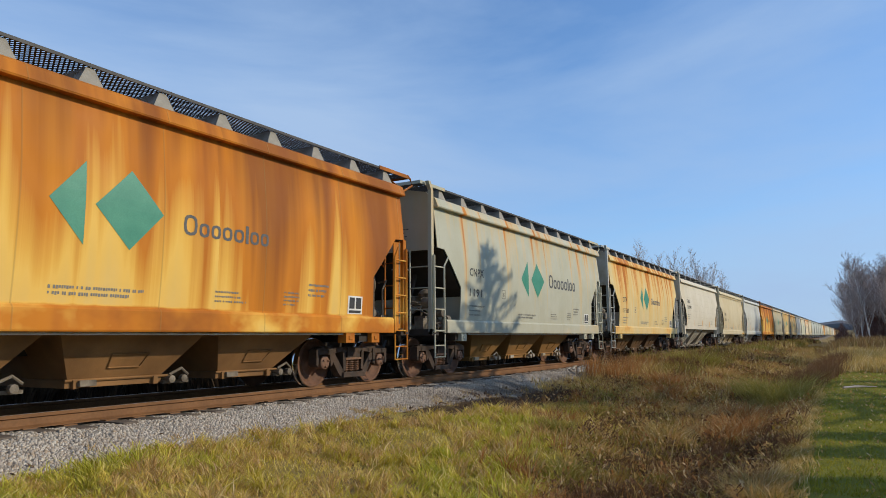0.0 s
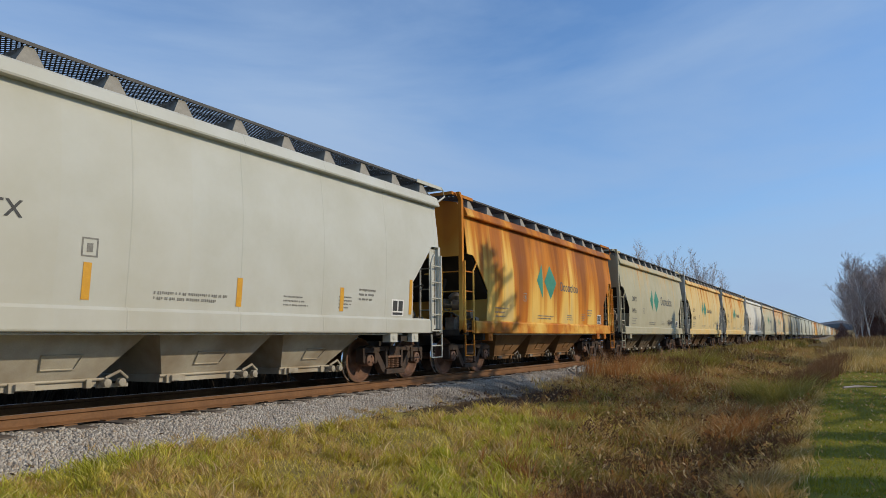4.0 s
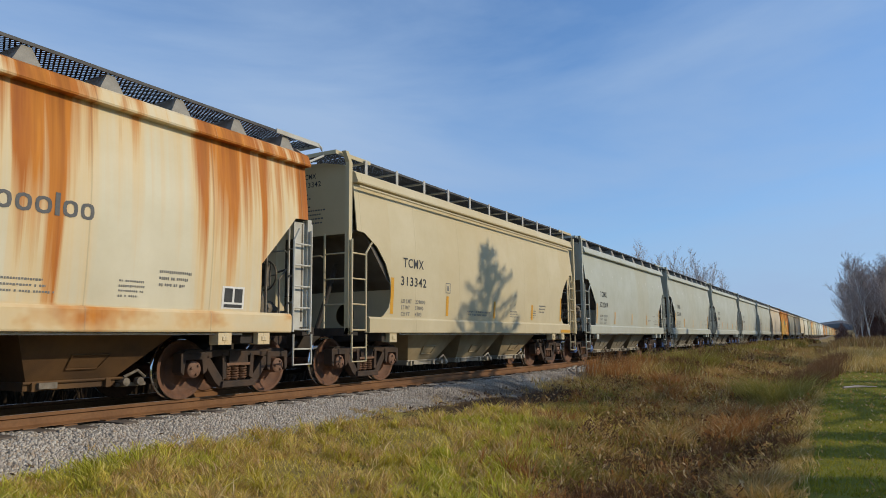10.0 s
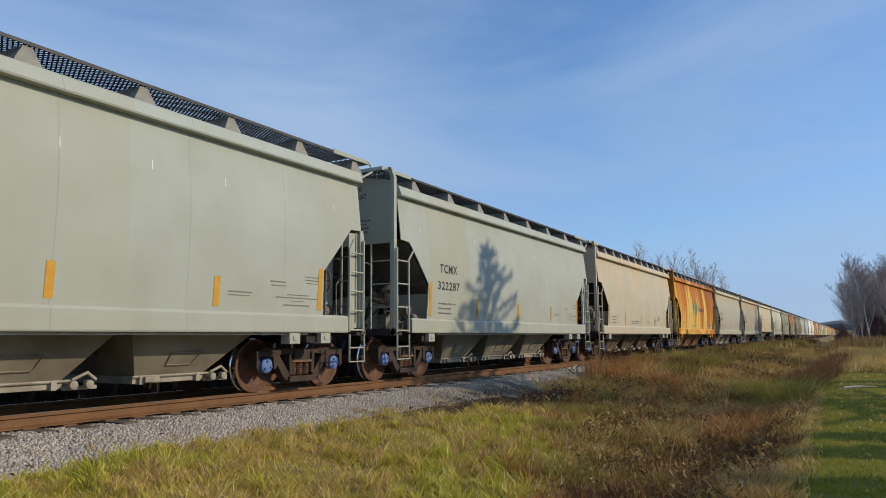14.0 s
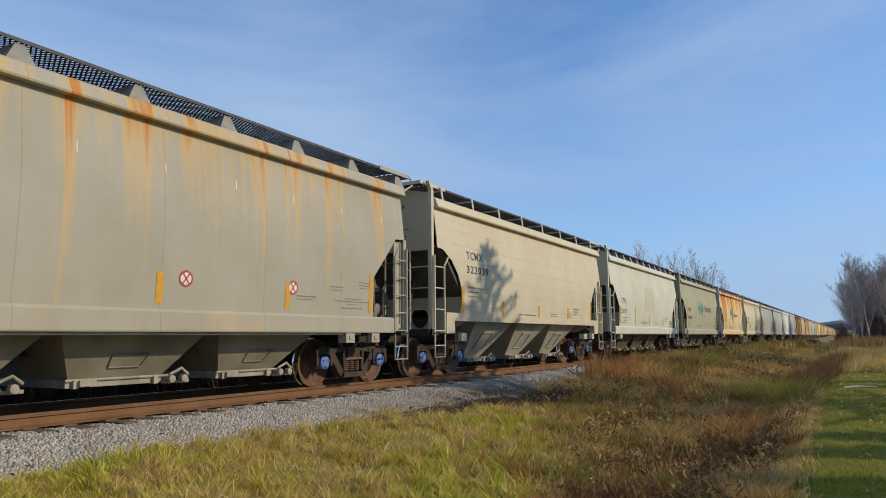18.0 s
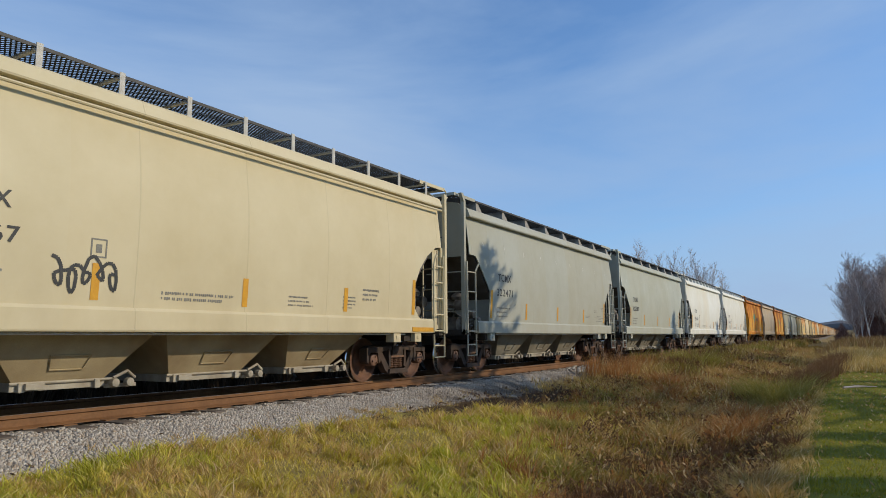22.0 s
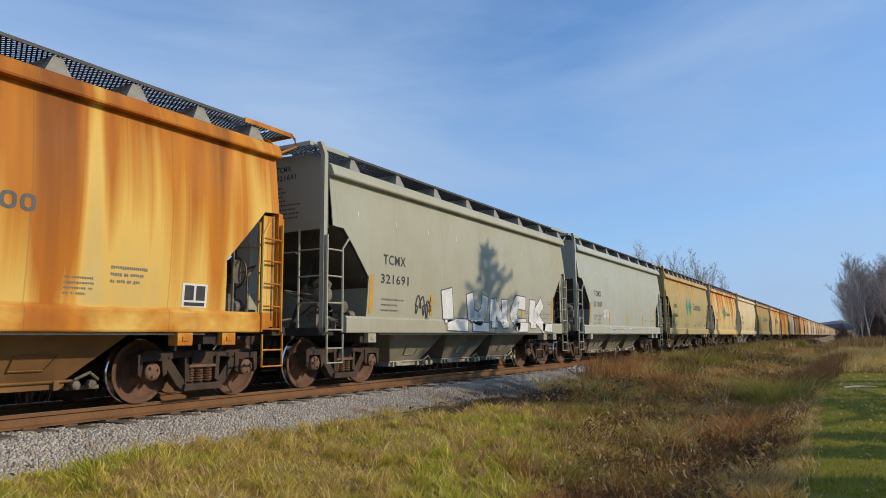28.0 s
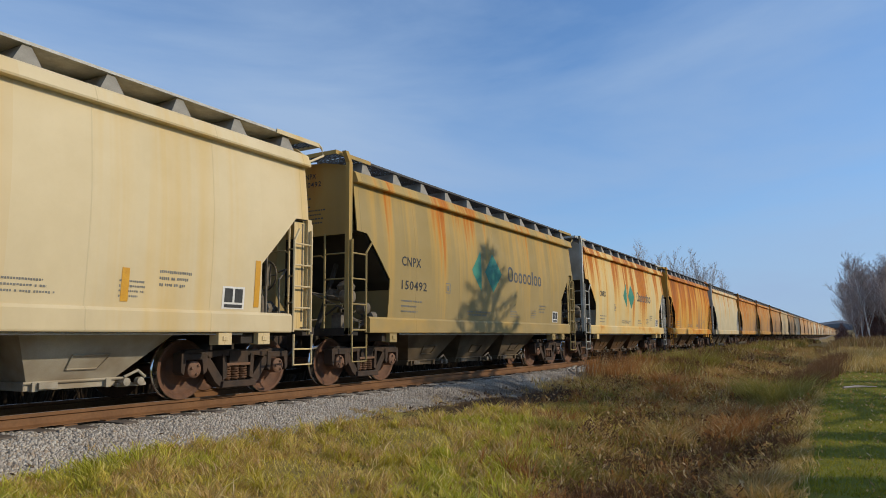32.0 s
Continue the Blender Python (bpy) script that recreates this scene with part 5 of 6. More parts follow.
TRAIN = []


def colour_words(paint, rust):
    if rust > 0.7:
        return "orange rust-covered"
    if rust > 0.38:
        return "yellowed cream rust-streaked"
    names = {GREY: "grey", MINT: "pale grey-green", WHITE: "white", CREAM: "cream", OLIVE: "dirty olive-tan", SAND: "sand-coloured"}
    return names.get(paint, "pale grey") + (" lightly rusted" if rust > 0.08 else "")


def letter_places(owner, mark, style="A"):
    """Where the owner's letters and the number begin, how wide they run and how high they stand."""
    if style == "C":
        return (-4.62, 0.88, 2.82, -4.63, 0.198, 2.48)
    if owner == "CITX":
        return (-4.43, 0.62, 2.32, -4.46, 0.147, 1.88) if mark else (-4.03, 0.68, 2.29, -4.06, 0.165, 1.83)
    if owner == "TCMX" and mark:
        return (-4.52, 0.84, 2.33, -4.55, 0.18, 1.87)
    return {"CNPX": (-4.47, 0.76, 2.42, -4.47, 0.168, 1.92), "ITFX": (-4.56, 0.64, 2.27, -4.70, 0.167, 1.85), "TCMX": (-4.41, 0.81, 2.39, -4.49, 0.168, 2.00),
            "NKLX": (-4.70, 0.80, 2.39, -4.74, 0.17, 2.00)}.get(owner, (-4.44, 0.72, 2.34, -4.46, 0.155, 1.90))


def add_hopper_car(k):
    near = -2 < k <= 41
    if k in CARS:
        style, paint, rust, yellow, owner, number, mark = CARS[k]
    else:
        paint, rust, yellow = FAR_LOOKS[(k * 7 + k // 3) % len(FAR_LOOKS)]
        style, owner, number, mark = "A", "", "", False
    body = body_paint("wagon_paint", paint, rust, k, yellow) if k in CARS else FAR_PAINTS[(k * 7 + k // 3) % len(FAR_LOOKS)]
    trim = M_TRIM if 0.25 < rust <= 0.7 and sum(paint) > 1.2 else body
    low = UNDER_CLEAN if style == "C" else UNDER_PALE if (owner == "CITX" and not mark) or k == 38 else UNDER_BROWN if rust > 0.8 else UNDER_RUST if rust > 0.4 else UNDER_ORANGE if k in (0, 10) else UNDER_TAN if style == "B" else UNDER_GREY if owner in ("TCMX", "NKLX") and not mark else UNDER_DIRTY
    car = thing("hopper_car", colour_words(paint, rust) + " steel covered hopper wagon rolling on the track", "rail wagon", group="wagons of the freight train")
    caps = M_CAP_BLUE if 13 <= k <= 22 else M_CAP_BROWN
    if near:
        for me in SIDE_N if style == "A" else SIDE_B:
            part("side_panel", me, car, "", body)
    else:
        part("side_panel", SIDE_WHOLE, car, "", body)
    part("side_panel", SIDE_F, car, "", body)
    part("roof", ROOF, car, "", body)
    for s in (-1, 1):
        part("roof_rail", CHORD[s], car, "", body)
        part("side_sill", (SILL_C if style == "C" else SILL)[s], car, "", body)
    if near:
        if owner == "WFRX":
            part("running_board", BOARD_PLAIN, car, "pale sheet-steel walkway", M_PIPE)
        else:
            tagged(part("running_board", BOARD[-1], car, "galvanised grating walkway"), kind="stuff")
        tagged(part("running_board", BOARD[1], car, "galvanised grating walkway"), kind="stuff")
        if style == "C":
            for i in range(8):
                part("bracket", SLANT_BRACKET, car, loc=(-5.5 + 1.57 * i, 0, 0))
            part("bolster_end", SILL_END_C, car, "", body)
            tagged(part("weld_seam", SEAMS_C, car, "faint horizontal weld seams"), kind="stuff")
        else:
            plated = style == "A" and owner in ("TCMX", "NKLX")
            for x in [-5.2 + 1.6 * i for i in range(8)] if plated else BRACKET_X:
                part("bracket", BAR_BRACKET if style == "B" else BRACKET[-1], car, "", M_PIPE if style == "B" else body if sum(paint) > 1.9 and rust == 0 else M_BRACKET, loc=(x, 0, 0))
        tagged(part("bracket_row", BRACKET_BACK, car), kind="stuff")
        tagged(part("end_board", BOARD_END, car, "galvanised grating walkway"), kind="stuff")
        tagged(part("end_board", BOARD_END, car, "galvanised grating walkway", loc=(12.46, 0, 0)), kind="stuff")
        part("centre_sill", CENTRE_SILL, car)
        part("hand_brake", HAND_BRAKE, car)
        if style == "B":
            part("end_post", TALL_POST, car, "", trim)
            part("sill_plate", SILL_PLATE, car, "yellow reflector on the sill")
            part("roof_ridge", ROOF_RIDGE, car, "", body)
        part("end_post", END_POST, car, "", trim)
        tagged(part("gate_gear", GATE_GEAR_C if style == "C" else GATE_GEAR, car, "", M_GATE if rust < 0.3 else M_GEAR), kind="stuff")
        part("brake_gear", BRAKE_GEAR[-1 if style == "A" and k not in (21, 23, 29) else 1], car, "", body if sum(paint) > 1.9 and rust == 0 else M_GEAR)
        if style != "C":
            part("train_pipe", UNDER_PIPE, car)
        for x in (-4.75, 4.2, 5.0):
            part("jacking_pad", PAD, car, "", body, loc=(x, 0, 0))
    else:
        part("running_board", BOARD_PLAIN, car, "galvanised grating walkway")
        tagged(part("bracket_row", BRACKET_ROW, car), kind="stuff")
    for d in (-1, 1):
        part("end_wall", END_WALL[d], car, "", trim)
        part("slope_sheet", SLOPE[d], car, "", M_SLOPE if rust == 0 and not mark else M_SLOPE_DARK)
        part("end_frame", END_FRAME[d], car)
        part("corner_post", POST[d], car, "", trim)
        part("coupler", COUPLER[d], car)
        if near:
            part("end_bulkhead", WEB[d], car, "", trim)
            part("back_web", BACK_WEB[d], car, "", low)
            part("air_hose", AIR_HOSE[d], car, "black rubber hose")
            part("corner_post", POST_F[d], car, "", trim)
            lad = part("ladder", LADDER[d], car, "", trim)
            back = part("ladder", LADDER_F[d], car, "", trim)
            for z in rung_heights(1.02, 2.78, 4 if d < 0 else 5):
                part("rung", RUNG, lad, "", trim, loc=(-6.17 if d < 0 else 5.63, -1.62, z))
                part("rung", RUNG, back, "", trim, loc=(-6.07 if d < 0 else 5.72, 1.62, z))
            part("end_ladder", END_LADDER[d], car, "", trim)
            if d > 0:
                part("grab_rail", RAILING, car, "", trim)
            part("end_angle", END_ANGLE[d], car, "", trim)
            part("sill_step", STEP[d], car, "", trim)
    for h, g in zip(HOPPER_C if style == "C" else HOPPER_ME, GATE_C if style == "C" else GATE_ME):
        part("hopper", h, car, "", low)
        if near:
            part("outlet_gate", g, car, "", M_GATE if owner in ("TCMX", "NKLX") and not mark else low)
    for d in (-1, 1):
        add_truck(car, d * TRUCK_X, k, near, caps)
    if near:
        if mark:
            newer = owner in ("CNPX", "TCMX")
            part("triangle_mark", TRIANGLE_B if newer else TRIANGLE, car, "green triangle")
            part("diamond_mark", DIAMOND_B if newer else DIAMOND, car, "green diamond")
            for me in WORD_B if newer else WORD:
                part("brand_bar", me, car, "dark lettering bar")
        else:
            for me in STRIPES:
                part("reflector_stripe", me, car, "yellow reflector stripe")
        for me in (() if k in LOADS else (SMALL_L,)) + ((NOTICE_R,) if owner in ("TCMX", "NKLX") and style == "A" and not mark else (SMALL_M, SMALL_R)) + ((BOX_R, BOX_R2, BOX_L) if mark or owner in ("WFRX", "ITFX", "CITX") else (BOX_L,) if style == "B" else ()):
            tagged(part(me.name, me, car, loc=(-0.1, -0.022, 0.45) if style == "C" and me is SMALL_L else None), kind="stuff")
        if owner in ("TCMX", "NKLX") and style == "A":
            tagged(part("weld_flecks", FLECKS, car, "small pale flecks on the seams"), kind="stuff")
        for i, (key, value) in enumerate(LOADS.get(k, ())):
            sh = letter_places(owner, mark)[3] + 4.46
            z = 1.72 - 0.135 * i - (0.05 if len(LOADS[k]) == 2 else 0.0)
            tagged(part("load_line", letter_mesh(key, -4.42 + sh, -4.42 + sh + 0.065 * len(key), z - 0.085, z, M_FAINT), car), kind="stuff")
            tagged(part("load_line", letter_mesh(value, -3.88 + sh, -3.88 + sh + 0.066 * len(value), z - 0.085, z, M_FAINT), car), kind="stuff")
        for name, me, label in EXTRAS.get(k, ()):
            part(name, me, car, label)
        if owner:
            xa, wa, za, xb, wb, zb = letter_places(owner, mark, style)
            ey, ez = (-0.36, -0.18) if owner == "CITX" and not mark else (-0.12, -0.06)
            part("lettering", letter_mesh(owner, xa, xa + wa, za, za + 0.205), car, "black painted letters")
            tagged(part("end_data", END_DATA, car, loc=(0, ey, ez)), kind="stuff")
            part("end_lettering", end_letter_mesh(owner, -0.46 + ey, -0.08 + ey, 4.17 + ez, 4.28 + ez), car, "black painted letters")
            if number:
                part("lettering", letter_mesh(number, xb, xb + wb * len(number), zb, zb + 0.195), car, "black painted numerals")
                part("end_lettering", end_letter_mesh(number, -0.08 - 0.085 * len(number) + ey, -0.08 + ey, 4.00 + ez, 4.11 + ez), car, "black painted numerals")
    TRAIN.append((k, car))


UNDER_TAN = mottled("tan_underside", (0.42, 0.34, 0.20), (0.24, 0.17, 0.09), 1.1, 0.78, 0, 0.15)
UNDER_GREY = mottled("grey_dirty_underside", (0.30, 0.27, 0.20), (0.17, 0.14, 0.095), 1.1, 0.78, 0, 0.15)
UNDER_DIRTY = mottled("grimy_underside", (0.18, 0.13, 0.075), (0.07, 0.048, 0.028), 1.2, 0.8, 0, 0.2)
UNDER_BROWN = mottled("brown_rust_underside", (0.30, 0.155, 0.055), (0.15, 0.075, 0.026), 1.0, 0.8, 0, 0.2)
UNDER_PALE = mottled("pale_dirty_underside", (0.50, 0.46, 0.37), (0.27, 0.21, 0.14), 1.1, 0.75, 0, 0.15)
UNDER_ORANGE = mottled("orange_underside", (0.30, 0.15, 0.036), (0.22, 0.11, 0.028), 1.0, 0.8, 0, 0.2)
UNDER_RUST = mottled("rusty_underside", (0.17, 0.085, 0.026), (0.06, 0.032, 0.014), 1.0, 0.8, 0, 0.2)
UNDER_CLEAN = mottled("dusty_pale_underside", (0.46, 0.42, 0.33), (0.36, 0.32, 0.24), 1.2, 0.75, 0, 0.1)
FAR_PAINTS = [body_paint("far_wagon_paint", p, r, 60 + i, y) for i, (p, r, y) in enumerate(FAR_LOOKS)]
for k in range(-3, LAST_CAR + 1):
    add_hopper_car(k)

# ---- trees ----
def bare_tree(seed, height, spread, trunk_mat, lean=0.0, levels=4, kids=5, up=0.55, first=0.3):
    """Trunk with limbs, and a crown of fine bare twigs, as two meshes."""
    r = random.Random(seed)
    trunk, crown = Geo(), Geo()

    def limb(p, d, length, rad, level):
        if level >= levels:
            e = Vector((r.uniform(-1, 1), r.uniform(-1, 1), r.uniform(-1, 1))) * 0.011
            q = p + (d + Vector((0, 0, r.uniform(-0.25, 0.1)))) * length
            crown.add([p - e, p + e, q + e * 0.4, q - e * 0.4], [(0, 1, 2, 3)])
            return
        pts, rs = [p], [rad]
        n = 4 if level < 2 else 3
        q, v = p.copy(), d.copy()
        for i in range(n):
            v = (v + Vector((r.uniform(-1, 1), r.uniform(-1, 1), r.uniform(-0.5, 0.7))) * (0.10 if level == 0 else 0.24)).normalized()
            q = q + v * length / n
            pts.append(q.copy())
            rs.append(max(0.006, rad * (1 - 0.75 * (i + 1) / n)))
        (trunk if level < 2 else crown).tube(pts, rs, 6 if level == 0 else 4 if level == 1 else 3)
        m = kids * 4 if level == 0 else kids + level
        for j in range(m):
            f = (first + (0.99 - first) * (j + r.random()) / m) if level == 0 else (0.2 + 0.8 * (j + r.random()) / m)
            i = min(n - 1, int(f * n))
            at = pts[i].lerp(pts[i + 1], f * n - i)
            ang = r.uniform(0, 2 * math.pi)
            side = Vector((math.cos(ang), math.sin(ang), r.uniform(-0.3, 0.3)))
            way = (v * up + side * (1 - up) * spread + Vector((0, 0, 0.26 if level < 2 else 0.06))).normalized()
            limb(at, way, length * (0.44 - 0.26 * f if level == 0 else 0.52) * r.uniform(0.7, 1.2), rs[i] * 0.42, level + 1)

    limb(Vector((0, 0, -0.2)), Vector((lean, 0, 1)).normalized(), height, height * 0.009 + 0.02, 0)
    return trunk.mesh("trunk", trunk_mat, smooth=True), quick_mesh("crown", crown.v, crown.f, M_TWIG)


def plant_tree(name, label, meshes, m, group):
    ob = thing(name, label, "tree", m, group)
    part("trunk", meshes[0], ob)
    part("crown", meshes[1], ob, "bare brown twigs")
    return ob


GREY_TREES = [bare_tree(20 + i, 10 + i, 0.9, M_BARK, 0.03 * i, 4, 5, 0.60, 0.10) for i in range(3)]
BIRCH_TREES = [bare_tree(40 + i, 10 + i, 0.8, M_BIRCH, (-0.22, 0.03, 0.12)[i], 4, 5, 0.60, 0.2) for i in range(3)]
POPLARS = [bare_tree(50 + i, 11 + i, 0.8, M_HAZE_BARK, 0.02, 4, 4, 0.60, 0.10) for i in range(3)]
for stem, crown in POPLARS:
    crown.materials[0] = M_HAZE_TWIG
SHRUBS = [bare_tree(60 + i, 3.4, 1.2, M_TWIG, 0.05, 3, 7, 0.6, 0.02) for i in range(2)]
for stem, crown in SHRUBS:
    crown.materials[0] = M_SHRUB
rt = random.Random(5)
for i in range(80):
    x = rt.uniform(84, 150)
    y = 0.3 - x / 110 - rt.random() ** 1.2 * 24
    birch = rt.random() < 0.35
    s = rt.uniform(0.60, 0.88) * x / 112
    m = pose(x, y, ground_z(x, y), 0, 0, rt.uniform(0, 360)) @ Matrix.Scale(s, 4)
    plant_tree("birch_tree" if birch else "tree", "white-barked leafless birch in the wood edge" if birch else "grey leafless tree in the wood edge", (BIRCH_TREES if birch else GREY_TREES)[i % 3], m, "trees of the wood edge")
for i, (x, y, s) in enumerate(((80, -0.4, 0.50), (81, -1.0, 0.60), (79.5, -1.7, 0.64), (82, -2.3, 0.66), (80, -3.1, 0.68), (83, -0.7, 0.58), (84, -4.0, 0.72))):
    m = pose(x, y, ground_z(x, y), 0, 0, (10, 190, 150, 40, 250, 300, 95)[i]) @ Matrix.Scale(s, 4)
    plant_tree("birch_tree", "slender white-barked leafless birch at the wood edge", BIRCH_TREES[i % 3], m, "trees of the wood edge")
for i in range(18):
    # one row with its crown line falling away from the railway's near end
    px = i / 17
    x = rt.uniform(116, 136)
    y = x * (0.30 - 0.148 * px ** 0.75) * rt.uniform(0.985, 1.015)
    s = (1.22, 1.16, 1.10, 1.18, 1.02)[min(4, int(px * 5))] * rt.uniform(0.74, 0.98) * x / 125
    m = pose(x, y, ground_z(x, y), 0, 0, rt.uniform(0, 360)) @ Matrix.Scale(s, 4)
    plant_tree("tree", "grey leafless upright tree beyond the railway", POPLARS[i % 3], m, "trees beyond the railway")
for i in range(60):
    x = rt.uniform(78, 118)
    y = 1.6 - rt.random() ** 1.1 * 14
    m = pose(x, y, ground_z(x, y), 0, 0, rt.uniform(0, 360)) @ Matrix.Scale(rt.uniform(0.6, 1.3) * (0.55 if y > -0.5 else 1.0), 4)
    ob = thing("shrub", "leafless brown shrub at the wood edge", "shrub", m, "shrubs at the wood edge")
    part("stem", SHRUBS[i % 2][0], ob)
    part("crown", SHRUBS[i % 2][1], ob, "bare red-brown twigs")


def far_ridge():
    """Wooded rise at the end of the line."""
    r = random.Random(3)
    vs, n = [], 0
    for i in range(240):
        y = -520 + i * 6.0
        top = 13 + 7 * hills(y, 0, 90, 1.1) + 3.5 * hills(y, 4, 17, 2.1) + r.uniform(-1, 1.2)
        z = ground_z(880, y)
        vs += [(880 + 14 * hills(y, 9, 40, 5), y, z - 2), (884, y, z + top * 0.7), (892, y, z + top), (910, y, z - 2)]
        n += 1
    fs = [(4 * i + j, 4 * i + j + 1, 4 * i + j + 5, 4 * i + j + 4) for i in range(n - 1) for j in range(3)]
    tagged(new("backdrop", quick_mesh("backdrop", vs, fs, M_FARWOOD)), "grey wooded rise in the distance", "woods", kind="structure")


far_ridge()


def conifer(seed, height, width):
    """Trunk, and whorls of drooping boughs set with needle tufts, with gaps."""
    r = random.Random(seed)
    trunk, g = Geo(), Geo()
    trunk.tube([(0, 0, -0.2), (0, 0, height * 0.5), (0, 0, height)], [height * 0.014 + 0.02, height * 0.009, 0.01], 7)
    z = height * 0.3
    while z < height * 0.985:
        reach = width / 2 * (1 - z / height) ** 0.8 + 0.10
        turn = r.uniform(0, 6.28)
        for j in range(7):
            a = turn + j * 2 * math.pi / 7 + r.uniform(-0.3, 0.3)
            l = reach * r.choice((0.7, 0.85, 0.95, 1.0, 1.2))
            d = Vector((math.cos(a), math.sin(a), r.uniform(0.15, 0.45)))
            trunk.tube([(0, 0, z), tuple(Vector((0, 0, z)) + d * l)], [0.02, 0.006], 3)
            for q in range(int(l * 22) + 6):
                f = r.uniform(0.2, 1.0)
                at = Vector((0, 0, z)) + d * l * f
                for s in range(3):
                    e = Vector((r.uniform(-1, 1), r.uniform(-1, 1), r.uniform(-0.9, 0.5))).normalized() * r.uniform(0.10, 0.24)
                    b = Vector((r.uniform(-1, 1), r.uniform(-1, 1), r.uniform(-1, 1))) * 0.05
                    g.add([at - b, at + b, at + e], [(0, 1, 2)])
        z += r.uniform(0.26, 0.40) * (height / 11)
    return trunk.mesh("trunk", M_BARK, smooth=True), quick_mesh("crown", g.v, g.f, M_NEEDLE)


dark = thing("conifer_tree", "dark conifer among the leafless trees beyond the railway", "tree", pose(120, 26.6, ground_z(120, 26.6)), "trees beyond the railway")
for name, me in zip(("trunk", "crown"), conifer(91, 13.0, 6.0)):
    part(name, me, dark)

# the trees beside the lawn whose shade falls on the wagons
for i, (x, y, h, w) in enumerate(((23.4, -9.0, 13.5, 12.5), (45.5, -9.5, 12.5, 5.6), (49.0, -10.0, 11.8, 4.6), (60.0, -11.0, 12.8, 6.0), (11.2, -6.6, 4.6, 3.4), (30.0, -7.0, 5.4, 2.0), (28.0, -8.0, 5.8, 2.0), (15.6, -7.0, 5.0, 2.2), (13.6, -6.4, 4.6, 2.4))):
    ob = thing("conifer_tree", "dark green slender conifer beside the lawn", "tree", pose(x, y, ground_z(x, y)), "conifers beside the lawn")
    me = conifer(70 + i, h, w)
    part("trunk", me[0], ob)
    part("crown", me[1], ob, "sparse dark needles")

# ---- grass, weeds and ballast stones ----
rng = np.random.default_rng(7)


def heights(xs, ys):
    return np.array([ground_z(float(x), float(y)) for x, y in zip(xs, ys)])


def blades(name, xs, ys, height, width, lean, mat, label, category, way=None):
    """One field of curved grass blades: a foot, a bend and a tip each."""
    n = len(xs)
    zs = heights(xs, ys) - 0.02
    h = height * rng.uniform(0.55, 1.25, n)
    w = width * rng.uniform(0.7, 1.4, n)
    a, t = rng.uniform(0, 2 * np.pi, n), rng.uniform(0, 2 * np.pi, n)
    if way is not None:
        t = way + rng.normal(0, 0.9, n)
    bend = lean * rng.uniform(0.3, 1.3, n) * h
    dx, dy = np.cos(a) * w / 2, np.sin(a) * w / 2
    lx, ly = np.cos(t) * bend, np.sin(t) * bend
    v = np.zeros((n, 5, 3))
    v[:, 0] = np.stack([xs - dx, ys - dy, zs], 1)
    v[:, 1] = np.stack([xs + dx, ys + dy, zs], 1)
    v[:, 2] = np.stack([xs + dx * 0.8 + lx * 0.35, ys + dy * 0.8 + ly * 0.35, zs + h * 0.6], 1)
    v[:, 3] = np.stack([xs - dx * 0.8 + lx * 0.35, ys - dy * 0.8 + ly * 0.35, zs + h * 0.6], 1)
    v[:, 4] = np.stack([xs + lx, ys + ly, zs + h], 1)
    base = (np.arange(n) * 5)[:, None]
    tris = np.concatenate([base + [0, 1, 2], base + [0, 2, 3], base + [3, 2, 4]]).astype(np.int32)
    me = bpy.data.meshes.new(name)
    me.vertices.add(n * 5)
    me.vertices.foreach_set("co", v.reshape(-1).astype(np.float32))
    me.loops.add(tris.size)
    me.loops.foreach_set("vertex_index", tris.reshape(-1))
    me.polygons.add(len(tris))
    me.polygons.foreach_set("loop_start", np.arange(0, tris.size, 3, dtype=np.int32))
    me.update(calc_edges=True)
    me.materials.append(mat)
    return tagged(new(name, me), label, category, kind="stuff")


def scatter(n, x0, x1, y0, y1, power=1.6):
    """Spots that thin out with distance."""
    u = rng.random(n) ** power
    return x0 + (x1 - x0) * u, rng.uniform(y0, y1, n)


def clumps(n, per, x0, x1, y0, y1, size, power=1.3):
    cx, cy = scatter(n, x0, x1, y0, y1, power)
    xs = np.repeat(cx, per) + rng.normal(0, size, n * per)
    ys = np.repeat(cy, per) + rng.normal(0, size, n * per)
    return xs, ys


def noise_at(xs, ys, s, k):
    return np.array([hills(float(x), float(y), s, k) for x, y in zip(xs, ys)])


def keep(xs, ys, mask):
    return xs[mask], ys[mask]


# turf on the bank between ballast and ditch
def in_litter(xs, ys, grow=1.0):
    return ((xs - 14.8) / (4.8 * grow)) ** 2 + ((ys - 6.75) / (0.75 * grow)) ** 2 + 0.9 * noise_at(xs, ys, 0.6, 2.7) < 1.0


def brink(xs):
    """How far from the lawn the bank's turf begins."""
    return 2.9 + 0.24 * np.clip(xs - 6.7, -3.0, 9.0)


xs, ys = scatter(110000, 3.5, 44.0, 2.0, 7.6, 1.9)
xn, yn = scatter(30000, -9.0, 3.5, 2.0, 7.6, 1.0)
xs, ys = np.concatenate([xs, xn]), np.concatenate([ys, yn])
edge = 7.25 + 0.45 * noise_at(xs, ys, 1.3, 6.1) + 0.25 * noise_at(xs, ys, 0.35, 3.1)
patch = noise_at(xs, ys, 0.9, 9.3) + 0.25 * noise_at(xs, ys, 2.6, 3.3)
clear = ~in_litter(xs, ys)
xg, yg = keep(xs, ys, clear & (ys > brink(xs) - 0.2 + 1.5 * noise_at(xs, ys, 1.1, 12.0)) & (ys < edge) & (patch > -0.34 + 0.5 * np.clip((xs - 13) / 8, 0, 1) * rng.random(len(xs))))
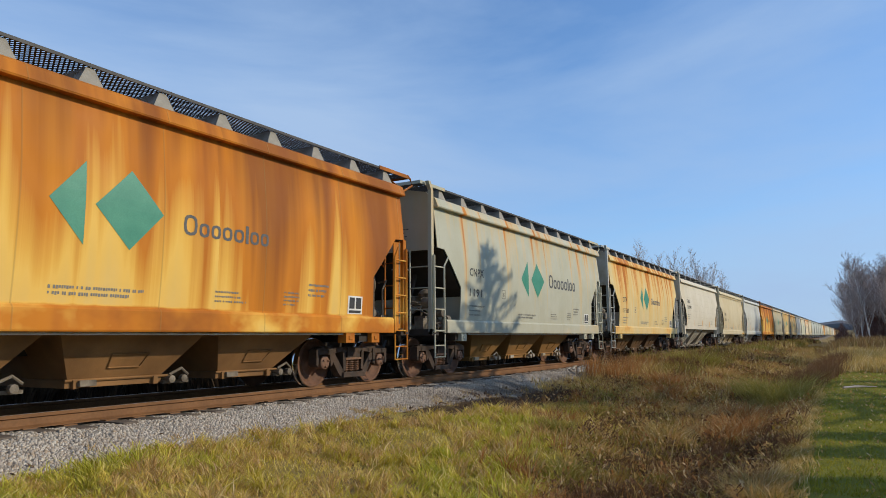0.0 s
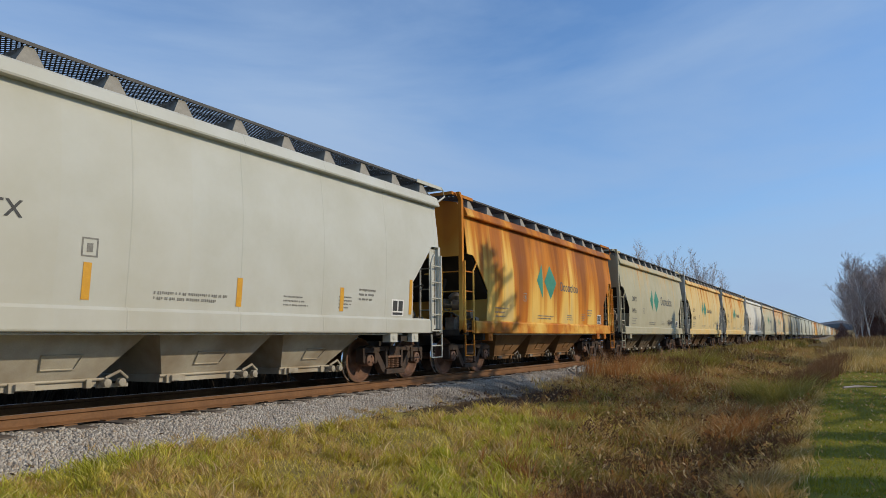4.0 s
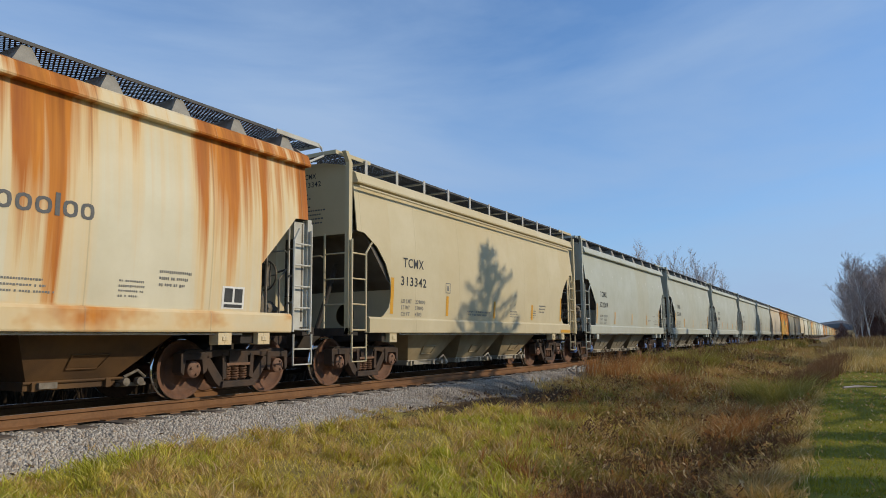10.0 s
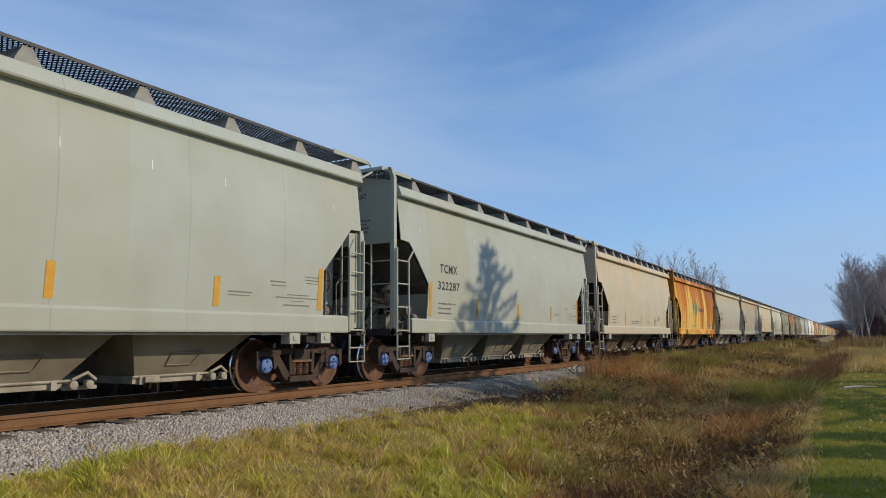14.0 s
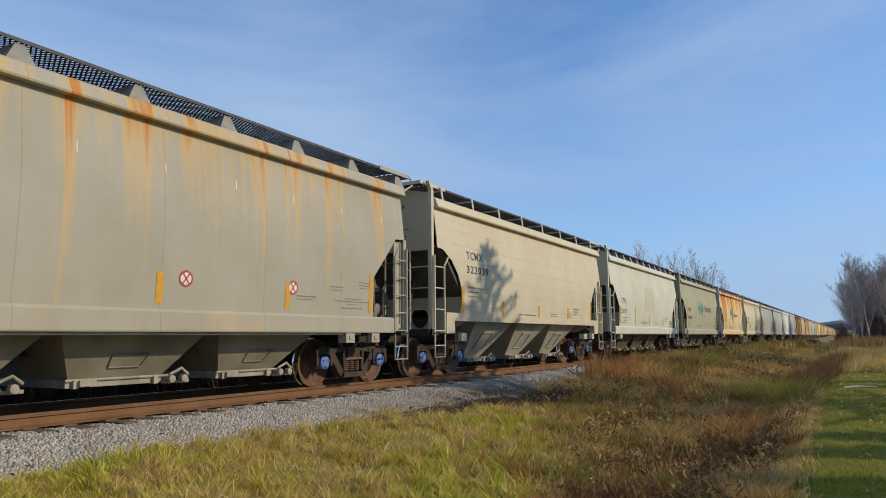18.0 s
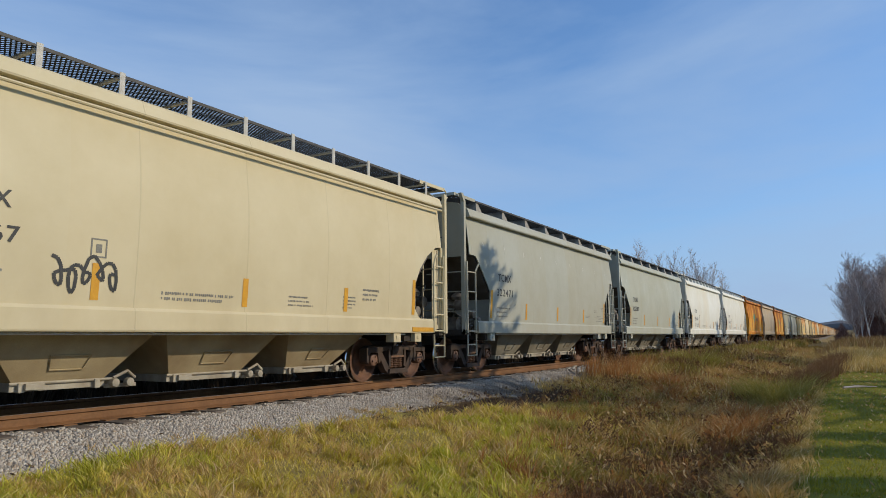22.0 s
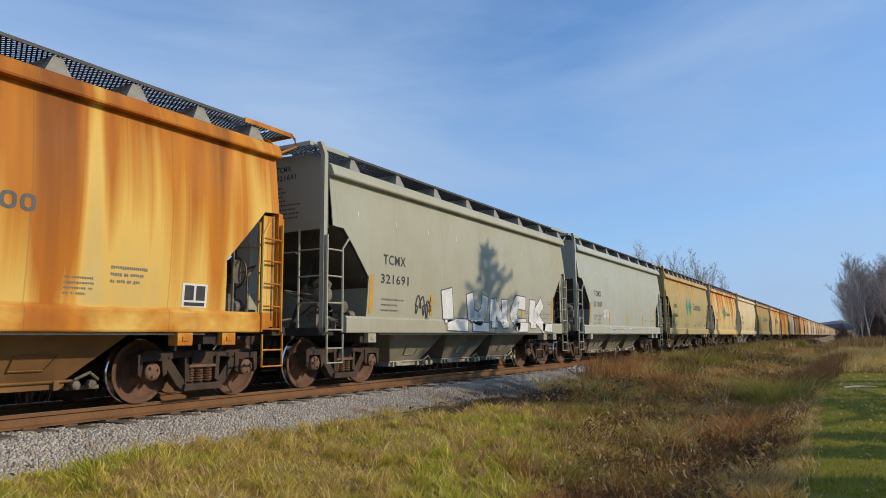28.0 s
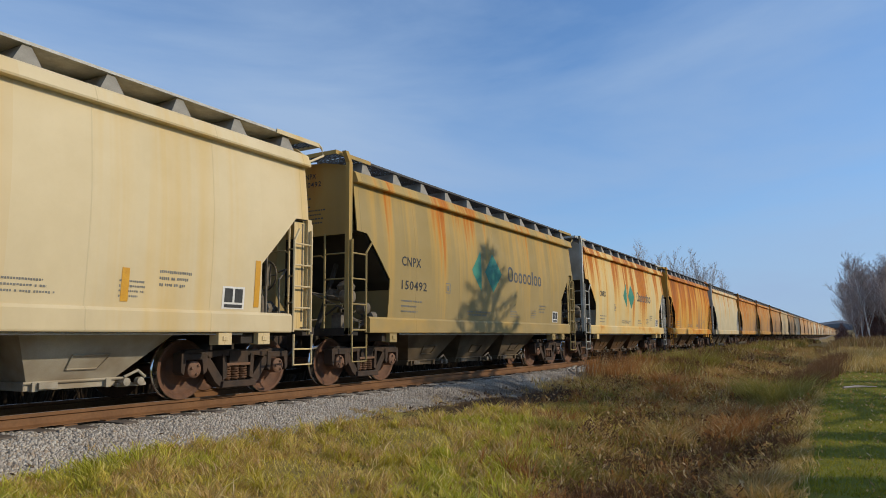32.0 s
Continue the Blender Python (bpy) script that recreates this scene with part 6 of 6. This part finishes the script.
blades("bank_grass", xg, yg, 0.085, 0.011, 1.1, M_GRASS, "yellow-green rough grass on the bank", "grass")
xd, yd = keep(xs, ys, clear & (ys > brink(xs) - 0.3 + 0.8 * noise_at(xs, ys, 1.1, 12.0)) & (ys < edge) & (patch <= -0.02) & ((xs < 14) | (rng.random(len(xs)) < 0.5)))
blades("dry_grass", xd, yd, 0.095, 0.010, 1.1, M_DRY, "dry brown grass on the bank", "grass")


# tufts that stand out of the turf, each leaning its own way
def turf_tufts():
    n = 5200
    cx, cy = scatter(n, 2.5, 24.0, 2.4, 7.3, 1.25)
    lush = noise_at(cx, cy, 1.6, 15.0) + 0.5 * noise_at(cx, cy, 0.5, 4.0) - 0.05 * np.clip(cx - 9, 0, 9)
    ok = ~in_litter(cx, cy, 1.05) & (cy < 7.1 + 0.4 * noise_at(cx, cy, 1.3, 6.1)) & (lush > -0.30) & (cy > brink(cx) - 0.3 + 1.5 * noise_at(cx, cy, 1.1, 12.0))
    cx, cy, lush = cx[ok], cy[ok], lush[ok]
    kind = np.where(lush > 0.16, 0, np.where(rng.random(len(cx)) < 0.55, 1, 2))
    for i, (name, mat, label) in enumerate((("lush_tufts", M_TUFT, "bright green grass tufts on the bank"), ("mixed_tufts", M_GRASS, "yellow-green grass tufts on the bank"), ("dry_tufts", M_DRY, "dry tan grass tufts on the bank"))):
        m = kind == i
        per, k = 17, int(m.sum())
        way, size = rng.uniform(0, 2 * np.pi, k), rng.uniform(0.55, 1.5, k)
        xs = np.repeat(cx[m], per) + rng.normal(0, 0.035, k * per) * np.repeat(size, per)
        ys = np.repeat(cy[m], per) + rng.normal(0, 0.035, k * per) * np.repeat(size, per)
        blades(name, xs, ys, 0.15 * np.repeat(size, per), 0.011 + 0.0006 * np.clip(xs, 0, 30), 1.0, mat, label, "grass", np.repeat(way, per))


turf_tufts()


# leaves lying on the dark soil and through the grass
def leaves(name, xs, ys, lift, size, mat, label):
    n = len(xs)
    zs = heights(xs, ys) + rng.uniform(0.0, 1.0, n) ** 1.5 * lift
    a, q, l = rng.uniform(0, 6.28, n), rng.uniform(-1.6, 1.6, n), rng.uniform(0.5, 1.2, n) * size
    dx, dy = np.cos(a) * l, np.sin(a) * l
    v = np.stack([np.stack([xs + dx, ys + dy, zs + q * l], 1), np.stack([xs - dy * 0.5, ys + dx * 0.5, zs + l * 0.2], 1), np.stack([xs - dx, ys - dy, zs - q * l * 0.5], 1), np.stack([xs + dy * 0.5, ys - dx * 0.5, zs + l * 0.25], 1)], 1)
    me = quick_mesh(name, v.reshape(-1, 3).tolist(), (np.arange(n * 4).reshape(-1, 4)).tolist(), mat)
    tagged(new(name, me), label, "leaves", kind="stuff")


xs, ys = scatter(9000, 3.0, 26.0, 2.0, 8.0, 1.1)
xs, ys = keep(xs, ys, (in_litter(xs, ys) & (rng.random(9000) < 0.9)) | (rng.random(9000) < 0.03))
lx, ly = scatter(1500, 5.0, 34.0, -2.6, 0.7, 1.1)
leaves("lawn_leaves", lx, ly, 0.05, 0.022 + 0.0012 * lx, M_STRAW, "scattered fallen leaves on the lawn")
stick = Geo().tube([(23.3, 0.32, 0.05), (23.6, 0.02, 0.07), (23.9, -0.20, 0.06), (24.1, -0.52, 0.05)], [0.03, 0.032, 0.026, 0.014], 6).tube([(23.75, -0.09, 0.065), (23.98, -0.06, 0.10)], [0.016, 0.008], 5)
tagged(new("fallen_branch", stick.mesh("fallen_branch", M_TWIG, smooth=True)), "pale dry branch lying on the lawn", "branch")
leaves("leaf_litter", xs, ys, 0.05, 0.045, M_LITTER, "dark brown fallen leaves at the foot of the ballast")
xs, ys = scatter(60000, 5.5, 46.0, 1.0, 6.6, 1.4)
kind = noise_at(xs, ys, 0.9, 17.0) + 0.35 * noise_at(xs, ys, 0.25, 7.0) - 0.25 * ((xs < 13) & (ys < brink(xs)))
grow = (rng.random(len(xs)) < np.clip(1.35 - 0.22 * (ys - 2.0), 0.1, 1)) & ((ys < brink(xs) + 0.4 * noise_at(xs, ys, 0.7, 19.0)) | (xs > 15))
for lo, hi, name, mat, label in ((-9, -0.12, "brown_leaves", M_UMBER, "withered brown leaves on the ditch weeds"), (-0.12, 0.10, "tan_leaves", M_STRAW, "pale tan leaves on the ditch weeds"),
                                 (0.10, 0.24, "russet_leaves", M_RUSSET, "red-brown leaves on the ditch weeds"), (0.24, 9, "olive_leaves", M_OLIVE, "olive leaves on the ditch weeds")):
    m = (kind > lo) & (kind <= hi) & grow
    leaves(name, xs[m], ys[m], 0.26, 0.022 + 0.0015 * xs[m], mat, label)
# straggling tufts at the edge of the ballast
xs, ys = clumps(150, 22, 5, 60, 6.8, 7.6, 0.06)
blades("edge_tufts", xs, ys, 0.11, 0.008, 0.9, M_STRAW, "straw-coloured tufts at the ballast edge", "grass")


# ditch: each clump of one kind, mixed close together, in drifts
def ditch():
    kinds = [("umber_weeds", M_UMBER, 0.19, 1.0, "dark brown dead weeds in the ditch", "weeds"), ("russet_weeds", M_RUSSET, 0.20, 0.9, "red-brown dead weeds in the ditch", "weeds"),
             ("ditch_straw", M_STRAW, 0.19, 1.0, "straw-coloured dead grass in the ditch", "grass"), ("olive_weeds", M_OLIVE, 0.15, 1.0, "olive-green low weeds in the ditch", "weeds"),
             ("brown_weeds", M_WEED, 0.22, 0.8, "brown dead weeds in the ditch", "weeds"), ("green_weeds", M_LEAFY, 0.14, 1.0, "green weeds along the ditch", "weeds")]
    n = 11000
    cx, cy = scatter(n, 8.0, 62, 0.75, 7.2, 1.35)
    nx, ny = scatter(1300, -4.0, 9.0, 0.75, 4.0, 0.7)
    cx, cy, n = np.concatenate([cx, nx]), np.concatenate([cy, ny]), n + 1300
    bank = np.clip((cy - brink(cx)) / 1.2, 0, 1) * np.clip((17 - cx) / 6, 0, 1)
    use = (rng.random(n) > bank * 1.05) & (noise_at(cx, cy, 0.6, 31.0) > -0.16)
    cx, cy = cx[use], cy[use]
    n = len(cx)
    drift = [noise_at(cx, cy, 1.25, 5.0 + 7 * i) + rng.normal(0, 0.10, n) for i in range(6)]
    band = (cx > 12) & (cx < 32) & (cy > 6.1)
    drift[0] += 0.40 * band + 0.10 - 0.14 * (cy > 2.6)
    drift[1] += 0.02
    hollow = (cx > 5) & (cx < 14) & (cy < brink(cx))
    drift[0] += 0.44 * hollow
    drift[1] -= 0.10 * hollow
    drift[2] -= 0.16 * hollow
    drift[3] += 0.24 * hollow
    slope = (cx > 14) & (cx < 30) & (cy > 1.2) & (cy < 4.8)
    drift[0] -= 0.22 * slope
    drift[2] += 0.16 * slope
    drift[3] += 0.08 * slope
    drift[2] += 0.04
    drift[3] += 0.14
    drift[5] += 0.04
    pick = np.argmax(np.stack(drift), 0)
    for i, (name, mat, h, lean, label, cat) in enumerate(kinds):
        m = pick == i
        per = 20
        size = np.repeat(rng.uniform(0.025, 0.09, m.sum()), per)
        xs = np.repeat(cx[m], per) + rng.normal(0, 1, m.sum() * per) * size
        ys = np.repeat(cy[m], per) + rng.normal(0, 1, m.sum() * per) * size
        tall = np.repeat(0.45 + 1.5 * rng.random(m.sum()) ** 2.4, per)
        wide = 0.0085 + 0.00030 * xs
        ok = (ys > 0.55 + 0.02 * xs) & (ys < 7.3) & ~in_litter(xs, ys)
        blades(name, xs[ok], ys[ok], h * tall[ok], wide[ok], lean, mat, label, cat)


ditch()
# single dead stems standing above the weeds, in loose drifts
xs, ys = scatter(9000, 6.0, 42.0, 0.9, 6.0, 1.35)
m = (noise_at(xs, ys, 0.8, 41.0) > 0.02) & (ys > 0.9 + 0.02 * xs) & ~in_litter(xs, ys) & (ys < brink(xs) + 0.8) & ((xs > 13) | (rng.random(len(xs)) < 0.4))
tint = noise_at(xs, ys, 0.5, 14.0) > 0.0
blades("pale_stems", xs[m & tint], ys[m & tint], 0.36, 0.006 + 0.0006 * xs[m & tint], 0.45, M_GOLD, "pale dead stems standing in the ditch", "grass")
blades("russet_stems", xs[m & ~tint], ys[m & ~tint], 0.34, 0.006 + 0.0006 * xs[m & ~tint], 0.4, M_RUSSET, "red-brown dead stems standing in the ditch", "weeds")
# stalks and rank growth that hide the foot of the track further on
xs, ys = clumps(95, 22, 21.8, 28.5, 6.5, 7.5, 0.12, 1.0)
blades("track_weeds", xs, ys, 0.62 + 0.25 * noise_at(xs, ys, 0.5, 8.8), 0.014, 0.35, M_RUSSET, "tall brown weed stalks beside the track", "weeds")
xs, ys = clumps(150, 22, 17.5, 28, 6.0, 7.5, 0.16, 1.0)
blades("tan_verge", xs, ys, 0.22, 0.014, 0.9, M_GOLD, "pale tan grass beside the track", "grass")
cx, cy = scatter(1000, 25.0, 130, 5.0, 7.9, 1.3)
kind = np.argmax(np.stack([noise_at(cx, cy, 1.8, 3.0 + 9 * i) + 0.1 * rng.normal(0, 1, len(cx)) for i in range(4)]), 0)
for i, (name, mat, h, label) in enumerate((("verge_umber", M_UMBER, 0.55, "dark brown rank weeds beside the far track"), ("verge_olive", M_OLIVE, 0.50, "olive rank weeds beside the far track"),
                                           ("verge_gold", M_GOLD, 0.46, "golden rank grass beside the far track"), ("verge_green", M_LEAFY, 0.52, "green leafy weeds beside the far track"))):
    m = kind == i
    xs = np.repeat(cx[m], 34) + rng.normal(0, 0.24, m.sum() * 34)
    ys = np.repeat(cy[m], 34) + rng.normal(0, 0.22, m.sum() * 34)
    tall = np.repeat(rng.uniform(0.6, 1.3, m.sum()), 34)
    blades(name, xs, ys, h * tall, 0.022 + 0.0004 * xs, 0.6, mat, label, "weeds")
# mown lawn
xs, ys = scatter(42000, 8, 37, -3.0, 1.3, 1.5)
xn, yn = scatter(26000, -6, 20, -6.0, 1.0, 1.0)
xl, yl = keep(xs, ys, ys > -0.07 * xs - 0.4)
xl, yl = np.concatenate([xl, xn]), np.concatenate([yl, yn])
xl, yl = keep(xl, yl, yl < 0.6 + 0.02 * xl)
blades("lawn", xl, yl, 0.055, 0.010, 0.8, M_LAWN, "short green mown lawn", "lawn")
# tall straw where the lawn ends
xs, ys = clumps(1500, 22, 33, 75, -7, 6.8, 0.2, 1.2)
gold = ys < 2.6 + rng.normal(0, 0.8, len(ys))
blades("tall_straw", xs[gold], ys[gold], 0.44, 0.028, 0.6, M_GOLD, "tall golden grass beyond the lawn", "grass")
blades("rank_grass", xs[~gold], ys[~gold], 0.24, 0.028, 0.7, M_WEED, "rank brown grass beside the far track", "grass")
xs, ys = clumps(500, 22, 33, 90, 2.0, 7.2, 0.2, 1.2)
blades("rank_green", xs, ys, 0.24, 0.03, 0.8, M_OLIVE, "olive-green rank grass beside the far track", "grass")
xs, ys = clumps(420, 30, 52, 95, -12, 2.0, 0.28, 1.0)
blades("thicket", xs, ys, 1.0, 0.03, 0.4, M_WEED, "dark brown thicket before the wood", "weeds")
xs, ys = clumps(110, 30, 26, 38, -0.3, 0.9, 0.18, 1.0)
ys = ys + 1.45 - 0.07 * (xs - 24)
blades("bramble", xs, ys, 0.72, 0.014, 0.7, M_UMBER, "dark brown bramble at the end of the ditch", "weeds")
# beyond the track: brush added to keep the gaps under the wagons dark
xs, ys = clumps(1900, 24, -2, 70, 12.4, 15.5, 0.2, 1.2)
blades("gap_screen_brush", xs, ys, 1.0, 0.045, 0.45, M_BRUSH, "dark brown brush added beyond the track to darken the gaps", "weeds")
# dry fringe where the mower stops
xs, ys = clumps(760, 16, 6, 36, -0.15, 0.45, 0.07, 1.3)
ys = ys + 0.55 + 0.02 * xs
blades("lawn_fringe", xs, ys, 0.12, 0.009 + 0.0004 * xs, 1.2, M_GOLD, "pale dry fringe along the lawn", "grass")


# arching tussocks
def tussocks(name, spots, mat, label, per=420):
    xs = np.concatenate([x + rng.normal(0, s * 0.42, per) for x, y, s in spots])
    ys = np.concatenate([y + rng.normal(0, s * 0.42, per) for x, y, s in spots])
    tall = np.concatenate([np.full(per, s) for x, y, s in spots])
    away = np.concatenate([np.arctan2(ys[i * per:(i + 1) * per] - y, xs[i * per:(i + 1) * per] - x) for i, (x, y, s) in enumerate(spots)])
    blades(name, xs, ys, tall, 0.008 + 0.0004 * xs, 1.1, mat, label, "grass", away)


tussocks("green_tussocks", ((21.4, 2.0, 0.75), (22.6, 1.8, 0.75), (20.4, 1.7, 0.6), (23.6, 2.3, 0.7), (30.5, 5.6, 0.8), (32.0, 5.9, 0.8), (21.0, 2.2, 0.55), (22.0, 2.6, 0.5), (19.8, 2.0, 0.4), (14.0, 4.6, 0.3), (11.4, 4.4, 0.28), (26.5, 5.6, 0.5), (17.0, 5.4, 0.3), (8.4, 3.2, 0.25)), M_LEAFY, "green arching tussocks in the ditch")
tussocks("pale_tussocks", ((7.6, 0.95, 0.26), (8.3, 1.0, 0.28), (24.0, 2.6, 0.5), (23.0, 3.4, 0.45), (12.6, 2.9, 0.40), (15.8, 3.1, 0.40), (28.0, 4.2, 0.5)), M_STRAW, "straw-coloured arching tussocks in the ditch")
tussocks("russet_stalks", ((14.5, 1.9, 0.5), (13.6, 2.1, 0.4), (17.0, 2.2, 0.5), (7.2, 2.9, 0.26), (19.4, 4.4, 0.45), (21.6, 4.9, 0.5), (16.4, 4.2, 0.36)), M_RUSSET, "red-brown dead stalks in the ditch")


def stones(name, n, x0, x1, y0, y1, size, power, mat=None, label="grey crushed-stone track ballast"):
    """Broken stones, each a rough lump of its own."""
    ico = np.array([(1, 0.7, -0.6), (-0.7, 1, -0.6), (-1, -0.7, -0.6), (0.7, -1, -0.6), (0.75, 0.1, 0.8), (-0.1, 0.75, 0.75), (-0.75, -0.1, 0.8), (0.1, -0.75, 0.75)])
    tri = np.array([(0, 1, 5), (0, 5, 4), (1, 2, 6), (1, 6, 5), (2, 3, 7), (2, 7, 6), (3, 0, 4), (3, 4, 7), (4, 5, 6), (4, 6, 7)])
    xs, ys = scatter(n, x0, x1, y0, y1, power)
    zs = heights(xs, ys)
    on_tie = (np.abs((xs + 8.26) % 0.52 - 0.26) < 0.12) & (ys > 8.38) & (ys < 8.75)
    on_rail = on_tie | (np.abs(np.abs(ys - TRACK_Y) - 0.7545) < 0.12)
    r = size * (0.45 + 1.1 * rng.random(n) ** 1.6)
    v = ico[None] * (1 + rng.uniform(-0.28, 0.28, (n, 8, 1))) * (r[:, None, None] * rng.uniform(0.6, 1.2, (n, 1, 3)))
    a = rng.uniform(0, 6.28, n)
    c, s = np.cos(a)[:, None], np.sin(a)[:, None]
    v = np.stack([v[:, :, 0] * c - v[:, :, 1] * s, v[:, :, 0] * s + v[:, :, 1] * c, v[:, :, 2]], 2)
    v += np.stack([xs, ys, zs + np.where(on_rail, -0.06, r * 0.05)], 1)[:, None]
    f = (tri[None] + (np.arange(n) * 8)[:, None, None]).reshape(-1).astype(np.int32)
    me = bpy.data.meshes.new(name)
    me.vertices.add(n * 8)
    me.vertices.foreach_set("co", v.reshape(-1).astype(np.float32))
    me.loops.add(f.size)
    me.loops.foreach_set("vertex_index", f)
    me.polygons.add(f.size // 3)
    me.polygons.foreach_set("loop_start", np.arange(0, f.size, 3, dtype=np.int32))
    me.update(calc_edges=True)
    me.materials.append(mat or M_STONE)
    tagged(new(name, me), label, "ballast", kind="stuff")


stones("ballast", 84000, 1.5, 24, 7.1, 8.75, 0.0165, 1.25)
stones("ballast", 12000, 22, 60, 7.3, 8.75, 0.05, 1.0)
# stones under the wagons, coloured for grime and for the shade there
stones("ballast", 9000, 1.0, 34, 8.95, 11.2, 0.04, 1.0, M_BED_SHADE, "grimy dark ballast between the rails, wagon shade in its colour")


# ---- what moves ----
def run(t):
    """How far the train has run by then, as its keys glide."""
    for (ta, da), (tb, db) in zip(TRAVEL, TRAVEL[1:]):
        if t <= tb:
            return da + (db - da) * (t - ta) / (tb - ta)
    return TRAVEL[-1][1]


def when(d):
    for (ta, da), (tb, db) in zip(TRAVEL, TRAVEL[1:]):
        if d <= db:
            return ta + (tb - ta) * (d - da) / (db - da)
    return 99.0


def motions():
    for k, car in TRAIN:
        x0 = GAP_ZERO + CAR_L * (k + 0.5)
        walk(car, [(t, pose(x0 - d, TRACK_Y, RAIL_Z)) for t, d in TRAVEL])
    # wheels roll while they pass by
    for k, dx, ws, side in WHEELSETS:
        x0 = GAP_ZERO + CAR_L * (k + 0.5) + dx
        a, b = max(0.0, when(max(0.0, x0 - 34))), min(32.0, when(max(0.0, x0 - 2)))
        if b <= a or a >= 32.0:
            continue
        fa, fb = int(a * 30), int(b * 30)
        rows = [] if fa == 0 else [(0.0, pose(side * AXLE, 0, R_WHEEL, 0, math.degrees((x0 - run(fa / 30)) / R_WHEEL)))]
        for f in range(fa, fb + 1):
            rows.append((f / 30, pose(side * AXLE, 0, R_WHEEL, 0, math.degrees((x0 - run(f / 30)) / R_WHEEL))))
        if fb < 960:
            rows.append((32.0, rows[-1][1]))
        if len(rows) > 1:
            walk(ws, rows)


motions()
